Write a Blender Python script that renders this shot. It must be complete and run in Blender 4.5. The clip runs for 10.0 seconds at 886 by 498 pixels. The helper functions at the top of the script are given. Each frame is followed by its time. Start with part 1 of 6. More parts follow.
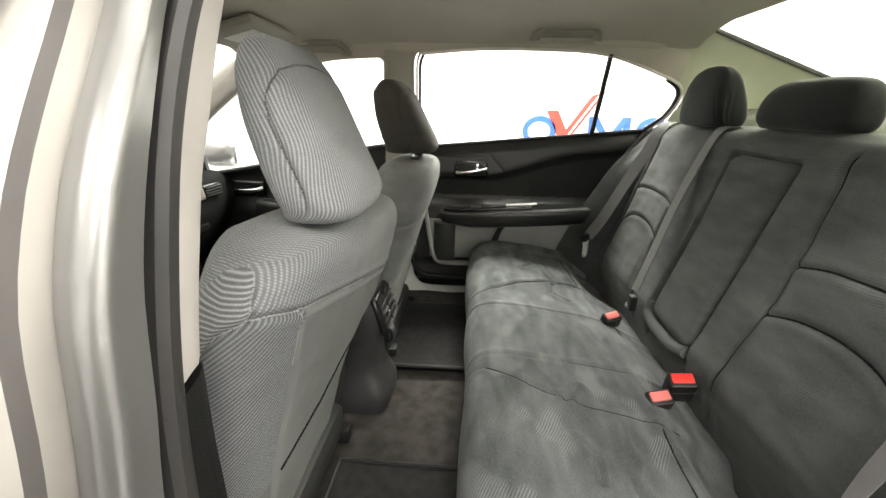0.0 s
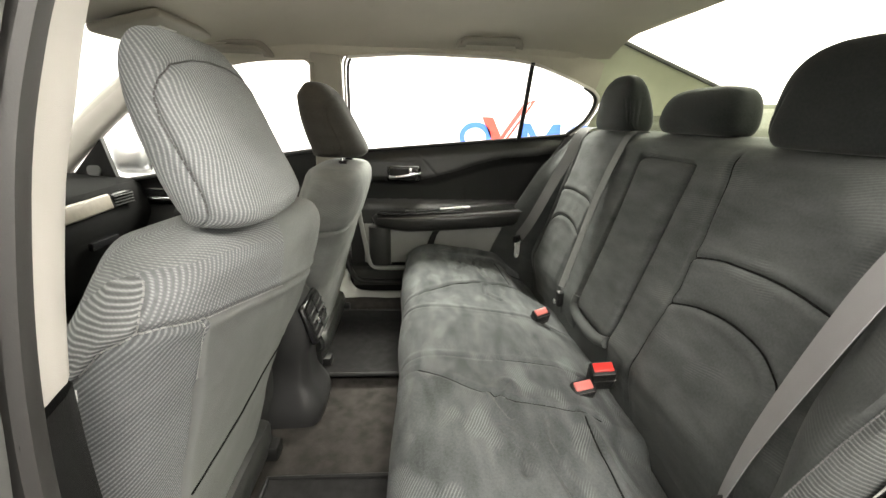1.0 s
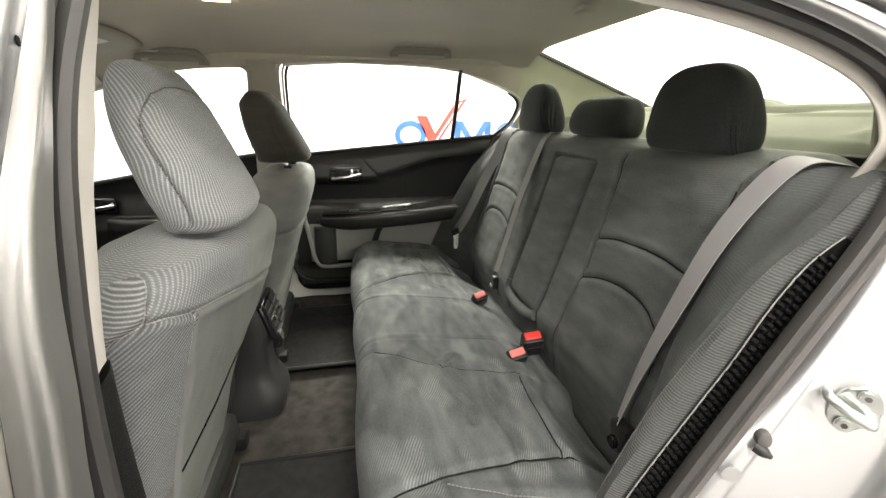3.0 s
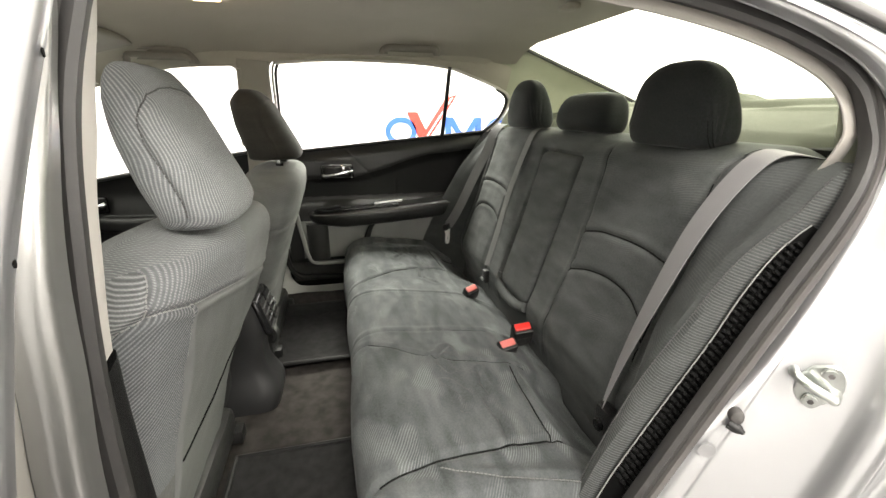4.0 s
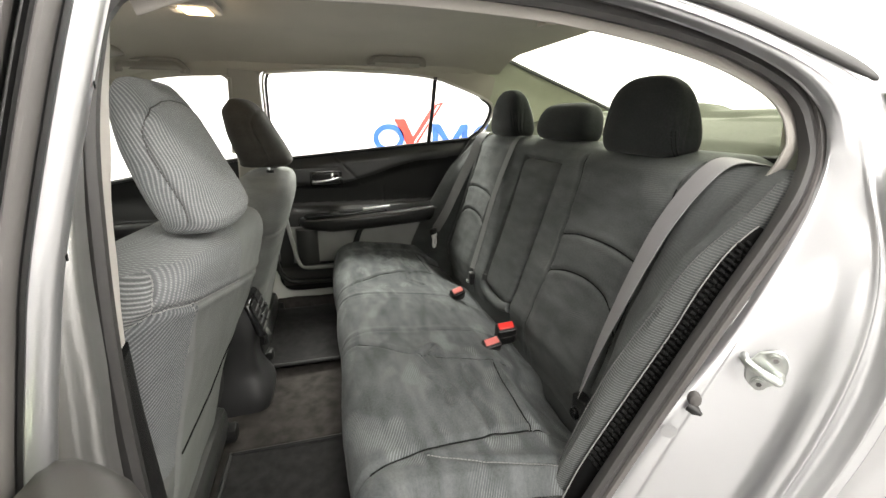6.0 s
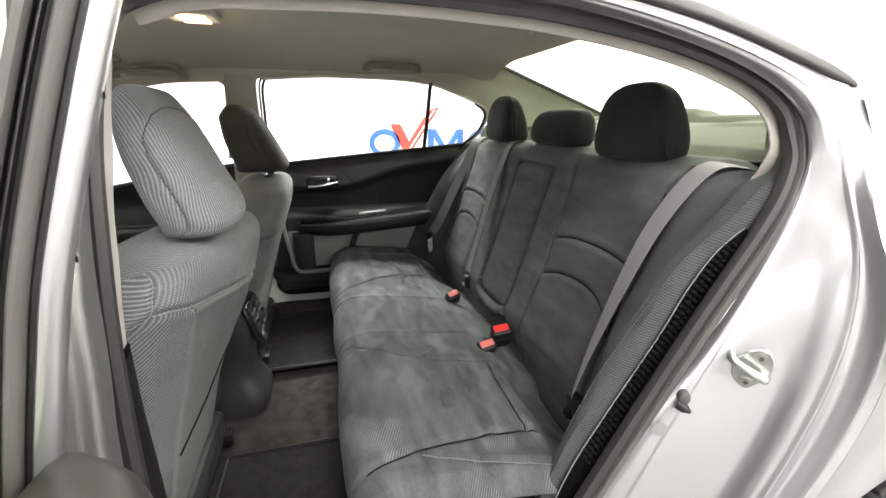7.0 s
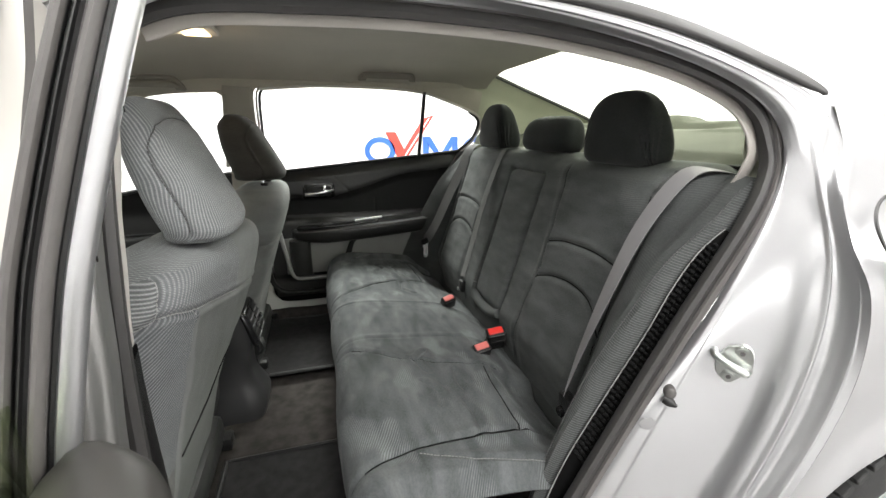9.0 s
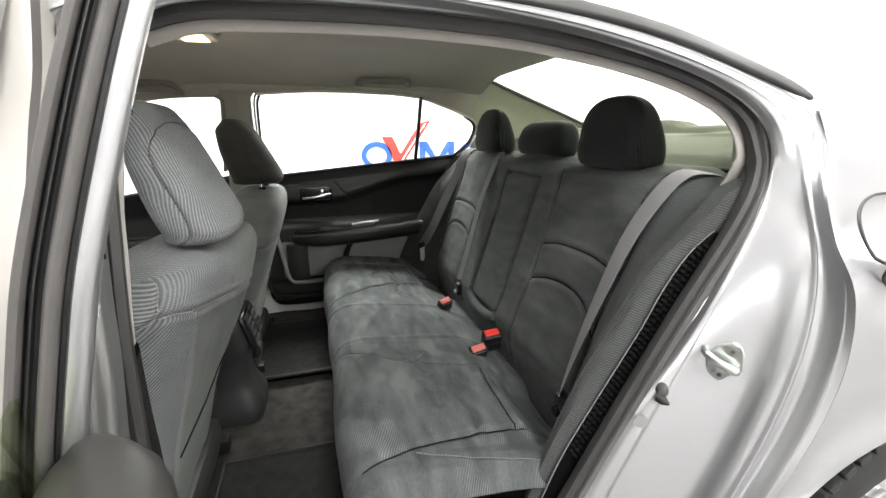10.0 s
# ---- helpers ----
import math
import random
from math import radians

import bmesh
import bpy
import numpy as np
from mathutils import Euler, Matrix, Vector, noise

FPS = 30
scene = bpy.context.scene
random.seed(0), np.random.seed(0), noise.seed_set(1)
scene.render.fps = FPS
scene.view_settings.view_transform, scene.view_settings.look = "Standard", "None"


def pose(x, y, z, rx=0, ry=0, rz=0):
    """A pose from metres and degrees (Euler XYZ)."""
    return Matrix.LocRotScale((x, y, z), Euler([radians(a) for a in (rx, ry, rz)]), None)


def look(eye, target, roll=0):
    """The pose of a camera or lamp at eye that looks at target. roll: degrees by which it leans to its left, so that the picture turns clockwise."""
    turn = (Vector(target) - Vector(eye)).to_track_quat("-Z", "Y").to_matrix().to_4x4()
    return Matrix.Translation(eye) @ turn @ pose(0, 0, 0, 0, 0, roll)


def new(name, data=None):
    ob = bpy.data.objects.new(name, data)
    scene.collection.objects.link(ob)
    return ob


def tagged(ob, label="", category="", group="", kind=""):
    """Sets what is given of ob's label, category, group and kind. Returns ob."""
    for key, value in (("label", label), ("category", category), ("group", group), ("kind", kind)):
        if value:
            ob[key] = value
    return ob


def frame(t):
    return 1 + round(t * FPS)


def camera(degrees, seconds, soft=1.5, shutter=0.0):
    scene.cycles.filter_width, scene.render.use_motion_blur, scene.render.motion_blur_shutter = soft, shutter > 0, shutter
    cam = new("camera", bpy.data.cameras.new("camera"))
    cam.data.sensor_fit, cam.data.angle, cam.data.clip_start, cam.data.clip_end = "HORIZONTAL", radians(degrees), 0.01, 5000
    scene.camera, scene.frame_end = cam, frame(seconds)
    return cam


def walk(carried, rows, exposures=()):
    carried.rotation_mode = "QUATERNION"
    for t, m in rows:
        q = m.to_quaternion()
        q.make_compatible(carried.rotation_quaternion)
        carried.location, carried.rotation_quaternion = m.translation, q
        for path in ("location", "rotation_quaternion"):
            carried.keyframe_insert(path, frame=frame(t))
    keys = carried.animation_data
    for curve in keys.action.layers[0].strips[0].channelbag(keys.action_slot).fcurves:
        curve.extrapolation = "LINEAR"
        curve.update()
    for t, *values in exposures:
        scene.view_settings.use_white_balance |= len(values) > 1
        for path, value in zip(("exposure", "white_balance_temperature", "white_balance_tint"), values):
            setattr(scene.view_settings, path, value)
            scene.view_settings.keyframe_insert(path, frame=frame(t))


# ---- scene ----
cam = camera(93.5, 10.0)
PATH = [
    (0, (-0.434, -0.979, 1.094), (-0.555, 0.914, 0.46), 1.0),
    (0.5, (-0.393, -0.961, 1.081), (-0.392, 0.947, 0.481), 1.2),
    (1, (-0.396, -0.98, 1.087), (-0.256, 0.923, 0.486), 1.5),
    (1.5, (-0.413, -1.015, 1.101), (-0.166, 0.877, 0.501), 1.4),
    (2, (-0.424, -1.048, 1.108), (-0.091, 0.831, 0.508), 1.4),
    (2.5, (-0.423, -1.076, 1.114), (-0.035, 0.791, 0.509), 1.2),
    (3, (-0.421, -1.095, 1.115), (-0.002, 0.762, 0.502), 0.8),
    (4.5, (-0.424, -1.133, 1.12), (0.041, 0.707, 0.488), 0.4),
    (5, (-0.425, -1.149, 1.123), (0.054, 0.689, 0.496), 0.5),
    (5.5, (-0.427, -1.161, 1.125), (0.067, 0.677, 0.509), 0.5),
    (7, (-0.43, -1.184, 1.128), (0.096, 0.655, 0.545), 0.4),
    (7.5, (-0.429, -1.193, 1.129), (0.101, 0.647, 0.552), 0.3),
    (8, (-0.431, -1.199, 1.129), (0.106, 0.641, 0.559), 0.2),
    (8.5, (-0.432, -1.205, 1.131), (0.109, 0.637, 0.569), 0.1),
    (9, (-0.434, -1.21, 1.129), (0.113, 0.634, 0.578), 0.0),
    (9.5, (-0.434, -1.218, 1.129), (0.118, 0.627, 0.589), -0.0),
    (10, (-0.437, -1.223, 1.127), (0.126, 0.621, 0.598), 0.0),
]
walk(cam, [(t, look(eye, target, roll)) for t, eye, target, roll in PATH], [(0.0, 1.50, 6900, 9), (1.0, 1.70, 7000, 8), (2.5, 1.58, 7000, 9), (5.0, 1.41, 6850, 9), (7.5, 1.19, 6600, 9), (10.0, 1.02, 6450, 9)])
LAMP_WATTS = 90.0
# ---- light: a bright white showroom, lit by wide ceiling panels; the car's own dome lamp is on ----
world = bpy.data.worlds.new("world")
scene.world = world
world.use_nodes = True
world.node_tree.nodes["Background"].inputs[0].default_value = (0.9, 0.95, 1.0, 1)
world.node_tree.nodes["Background"].inputs[1].default_value = 0.05


def area_lamp(name, at, target, sx, sy, watts, colour=(1, 1, 1)):
    data = bpy.data.lights.new(name, "AREA")
    data.shape, data.size, data.size_y, data.energy, data.color = "RECTANGLE", sx, sy, watts, colour
    ob = new(name, data)
    ob.matrix_world = look(at, target)
    return ob


for lx in (-3.4, 0.0, 3.4):
    for ly in (-3.2, 0.2, 2.6):
        area_lamp("ceiling_lamp", (lx, ly, 3.58), (lx, ly + 0.001, 0), 1.6, 1.2, LAMP_WATTS * (0.95 if ly < -1 else (1.9 if ly > 1 else 0.62)) * ((0.3 if ly > 1 else 0.55) if lx < -1 else 1.12), (1.0, 0.985, 0.96))
dome = bpy.data.lights.new("dome_bulb", "POINT")
dome.energy, dome.shadow_soft_size, dome.color = 0.12, 0.02, (1.0, 0.78, 0.5)
dome_ob = new("dome_bulb", dome)
dome_ob.location = (-0.70, 0.04, 1.33)


# ---- materials ----
def mat(name, colour, rough=0.6, metal=0.0, spec=0.5, bump=0.0, bump_scale=400.0, vary=0.12, vary_scale=9.0, coat=0.0, sheen=0.0):
    """A plain surface with two scales of variation and a fine relief."""
    m = bpy.data.materials.new(name)
    m.use_nodes = True
    nt = m.node_tree
    b = nt.nodes["Principled BSDF"]
    b.inputs["Roughness"].default_value = rough
    b.inputs["Metallic"].default_value = metal
    b.inputs["Specular IOR Level"].default_value = spec
    b.inputs["Coat Weight"].default_value = coat
    b.inputs["Coat Roughness"].default_value = 0.06
    b.inputs["Sheen Weight"].default_value = sheen
    b.inputs["Sheen Roughness"].default_value = 0.45
    co = nt.nodes.new("ShaderNodeNewGeometry").outputs["Position"]
    big = nt.nodes.new("ShaderNodeTexNoise")
    big.inputs["Scale"].default_value, big.inputs["Detail"].default_value = vary_scale, 5
    nt.links.new(co, big.inputs["Vector"])
    ramp = nt.nodes.new("ShaderNodeMix")
    ramp.data_type = "RGBA"
    ramp.inputs["A"].default_value = (*[c * (1 - vary) for c in colour], 1)
    ramp.inputs["B"].default_value = (*[min(1, c * (1 + vary)) for c in colour], 1)
    mr = nt.nodes.new("ShaderNodeMapRange")
    mr.inputs["From Min"].default_value, mr.inputs["From Max"].default_value = 0.32, 0.68
    nt.links.new(big.outputs["Fac"], mr.inputs["Value"])
    nt.links.new(mr.outputs[0], ramp.inputs["Factor"])
    nt.links.new(ramp.outputs["Result"], b.inputs["Base Color"])
    if bump:
        fine = nt.nodes.new("ShaderNodeTexNoise")
        fine.inputs["Scale"].default_value, fine.inputs["Detail"].default_value = bump_scale, 3
        nt.links.new(co, fine.inputs["Vector"])
        bp = nt.nodes.new("ShaderNodeBump")
        bp.inputs["Strength"].default_value, bp.inputs["Distance"].default_value = bump, 0.001
        nt.links.new(fine.outputs["Fac"], bp.inputs["Height"])
        nt.links.new(bp.outputs["Normal"], b.inputs["Normal"])
    return m


def fabric(name, dark, light, period, direction, rib, swirl, patch, nap, rough=0.95, sheen=0.06, cross_weave=0.12, lift=0.0):
    """Woven seat cloth: fine ribs whose run swirls, breaking up in patches, with brushed nap.
    period: metres from rib to rib; direction: degrees in the cloth's own flat map; rib: how clearly the ribs show;
    patch: 0 ribs everywhere, 1 ribs only in scattered patches; nap: how strongly the brushed pile varies."""
    m = bpy.data.materials.new(name)
    m.use_nodes = True
    nt = m.node_tree
    L = nt.links.new
    b = nt.nodes["Principled BSDF"]
    b.inputs["Roughness"].default_value = rough
    b.inputs["Specular IOR Level"].default_value = 0.15
    b.inputs["Sheen Weight"].default_value = sheen
    b.inputs["Sheen Roughness"].default_value = 0.4
    uv = nt.nodes.new("ShaderNodeUVMap").outputs["UV"]

    def math_node(op, a, c=None):
        n = nt.nodes.new("ShaderNodeMath")
        n.operation = op
        for i, v in ((0, a), (1, c)):
            if v is None:
                continue
            if isinstance(v, (int, float)):
                n.inputs[i].default_value = v
            else:
                L(v, n.inputs[i])
        return n.outputs[0]

    def tex(scale, detail=2.0, stretch=(1, 1, 1), turn=0.0):
        mp = nt.nodes.new("ShaderNodeMapping")
        mp.inputs["Scale"].default_value = stretch
        mp.inputs["Rotation"].default_value = (0, 0, radians(turn))
        L(uv, mp.inputs["Vector"])
        n = nt.nodes.new("ShaderNodeTexNoise")
        n.inputs["Scale"].default_value, n.inputs["Detail"].default_value = scale, detail
        L(mp.outputs[0], n.inputs["Vector"])
        return n.outputs["Fac"]

    sep = nt.nodes.new("ShaderNodeSeparateXYZ")
    L(uv, sep.inputs[0])
    a = radians(direction)
    along = math_node("ADD", math_node("MULTIPLY", sep.outputs[0], math.cos(a)), math_node("MULTIPLY", sep.outputs[1], math.sin(a)))
    bent = math_node("ADD", along, math_node("MULTIPLY", tex(7.0, 1.0), swirl))
    wave = math_node("SINE", math_node("MULTIPLY", bent, 2 * math.pi / period))
    wave = math_node("ADD", math_node("MULTIPLY", wave, 0.5), 0.5)
    wave = math_node("POWER", wave, 2.0)
    # fainter cross weave
    cross = math_node("ADD", math_node("MULTIPLY", sep.outputs[0], -math.sin(a)), math_node("MULTIPLY", sep.outputs[1], math.cos(a)))
    weave = math_node("ADD", math_node("MULTIPLY", math_node("SINE", math_node("MULTIPLY", cross, 2 * math.pi / (period * 0.7))), cross_weave), 1 - cross_weave)
    ribs = math_node("MULTIPLY", wave, weave)
    if patch > 0:
        ms = nt.nodes.new("ShaderNodeMapRange")
        ms.inputs["From Min"].default_value, ms.inputs["From Max"].default_value = 0.46 + 0.1 * patch, 0.56 + 0.1 * patch
        L(tex(9.0, 1.5, (1.0, 1.8, 1), 30), ms.inputs["Value"])
        ribs = math_node("MULTIPLY", ribs, ms.outputs[0])
    fac = math_node("ADD", math_node("MULTIPLY", ribs, rib), lift)
    napn = nt.nodes.new("ShaderNodeMapRange")
    napn.inputs["From Min"].default_value, napn.inputs["From Max"].default_value = 0.34, 0.66
    napn.inputs["To Min"].default_value, napn.inputs["To Max"].default_value = -nap, nap
    brushed = math_node("ADD", math_node("MULTIPLY", tex(6.0, 1.0, (1.0, 2.8, 1), 38), 0.65), math_node("MULTIPLY", tex(13.0, 1.0, (1.0, 3.2, 1), -28), 0.35))
    L(brushed, napn.inputs["Value"])
    grain = math_node("MULTIPLY", math_node("SUBTRACT", tex(900.0, 2.0), 0.5), 0.25)
    mottle = math_node("MULTIPLY", math_node("SUBTRACT", tex(210.0, 2.0), 0.5), 0.22)
    fac = math_node("ADD", math_node("ADD", math_node("ADD", fac, napn.outputs[0]), grain), mottle)
    mix = nt.nodes.new("ShaderNodeMix")
    mix.data_type = "RGBA"
    mix.inputs["A"].default_value, mix.inputs["B"].default_value = (*dark, 1), (*light, 1)
    L(fac, mix.inputs["Factor"])
    L(mix.outputs["Result"], b.inputs["Base Color"])
    bp = nt.nodes.new("ShaderNodeBump")
    bp.inputs["Strength"].default_value, bp.inputs["Distance"].default_value = 0.5, 0.0012
    L(math_node("ADD", math_node("MULTIPLY", ribs, min(1.0, 2.2 * rib)), grain), bp.inputs["Height"])
    L(bp.outputs["Normal"], b.inputs["Normal"])
    return m


def glass(name, tint):
    m = bpy.data.materials.new(name)
    m.use_nodes = True
    nt = m.node_tree
    nt.nodes.remove(nt.nodes["Principled BSDF"])
    clear, shine, mix, fr, pw, sc = [nt.nodes.new("ShaderNode" + k) for k in ("BsdfTransparent", "BsdfGlossy", "MixShader", "LayerWeight", "Math", "Math")]
    clear.inputs[0].default_value = (*tint, 1)
    shine.inputs["Roughness"].default_value = 0.01
    pw.operation, pw.inputs[1].default_value = "POWER", 5.0
    sc.operation, sc.inputs[1].default_value, sc.inputs[2].default_value = "MULTIPLY_ADD", 0.6, 0.04
    nt.links.new(fr.outputs["Facing"], pw.inputs[0])
    nt.links.new(pw.outputs[0], sc.inputs[0])
    nt.links.new(sc.outputs[0], mix.inputs[0])
    nt.links.new(clear.outputs[0], mix.inputs[1])
    nt.links.new(shine.outputs[0], mix.inputs[2])
    nt.links.new(mix.outputs[0], nt.nodes["Material Output"].inputs[0])
    return m


M = {
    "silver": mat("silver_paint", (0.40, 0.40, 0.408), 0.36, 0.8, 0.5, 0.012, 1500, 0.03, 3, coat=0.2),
    # body silver darkened: the open door's shade on the pillar is in this colour
    "paint_shade": mat("shaded_silver_paint", (0.25, 0.247, 0.243), 0.36, 0.65, vary=0.03, vary_scale=3, coat=0.25),
    # body silver lightened: the room's reflection is put into this colour
    "paint_lit": mat("lit_silver_paint", (0.33, 0.315, 0.29), 0.5, 0.1, vary=0.03, vary_scale=3, coat=0.2),
    "headliner": mat("headliner_cloth", (0.38, 0.352, 0.300), 0.95, bump=0.5, bump_scale=900, vary=0.05, vary_scale=5, sheen=0.1),
    "pillar_cloth": mat("taupe_pillar_trim", (0.29, 0.27, 0.235), 0.85, bump=0.3, bump_scale=1000, vary=0.05),
    # green of the light through the rear glass is put into this beige
    "cpillar": mat("green_lit_beige_trim", (0.40, 0.41, 0.315), 0.75, bump=0.25, bump_scale=1200, vary=0.05),
    "beige": mat("beige_trim_plastic", (0.48, 0.455, 0.43), 0.65, bump=0.25, bump_scale=1200, vary=0.04),
    # felt colour carries the tinted rear window's green light
    "shelf": mat("parcel_shelf_felt", (0.046, 0.0485, 0.036), 0.95, bump=0.6, bump_scale=900, vary=0.08),
    "rubber": mat("weatherstrip_rubber", (0.013, 0.0125, 0.0125), 0.5, bump=0.08, bump_scale=900, vary=0.1),
    "rubber_grey": mat("grey_flocked_seal", (0.085, 0.079, 0.077), 0.6, bump=0.08, bump_scale=900, vary=0.08),
    "black": mat("black_grained_plastic", (0.010, 0.010, 0.010), 0.45, spec=0.3, bump=0.35, bump_scale=1400, vary=0.1),
    "seal": mat("dark_flocked_seal", (0.030, 0.0285, 0.028), 0.6, bump=0.15, bump_scale=900, vary=0.1),
    "ledge": mat("matt_black_ledge", (0.02, 0.02, 0.0195), 0.9, spec=0.12, bump=0.2, bump_scale=1300, vary=0.08),
    # headliner beige darkened: the handle outline's shading is put into the colour
    "handle_trim": mat("shaded_handle_plastic", (0.22, 0.203, 0.175), 0.7, bump=0.2, bump_scale=1200, vary=0.05),
    "edge_trim": mat("taupe_edge_trim", (0.33, 0.31, 0.285), 0.7, bump=0.2, bump_scale=1200, vary=0.05),
    "gloss": mat("gloss_black_plastic", (0.012, 0.012, 0.013), 0.14, vary=0.05),
    "charcoal": mat("charcoal_plastic", (0.032, 0.0325, 0.032), 0.34, spec=0.5, bump=0.25, bump_scale=1400, vary=0.1),
    "door": mat("charcoal_door_trim", (0.019, 0.019, 0.0187), 0.36, spec=0.5, bump=0.3, bump_scale=1300, vary=0.08),
    "sill": mat("pale_sill_plastic", (0.50, 0.50, 0.48), 0.5, bump=0.2, bump_scale=1300, vary=0.06),
    # near-white, hardly metallic: the steel's glint is in the colour
    "nickel": mat("glinting_nickel_plate", (0.86, 0.86, 0.84), 0.5, 0.1, 0.6, vary=0.02),
    "mirror": mat("mirror_glass", (0.85, 0.85, 0.85), 0.03, 1.0, vary=0.02),
    "door_insert": mat("black_door_cloth", (0.0085, 0.0085, 0.0082), 0.6, spec=0.25, bump=0.3, bump_scale=900, vary=0.1),
    "door_base": mat("dark_grey_kick_panel", (0.055, 0.055, 0.052), 0.5, bump=0.3, bump_scale=1300, vary=0.08),
    "armrest": mat("satin_black_armrest", (0.020, 0.020, 0.0195), 0.28, spec=0.6, bump=0.12, bump_scale=1500, vary=0.06),
    "rim_grey": mat("pale_grey_pocket_rim", (0.30, 0.30, 0.29), 0.45, bump=0.2, bump_scale=1300, vary=0.06),
    "greytrim": mat("grey_door_trim", (0.25, 0.25, 0.243), 0.6, bump=0.35, bump_scale=1300, vary=0.08),
    "vinyl": mat("grey_seat_vinyl", (0.150, 0.154, 0.152), 0.6, spec=0.3, bump=0.35, bump_scale=900, vary=0.08, vary_scale=6),
    "carpet": mat("brown_grey_carpet", (0.038, 0.0345, 0.032), 1.0, spec=0.1, bump=1.0, bump_scale=420, vary=0.35, vary_scale=24),
    "mat": mat("charcoal_mat_pile", (0.022, 0.0215, 0.0215), 1.0, spec=0.1, bump=1.0, bump_scale=500, vary=0.22, vary_scale=40),
    "belt": mat("grey_seat_belt_webbing", (0.235, 0.225, 0.235), 0.8, bump=0.5, bump_scale=700, vary=0.05),
    "belt_dark": mat("dark_seat_belt_webbing", (0.105, 0.104, 0.104), 0.8, bump=0.5, bump_scale=700, vary=0.06),
    "chrome": mat("chrome", (0.85, 0.85, 0.86), 0.12, 1.0, vary=0.02),
    "zinc": mat("zinc_plated_steel", (0.62, 0.64, 0.62), 0.3, 1.0, bump=0.1, bump_scale=500, vary=0.08, vary_scale=60),
    "steel": mat("brushed_steel", (0.75, 0.75, 0.75), 0.3, 1.0, vary=0.04),
    "red": mat("red_button_plastic", (0.62, 0.03, 0.025), 0.35, vary=0.05),
    "pink": mat("faded_red_button_plastic", (0.62, 0.16, 0.14), 0.4, vary=0.08),
    "dash": mat("black_dashboard_skin", (0.005, 0.005, 0.005), 0.85, spec=0.06, bump=0.1, bump_scale=1400, vary=0.08),
    "vent": mat("vent_black_plastic", (0.010, 0.010, 0.010), 0.8, spec=0.12, vary=0.05),
    "console": mat("satin_black_console", (0.028, 0.028, 0.0285), 0.36, spec=0.45, bump=0.06, bump_scale=1400, vary=0.06),
    # headrest thread; also draws the dark shade along the bench seams
    "thread_seam_shade": mat("black_thread_seam_shade", (0.012, 0.012, 0.012), 0.9, spec=0.1, vary=0.1),
    "trim_top": mat("brown_black_door_trim", (0.022, 0.0205, 0.019), 0.4, spec=0.5, bump=0.12, bump_scale=1500, vary=0.06),
    "tyre": mat("tyre_rubber", (0.013, 0.013, 0.013), 0.75, bump=0.4, bump_scale=300),
    "wall": mat("white_wall_paint", (0.86, 0.86, 0.86), 0.7, bump=0.15, bump_scale=120, vary=0.02, vary_scale=1.5),
    "floor": mat("grey_epoxy_floor", (0.25, 0.245, 0.24), 0.22, bump=0.05, bump_scale=60, vary=0.06, vary_scale=2),
    "shutter": mat("white_steel_shutter", (0.8, 0.8, 0.78), 0.45, vary=0.03),
    "blue": mat("blue_sign_vinyl", (0.025, 0.095, 0.42), 0.4, vary=0.04),
    "sign_red": mat("red_sign_vinyl", (0.55, 0.04, 0.03), 0.4, vary=0.04),
    "wood": mat("dash_silver_trim", (0.19, 0.17, 0.145), 0.4, 0.3, vary=0.12, vary_scale=40),
    "glass": glass("clear_glass", (0.93, 0.96, 0.93)),
    "glass_green": glass("green_tinted_glass", (0.82, 0.87, 0.73)),
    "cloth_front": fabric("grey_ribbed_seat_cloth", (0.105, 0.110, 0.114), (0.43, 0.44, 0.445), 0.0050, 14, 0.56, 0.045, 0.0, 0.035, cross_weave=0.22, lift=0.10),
    "cloth_diag": fabric("grey_basket_seat_cloth", (0.100, 0.105, 0.109), (0.42, 0.425, 0.435), 0.0052, 40, 0.54, 0.008, 0.0, 0.04, cross_weave=0.40, lift=0.11),
    "cloth_strip": fabric("grey_herringbone_seat_cloth", (0.110, 0.115, 0.117), (0.40, 0.405, 0.41), 0.0052, 130, 0.50, 0.006, 0.0, 0.04, cross_weave=0.3, lift=0.12),
    # ribs fainter and tone darker than on the side cloth above
    "cloth_foot": fabric("grey_faint_ribbed_cloth", (0.10, 0.103, 0.10), (0.24, 0.243, 0.235), 0.0038, 74, 0.22, 0.02, 0.0, 0.12),
    "thread": mat("grey_thread", (0.30, 0.30, 0.295), 0.8, vary=0.1),
    "thread_mid": mat("mid_grey_thread", (0.17, 0.17, 0.167), 0.8, vary=0.1),
    "thread_dark": mat("dark_grey_thread", (0.085, 0.085, 0.085), 0.8, vary=0.1),
    "tag": mat("white_tag_cloth", (0.75, 0.75, 0.73), 0.8, vary=0.03),
    # black backing; also stands for the shade in the pocket and belt openings
    "void": mat("black_backing_and_shade", (0.004, 0.004, 0.004), 0.9, spec=0.1, vary=0.05),
    "cloth_side": fabric("grey_ribbed_bolster_cloth", (0.095, 0.10, 0.102), (0.42, 0.425, 0.425), 0.0048, 90, 0.7, 0.004, 0.0, 0.03, cross_weave=0.1, lift=0.07),
    "cloth_plain": fabric("plain_grey_seat_cloth", (0.115, 0.120, 0.118), (0.32, 0.327, 0.318), 0.0050, 62, 0.14, 0.05, 0.6, 0.05, lift=0.28),
    "cloth_low": fabric("grey_fine_ribbed_cloth", (0.082, 0.087, 0.091), (0.32, 0.325, 0.335), 0.0052, 50, 0.60, 0.008, 0.0, 0.04, cross_weave=0.15, lift=0.05),
    # passenger seat: a darker tone of the plain seat cloth, with more nap
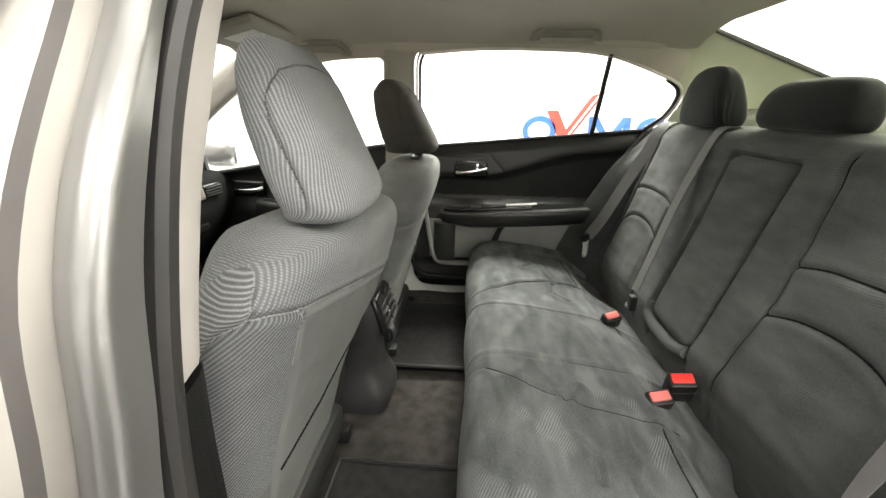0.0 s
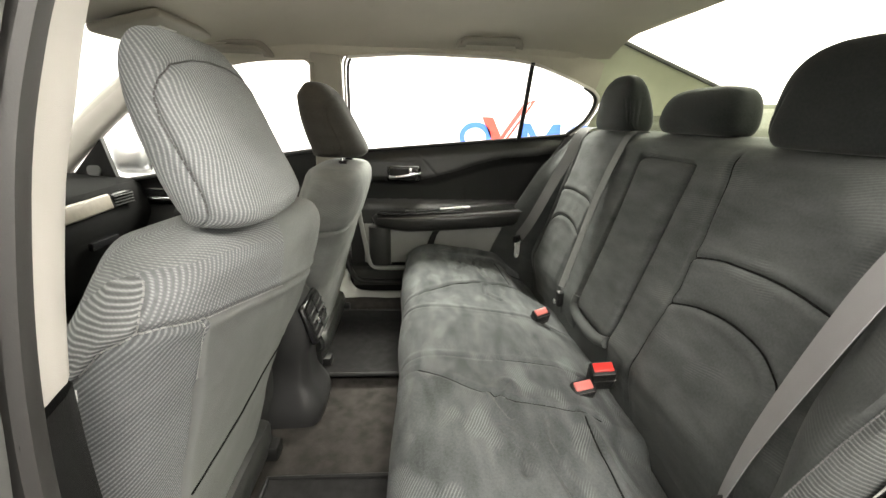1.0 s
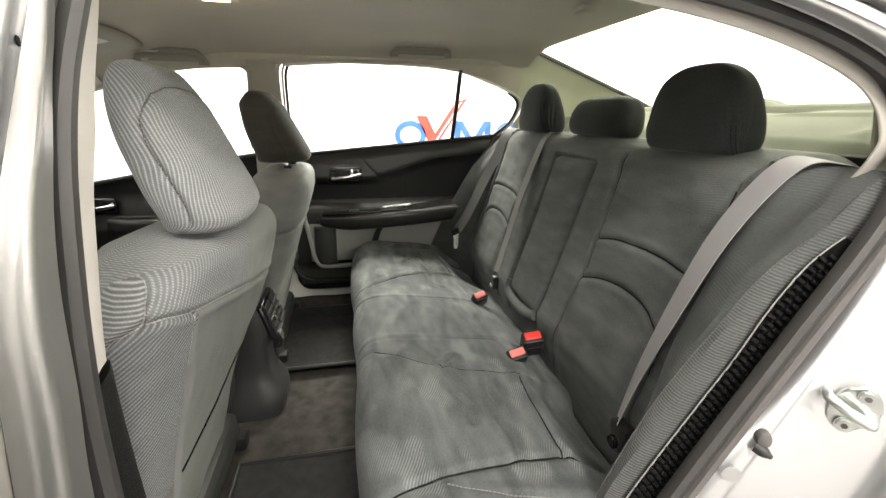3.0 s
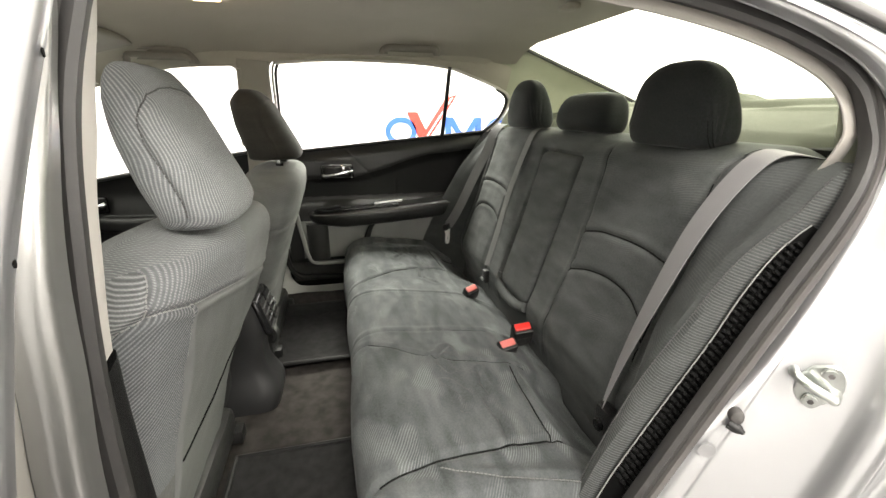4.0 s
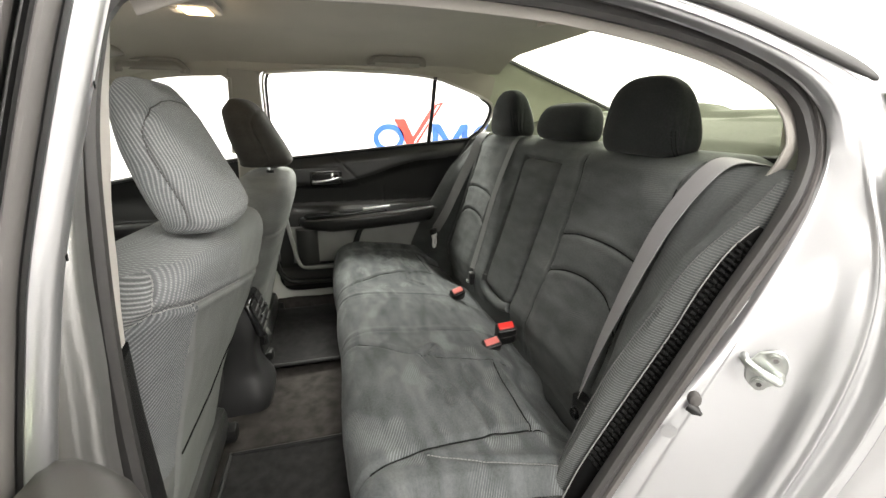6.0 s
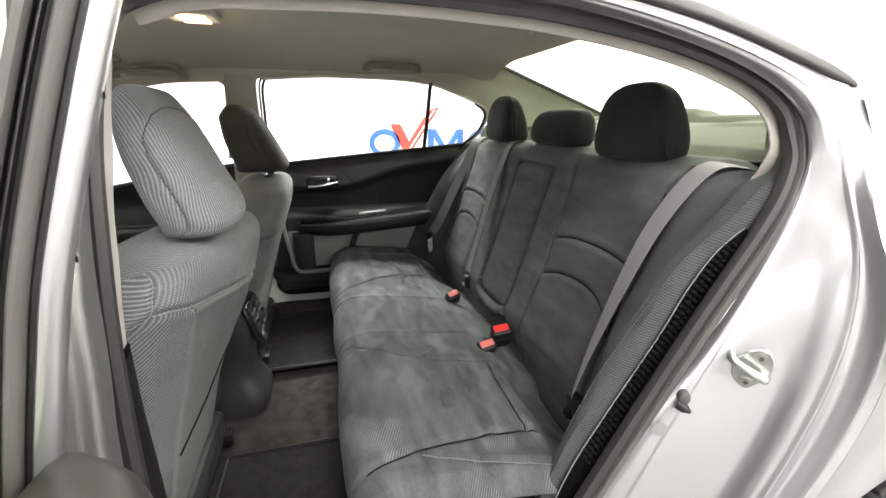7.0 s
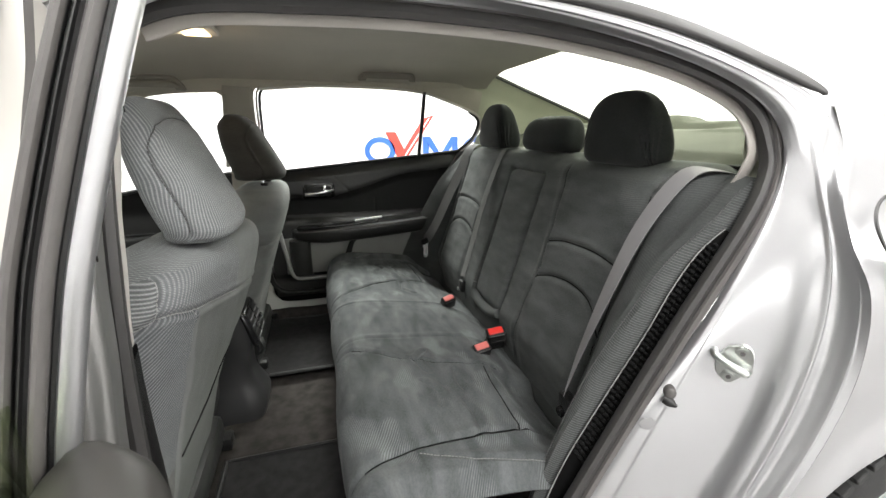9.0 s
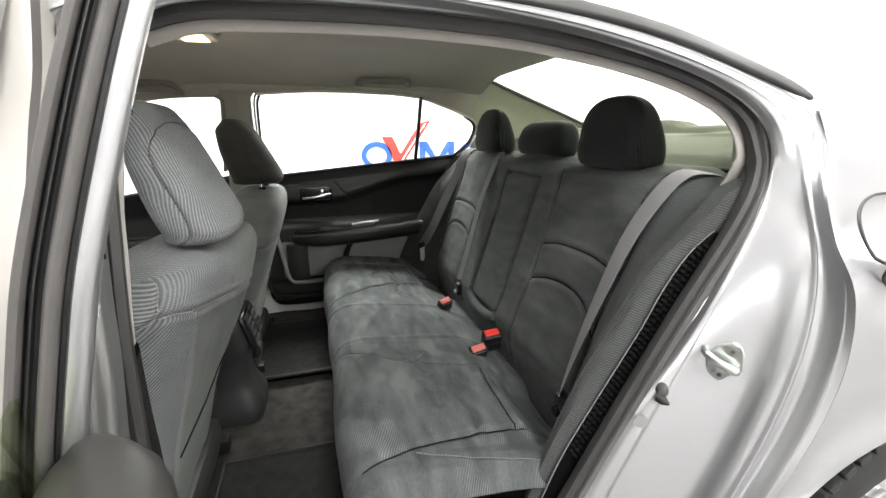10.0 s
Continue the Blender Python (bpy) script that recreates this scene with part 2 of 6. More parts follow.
    "cloth_pass": fabric("passenger_grey_seat_cloth", (0.098, 0.102, 0.099), (0.29, 0.295, 0.285), 0.0050, 62, 0.26, 0.03, 0.45, 0.09, lift=0.24),
    "cloth_cush": fabric("dark_grey_cushion_cloth", (0.042, 0.046, 0.047), (0.28, 0.293, 0.296), 0.0044, 62, 0.40, 0.03, 0.6, 0.12, lift=0.18),
    "cloth_rear": fabric("dark_grey_seat_cloth", (0.036, 0.039, 0.039), (0.215, 0.224, 0.221), 0.0044, 80, 0.16, 0.03, 0.8, 0.10, lift=0.23),
    "cloth_bolster": fabric("smooth_dark_bolster_cloth", (0.040, 0.043, 0.043), (0.19, 0.197, 0.193), 0.0044, 86, 0.13, 0.012, 0.35, 0.04, lift=0.14),
    "cloth_rib": fabric("dark_ribbed_bolster_cloth", (0.042, 0.045, 0.045), (0.19, 0.196, 0.193), 0.0038, 78, 0.40, 0.004, 0.0, 0.04, lift=0.09),
    # passenger headrest: darker than the driver's, its shade put into the colour
    "cloth_hr_front": fabric("shaded_headrest_cloth", (0.030, 0.028, 0.025), (0.12, 0.115, 0.104), 0.005, 20, 0.04, 0.02, 0.9, 0.05, lift=0.10),
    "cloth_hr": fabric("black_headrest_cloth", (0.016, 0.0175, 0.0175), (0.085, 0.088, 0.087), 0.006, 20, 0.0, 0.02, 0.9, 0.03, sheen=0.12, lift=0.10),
}
lens_mat = bpy.data.materials.new("lit_lamp_lens")
lens_mat.use_nodes = True
lens_bsdf = lens_mat.node_tree.nodes["Principled BSDF"]
lens_bsdf.inputs["Base Color"].default_value = (0.9, 0.8, 0.6, 1)
lens_bsdf.inputs["Emission Color"].default_value = (1.0, 0.74, 0.42, 1)
lens_bsdf.inputs["Emission Strength"].default_value = 1.6
M["lens"] = lens_mat


# ---- mesh helpers ----
def make(name, verts, faces, material, parent=None, label="", smooth=35, uv=None):
    me = bpy.data.meshes.new(name)
    me.from_pydata([tuple(v) for v in verts], [], faces)
    me.update()
    if smooth:
        me.polygons.foreach_set("use_smooth", [True] * len(me.polygons))
        me.set_sharp_from_angle(angle=radians(smooth))
    if uv is not None:
        lay = me.uv_layers.new(name="UVMap")
        idx = np.zeros(len(me.loops), dtype=np.int32)
        me.loops.foreach_get("vertex_index", idx)
        lay.data.foreach_set("uv", np.asarray(uv, dtype=np.float32)[idx].ravel())
    me.materials.append(M[material])
    ob = new(name, me)
    if parent is not None:
        ob.parent = parent
    if label:
        ob["label"] = label
    return ob


def part(name, bm, material, parent, label="", smooth=35):
    me = bpy.data.meshes.new(name)
    bm.to_mesh(me)
    bm.free()
    me.polygons.foreach_set("use_smooth", [True] * len(me.polygons))
    me.set_sharp_from_angle(angle=radians(smooth))
    me.materials.append(M[material])
    ob = new(name, me)
    if parent is not None:
        ob.parent = parent
    if label:
        ob["label"] = label
    return ob


def thing(name, label, category, group="", kind=""):
    return tagged(new(name), label, category, group, kind)


def grid_faces(nu, nv, wrap_u=False):
    f = []
    for i in range(nu if wrap_u else nu - 1):
        for j in range(nv - 1):
            a, b = i * nv + j, ((i + 1) % nu) * nv + j
            f.append((a, b, b + 1, a + 1))
    return f


def spline(pts, n):
    """n points at even steps of a smooth curve through pts."""
    p = np.array(pts, float)
    q = np.vstack([2 * p[0] - p[1], p, 2 * p[-1] - p[-2]])
    fine = []
    for i in range(len(p) - 1):
        for k in range(24):
            t = k / 24
            a, b, c, d = q[i:i + 4]
            fine.append(0.5 * (2 * b + (c - a) * t + (2 * a - 5 * b + 4 * c - d) * t * t + (3 * b - a - 3 * c + d) * t ** 3))
    fine.append(p[-1])
    fine = np.array(fine)
    s = np.concatenate([[0], np.cumsum(np.linalg.norm(np.diff(fine, axis=0), axis=1))])
    w = np.linspace(0, s[-1], n)
    return np.stack([np.interp(w, s, fine[:, k]) for k in range(p.shape[1])], axis=1)


def curve(xs, ys):
    """A smooth function through (xs, ys)."""
    return lambda v: float(np.interp(v, xs, ys))


def bands(curves, n):
    """A surface through curves of points, each resampled to n points: vertices and faces."""
    rows = [spline(c, n) for c in curves]
    return np.vstack(rows), grid_faces(len(rows), n)


def smooth_bands(curves, n, m):
    """As bands, but curved smoothly across the curves too, with m rows."""
    rows = np.array([spline(c, n) for c in curves])
    cols = [spline(rows[:, i], m) for i in range(n)]
    v = np.array(cols).transpose(1, 0, 2).reshape(-1, 3)
    return v, grid_faces(m, n)


def sweep(path, profile, ref, closed=False, cap=True):
    """The profile (a along ref, b across it) carried along the path."""
    p = np.array(path, float)
    if closed:
        tan = np.roll(p, -1, 0) - np.roll(p, 1, 0)
    else:
        tan = np.gradient(p, axis=0)
    tan /= np.linalg.norm(tan, axis=1)[:, None] + 1e-12
    refs = np.array(ref, float)
    if refs.ndim == 1:
        refs = np.repeat(refs[None], len(p), 0)
    A = refs - (refs * tan).sum(1)[:, None] * tan
    A /= np.linalg.norm(A, axis=1)[:, None]
    B = np.cross(tan, A)
    verts = []
    for i in range(len(p)):
        for a, b in profile:
            verts.append(p[i] + A[i] * a + B[i] * b)
    k, n = len(profile), len(p)
    faces = []
    for i in range(n if closed else n - 1):
        for j in range(k):
            a, b = i * k + j, ((i + 1) % n) * k + j
            c, d = ((i + 1) % n) * k + (j + 1) % k, i * k + (j + 1) % k
            faces.append((a, b, c, d))
    if cap and not closed:
        faces.append(tuple(range(k))[::-1])
        faces.append(tuple(range((n - 1) * k, n * k)))
    return verts, faces


def round_profile(w, h, r, n=3, cx=0.0, cy=0.0):
    """A rounded rectangle, w by h."""
    out = []
    for sx, sy, a0 in ((1, 1, 0), (-1, 1, 90), (-1, -1, 180), (1, -1, 270)):
        for k in range(n + 1):
            a = radians(a0 + 90 * k / n)
            out.append((cx + sx * (w / 2 - r) + r * math.cos(a), cy + sy * (h / 2 - r) + r * math.sin(a)))
    return out


def circle_profile(r, n=10):
    return [(r * math.cos(2 * math.pi * i / n), r * math.sin(2 * math.pi * i / n)) for i in range(n)]


def loft(rings, cap=True):
    k = len(rings[0])
    verts = [p for r in rings for p in r]
    faces = []
    for i in range(len(rings) - 1):
        for j in range(k):
            faces.append((i * k + j, i * k + (j + 1) % k, (i + 1) * k + (j + 1) % k, (i + 1) * k + j))
    if cap:
        faces.append(tuple(range(k))[::-1])
        faces.append(tuple(range((len(rings) - 1) * k, len(rings) * k)))
    return verts, faces


def box(x0, x1, y0, y1, z0, z1, r=0.004, seg=2, m=None):
    bm = bmesh.new()
    bmesh.ops.create_cube(bm, size=1)
    for v in bm.verts:
        v.co = Vector((x0 + (v.co.x + 0.5) * (x1 - x0), y0 + (v.co.y + 0.5) * (y1 - y0), z0 + (v.co.z + 0.5) * (z1 - z0)))
    if r:
        bmesh.ops.bevel(bm, geom=bm.edges[:], offset=r, segments=seg, affect="EDGES", profile=0.5)
    if m is not None:
        bm.transform(m)
    return bm


def disc(r, depth, n=24, bevel=0.0015, m=None):
    bm = bmesh.new()
    bmesh.ops.create_cone(bm, cap_ends=True, segments=n, radius1=r, radius2=r, depth=depth)
    if bevel:
        bmesh.ops.bevel(bm, geom=[e for e in bm.edges if len(e.link_faces) == 2 and any(len(f.verts) > 4 for f in e.link_faces)], offset=bevel, segments=2, affect="EDGES")
    if m is not None:
        bm.transform(m)
    return bm


def gauss(d, w):
    return math.exp(-(d / w) ** 2)


def step(v, a, b):
    t = min(1.0, max(0.0, (v - a) / (b - a)))
    return t * t * (3 - 2 * t)


def wobble(x, y, z=0.0, s=6.0):
    return noise.noise(Vector((x * s, y * s, z * s)))


# ---- the showroom ----
def slab(name, x0, x1, y0, y1, z0, z1, material, label, category):
    return tagged(part(name, box(x0, x1, y0, y1, z0, z1, 0), material, None), label, category, kind="structure")


slab("floor", -7, 6, -6, 3.6, -0.1, 0, "floor", "grey glossy epoxy showroom floor", "floor")
slab("ceiling", -7, 6, -6, 3.6, 3.62, 3.72, "wall", "plain white showroom ceiling", "ceiling")
slab("wall_east", -7, 6, 3.4, 3.6, 0, 3.62, "wall", "white painted wall bearing the dealer sign", "wall")
slab("wall_pilaster", -2.66, -2.42, 3.28, 3.396, 0, 3.62, "wall", "white painted pilaster on the far wall", "pilaster")
slab("wall_west", -7, 6, -6, -5.8, 0, 3.62, "wall", "plain white painted wall", "wall")
slab("wall_north", -7, -6.8, -5.8, 3.4, 0, 3.62, "wall", "plain white painted wall", "wall")
slab("wall_south", 5.8, 6, -5.8, 3.4, 0, 3.62, "wall", "white painted wall behind the roller shutter", "wall")


def roller_shutter():
    t = thing("roller_shutter", "closed white ribbed steel roller shutter on the rear wall", "shutter", kind="structure")
    for i in range(30):
        z = 0.05 + i * 0.1
        part("slat", box(5.74, 5.798, -3.6, 2.9, z, z + 0.094, 0.012, 2), "shutter", t)
    part("guide_rail", box(5.72, 5.798, -3.7, -3.606, 0.0, 3.2, 0.005), "shutter", t)
    part("guide_rail", box(5.72, 5.798, 2.906, 3.0, 0.0, 3.2, 0.005), "shutter", t)
    part("roller_box", box(5.55, 5.798, -3.7, 3.0, 3.206, 3.55, 0.01), "shutter", t)


roller_shutter()
# ---- the sign on the far wall: plain shapes in its colours ----
SIGN_Y = 3.394


def flat_shape(name, pts, material, parent, y=SIGN_Y, depth=0.006):
    n = len(pts)
    v = [(x, y, z) for x, z in pts] + [(x, y - depth, z) for x, z in pts]
    f = [tuple(range(n)), tuple(range(2 * n - 1, n - 1, -1))] + [(i, n + i, n + (i + 1) % n, (i + 1) % n) for i in range(n)]
    return make(name, v, f, material, parent, smooth=0)


def ring_shape(name, cx, cz, rx, rz, w, material, parent, a0=0, a1=360):
    n = 40
    v, f = [], []
    for k in range(n + 1):
        a = radians(a0 + (a1 - a0) * k / n)
        for r in (0, w):
            for d in (0, 0.006):
                v.append((cx + (rx - r) * math.cos(a), SIGN_Y - d, cz + (rz - r) * math.sin(a)))
    for k in range(n):
        a, b = 4 * k, 4 * k + 4
        f += [(a + 1, b + 1, b + 3, a + 3), (a, a + 1, b + 1, b), (a + 2, b + 2, b + 3, a + 3)]
    return make(name, v, f, material, parent, smooth=0)


def dealer_sign():
    t = thing("dealer_sign", "blue and red dealer emblem mounted on the white wall", "sign")
    w = 0.055
    z0, z1, x0 = 0.765, 1.055, 0.06
    zm, hr = (z0 + z1) / 2, (z1 - z0) / 2
    ring_shape("blue_ring", x0 + 0.165, zm, 0.165, hr, w, "blue", t)
    flat_shape("red_stroke", [(0.285, 1.105), (0.40, 1.105), (0.60, 0.70), (0.485, 0.70)], "sign_red", t)
    flat_shape("red_tick", [(0.335, 0.70), (0.43, 0.70), (0.83, 1.285), (0.70, 1.245)], "sign_red", t, SIGN_Y - 0.007)
    flat_shape("white_line", [(0.41, 0.74), (0.425, 0.74), (0.775, 1.25), (0.755, 1.24)], "wall", t, SIGN_Y - 0.014)
    xm = 0.70
    flat_shape("blue_bar", [(xm, z0), (xm + 0.066, z0), (xm + 0.066, z1), (xm, z1)], "blue", t)
    flat_shape("blue_bar", [(xm + 0.339, z0), (xm + 0.405, z0), (xm + 0.405, z1), (xm + 0.339, z1)], "blue", t)
    flat_shape("blue_bar", [(xm + 0.004, z1), (xm + 0.085, z1), (xm + 0.235, z0 + 0.05), (xm + 0.170, z0 + 0.05)], "blue", t, SIGN_Y - 0.007)
    flat_shape("blue_bar", [(xm + 0.401, z1), (xm + 0.320, z1), (xm + 0.170, z0 + 0.05), (xm + 0.235, z0 + 0.05)], "blue", t, SIGN_Y - 0.014)
    ring_shape("blue_ring", xm + 0.62, zm, 0.165, hr, w, "blue", t)


dealer_sign()

# ---- the car's shell ----
car = thing("car_body", "silver four-door saloon body shell with beige headliner, rear door aperture open", "car")
FLOOR = 0.325

# headliner
def roof_z(x, y):
    z = 1.376 - 0.074 * (abs(y) / 0.57) ** 5.0
    z -= 0.018 * step(x, 0.05, 0.34) + 0.09 * step(-x, 0.75, 1.3)
    z += 0.0025 * wobble(x, y, 0, 2.5)
    return z


nu, nv = 70, 49
hv = []
for i in range(nu):
    for j in range(nv):
        x, y = -1.22 + 1.52 * i / (nu - 1), -0.572 + 1.144 * j / (nv - 1)
        x += (0.022 * (1 - (y / 0.56) ** 2)) * i / (nu - 1) - 0.02 * i / (nu - 1)
        hv.append((x, y, roof_z(x, y)))
make("headliner", hv, grid_faces(nu, nv), "headliner", car, "beige woven headliner")

# window-side trims, right and left: roof rail, pillars
RAIL_TOP = [(x, 0.562, roof_z(x, 0.562) + 0.004) for x in (-1.2, -0.9, -0.6, -0.3, -0.1, 0.05, 0.16, 0.27)]
WIN_TOP = [(-1.28, 0.610, 1.160), (-0.98, 0.588, 1.243), (-0.745, 0.578, 1.262), (-0.62, 0.573, 1.278), (-0.45, 0.568, 1.291), (-0.333, 0.566, 1.2935), (-0.113, 0.566, 1.2895), (0.016, 0.572, 1.276), (0.10, 0.580, 1.253), (0.184, 0.591, 1.225), (0.262, 0.604, 1.193)]


def mirror_y(pts, s):
    return [(x, s * y, z) for x, y, z in pts]


def belt_z(x):
    return 1.012 + 0.095 * x


for s in (1, -1):
    side = "right" if s > 0 else "left"
    top, win = mirror_y(RAIL_TOP, s), mirror_y(WIN_TOP, s)
    mid = [tuple((np.array(a) + np.array(b)) / 2 + np.array((0, -0.006 * s, 0.0))) for a, b in zip(spline(top, 12), spline(win, 12))]
    v, f = smooth_bands([top, mid, win], 60, 7)
    if s > 0:
        make("roof_rail_trim", v, f, "headliner", car)
    # B pillar: padded trim between the front and rear door glass
    bx = [(-0.695, 0.578, 1.285), (-0.70, 0.60, 1.22), (-0.705, 0.65, 1.08), (-0.72, 0.695, 0.95), (-0.73, 0.71, 0.75), (-0.74, 0.71, 0.4)]
    prof = round_profile(0.032, 0.108 if s > 0 else 0.10, 0.012)
    v, f = sweep(spline(mirror_y(bx, s), 30), prof, (0, -s, 0))
    if s > 0:
        make("b_pillar_trim", v, f, "pillar_cloth", car, "taupe upper centre pillar trim")
    # A pillar
    ax = [(-1.20, 0.585, 1.235), (-1.32, 0.61, 1.185), (-1.48, 0.645, 1.082), (-1.64, 0.675, 0.955), (-1.76, 0.70, 0.85)]
    v, f = sweep(spline(mirror_y(ax, s), 24), round_profile(0.05, 0.095, 0.02), (0, -s, 0))
    make("a_pillar_trim", v, f, "edge_trim", car, "taupe windscreen pillar trim")
    # C pillar trim between the quarter glass and the rear window
    c0 = [(0.0, 0.571, 1.283), (0.10, 0.582, 1.256), (0.184, 0.592, 1.228), (0.265, 0.606, 1.192), (0.292, 0.626, 1.140), (0.270, 0.655, 1.075), (0.262, 0.68, 1.0)]
    c2 = [(0.268, 0.512, 1.352), (0.33, 0.514, 1.330), (0.44, 0.518, 1.291), (0.58, 0.522, 1.242), (0.74, 0.528, 1.186), (0.88, 0.535, 1.136), (0.93, 0.54, 1.03)]
    c1 = [tuple((np.array(p) + np.array(q)) / 2 + np.array((0.004, 0.014, 0.006))) for p, q in zip(c0, c2)]
    rows = np.array([[spline([c0[k], c1[k], c2[k]], 16)] for k in range(7)])[:, 0]
    cols = np.array([spline(rows[:, k], 40) for k in range(16)])
    v, f = [(x, s * y, z) for x, y, z in cols.reshape(-1, 3)], grid_faces(16, 40)
    make("c_pillar_trim", v, f, "cpillar", car, "pale beige rear pillar trim")
    # corner patch of the headliner over the rear pillar
    k0 = [(x, 0.545, roof_z(x, 0.545) + 0.004) for x in (-0.05, 0.06, 0.16, 0.272)]
    k1 = [(-0.05, 0.571, 1.290), (0.04, 0.573, 1.280), (0.15, 0.566, 1.290), (0.268, 0.516, 1.351)]
    v, f = bands([mirror_y(k0, s), mirror_y(k1, s)], 16)
    make("headliner_corner", v, f, "headliner", car)

# rear window: glass, dark edge, header
rw_top = [(0.276, -0.53, 1.352), (0.300, -0.3, 1.362), (0.308, 0.0, 1.366), (0.300, 0.3, 1.362), (0.276, 0.53, 1.352)]
rw_low = [(0.93, -0.56, 1.105), (0.985, -0.3, 1.105), (1.0, 0.0, 1.105), (0.985, 0.3, 1.105), (0.93, 0.56, 1.105)]
rw_mid = [tuple((np.array(a) + np.array(b)) / 2 + np.array((0.012, 0, 0.02))) for a, b in zip(rw_top, rw_low)]
v, f = smooth_bands([rw_top, rw_mid, rw_low], 24, 12)
make("rear_window", v, f, "glass_green", car, "green-tinted rear window glass")
v, f = sweep(spline(rw_top, 30)[9:], round_profile(0.012, 0.03, 0.005), (0, 0, 1))
make("window_header", v, f, "headliner", car)
for s in (1,):
    edge = [(0.270, 0.511 * s, 1.355), (0.44, 0.518 * s, 1.295), (0.58, 0.522 * s, 1.246), (0.74, 0.528 * s, 1.190), (0.90, 0.536 * s, 1.132)]
    v, f = sweep(spline(edge, 24), round_profile(0.006, 0.014, 0.002), (0, s, 0))
    make("window_edge", v, f, "rubber", car)

# parcel shelf with raised brake lamp
pv = []
nu, nv = 90, 80
SHELF = [(0.22, 1.030), (0.30, 1.052), (0.34, 1.064), (0.42, 1.083), (0.50, 1.104), (0.578, 1.122), (0.592, 1.131), (0.66, 1.135), (0.692, 1.137), (0.706, 1.150), (0.735, 1.155), (0.80, 1.150)]
for i in range(nu):
    for j in range(nv):
        x, y = 0.22 + 0.58 * i / (nu - 1), -0.66 + 1.32 * j / (nv - 1)
        q = abs(y)
        z = float(np.interp(x, [a for a, b in SHELF], [b for a, b in SHELF]))
        z += 0.022 * (1 - step(q, 0.02, 0.11)) * step(x, 0.69, 0.73)
        z -= 0.006 * step(x, 0.578, 0.592) * (1 - step(x, 0.692, 0.70)) * (1 - step(q, 0.20, 0.30))
        z += 0.008 * step(q, 0.49, 0.53) * step(x, 0.42, 0.46) * (1 - step(x, 0.50, 0.56))
        z -= (0.014 + 0.030 * step(q, 0.50, 0.60)) * (1 - step(x, 0.37, 0.42))
        pv.append((x + 0.03 * (0.5 - q) * step(x, 0.5, 0.7), y, z))
make("parcel_shelf", pv, grid_faces(nu, nv), "shelf", car, "beige felt parcel shelf, the rear glass's green light put into its colour")
for s in (1, -1):
    # no hole is cut: a black box gives the opening its shade
    part("belt_slot_shade", box(0.335, 0.40, s * 0.61 - 0.05, s * 0.61 + 0.05, 1.034, 1.062, 0.003), "void", car, "black box standing for the shade in the shelf's belt opening")

# floor, tunnel, sills
fv = []
nu, nv = 60, 90
for i in range(nu):
    for j in range(nv):
        x, y = -1.9 + 1.95 * i / (nu - 1), -0.70 + 1.40 * j / (nv - 1)
        z = FLOOR + 0.004 * (1 - step(abs(y), 0.10, 0.20)) + 0.02 * step(abs(y), 0.6, 0.66) + 0.09 * step(-x, 1.35, 1.75)
        z += 0.006 * wobble(x, y, 0, 7) + 0.003 * wobble(x, y, 3, 25)
        fv.append((x, y, z))
make("floor_carpet", fv, grid_faces(nu, nv), "carpet", car, "worn brown-grey carpet over the centre tunnel")
part("firewall", box(-1.96, -1.905, -0.78, 0.78, 0.2, 0.92, 0.01), "black", car)
part("underbody", box(-1.9, 1.3, -0.82, 0.82, 0.18, 0.24, 0.02), "black", car)
sill_out = [(-0.705, 0.715, 0.46), (-0.70, 0.70, 0.40), (-0.66, 0.685, 0.352), (-0.60, 0.68, 0.337), (-0.45, 0.68, 0.335), (-0.2, 0.68, 0.335)]
v, f = sweep(spline(sill_out, 40), round_profile(0.022, 0.075, 0.01), (0, -0.8, 0.6))
make("sill_trim", v, f, "sill", car, "pale grey door sill trim")
part("sill_inner", box(-1.5, 0.2, 0.69, 0.80, 0.24, 0.335, 0.012), "charcoal", car)
part("sill_outer", box(-1.7, 0.3, 0.735, 0.86, 0.24, 0.50, 0.012), "black", car)
part("sill_near", box(-0.72, 0.02, -0.80, -0.69, 0.24, 0.352, 0.015, 3), "charcoal", car)

# outer roof skin
ov = []
nu, nv = 60, 41
RX = [-1.3, -0.9, -0.55, -0.25, -0.066, 0.08, 0.207, 0.387, 0.491]
RZ = [1.27, 1.325, 1.345, 1.336, 1.316, 1.302, 1.285, 1.243, 1.200]
edge_z, edge_y = curve(RX, RZ), curve([-1.3, -0.9, 0.2, 0.5], [0.62, 0.615, 0.615, 0.605])
for i in range(nu):
    for j in range(nv):
        x = -1.25 + 1.555 * i / (nu - 1)
        k = -1 + 2 * j / (nv - 1)
        crown = 0.085 + 0.02 * step(x, 0.0, 0.4)
        y = edge_y(x) * k
        z = edge_z(x) + max(crown, roof_z(x, 0) + 0.045 - edge_z(x)) * (1 - abs(k) ** 4.5)
        ov.append((x, y, z))
make("roof_skin", ov, grid_faces(nu, nv), "silver", car, "silver painted steel roof")

# left door aperture: flange, seals, jamb, quarter panel
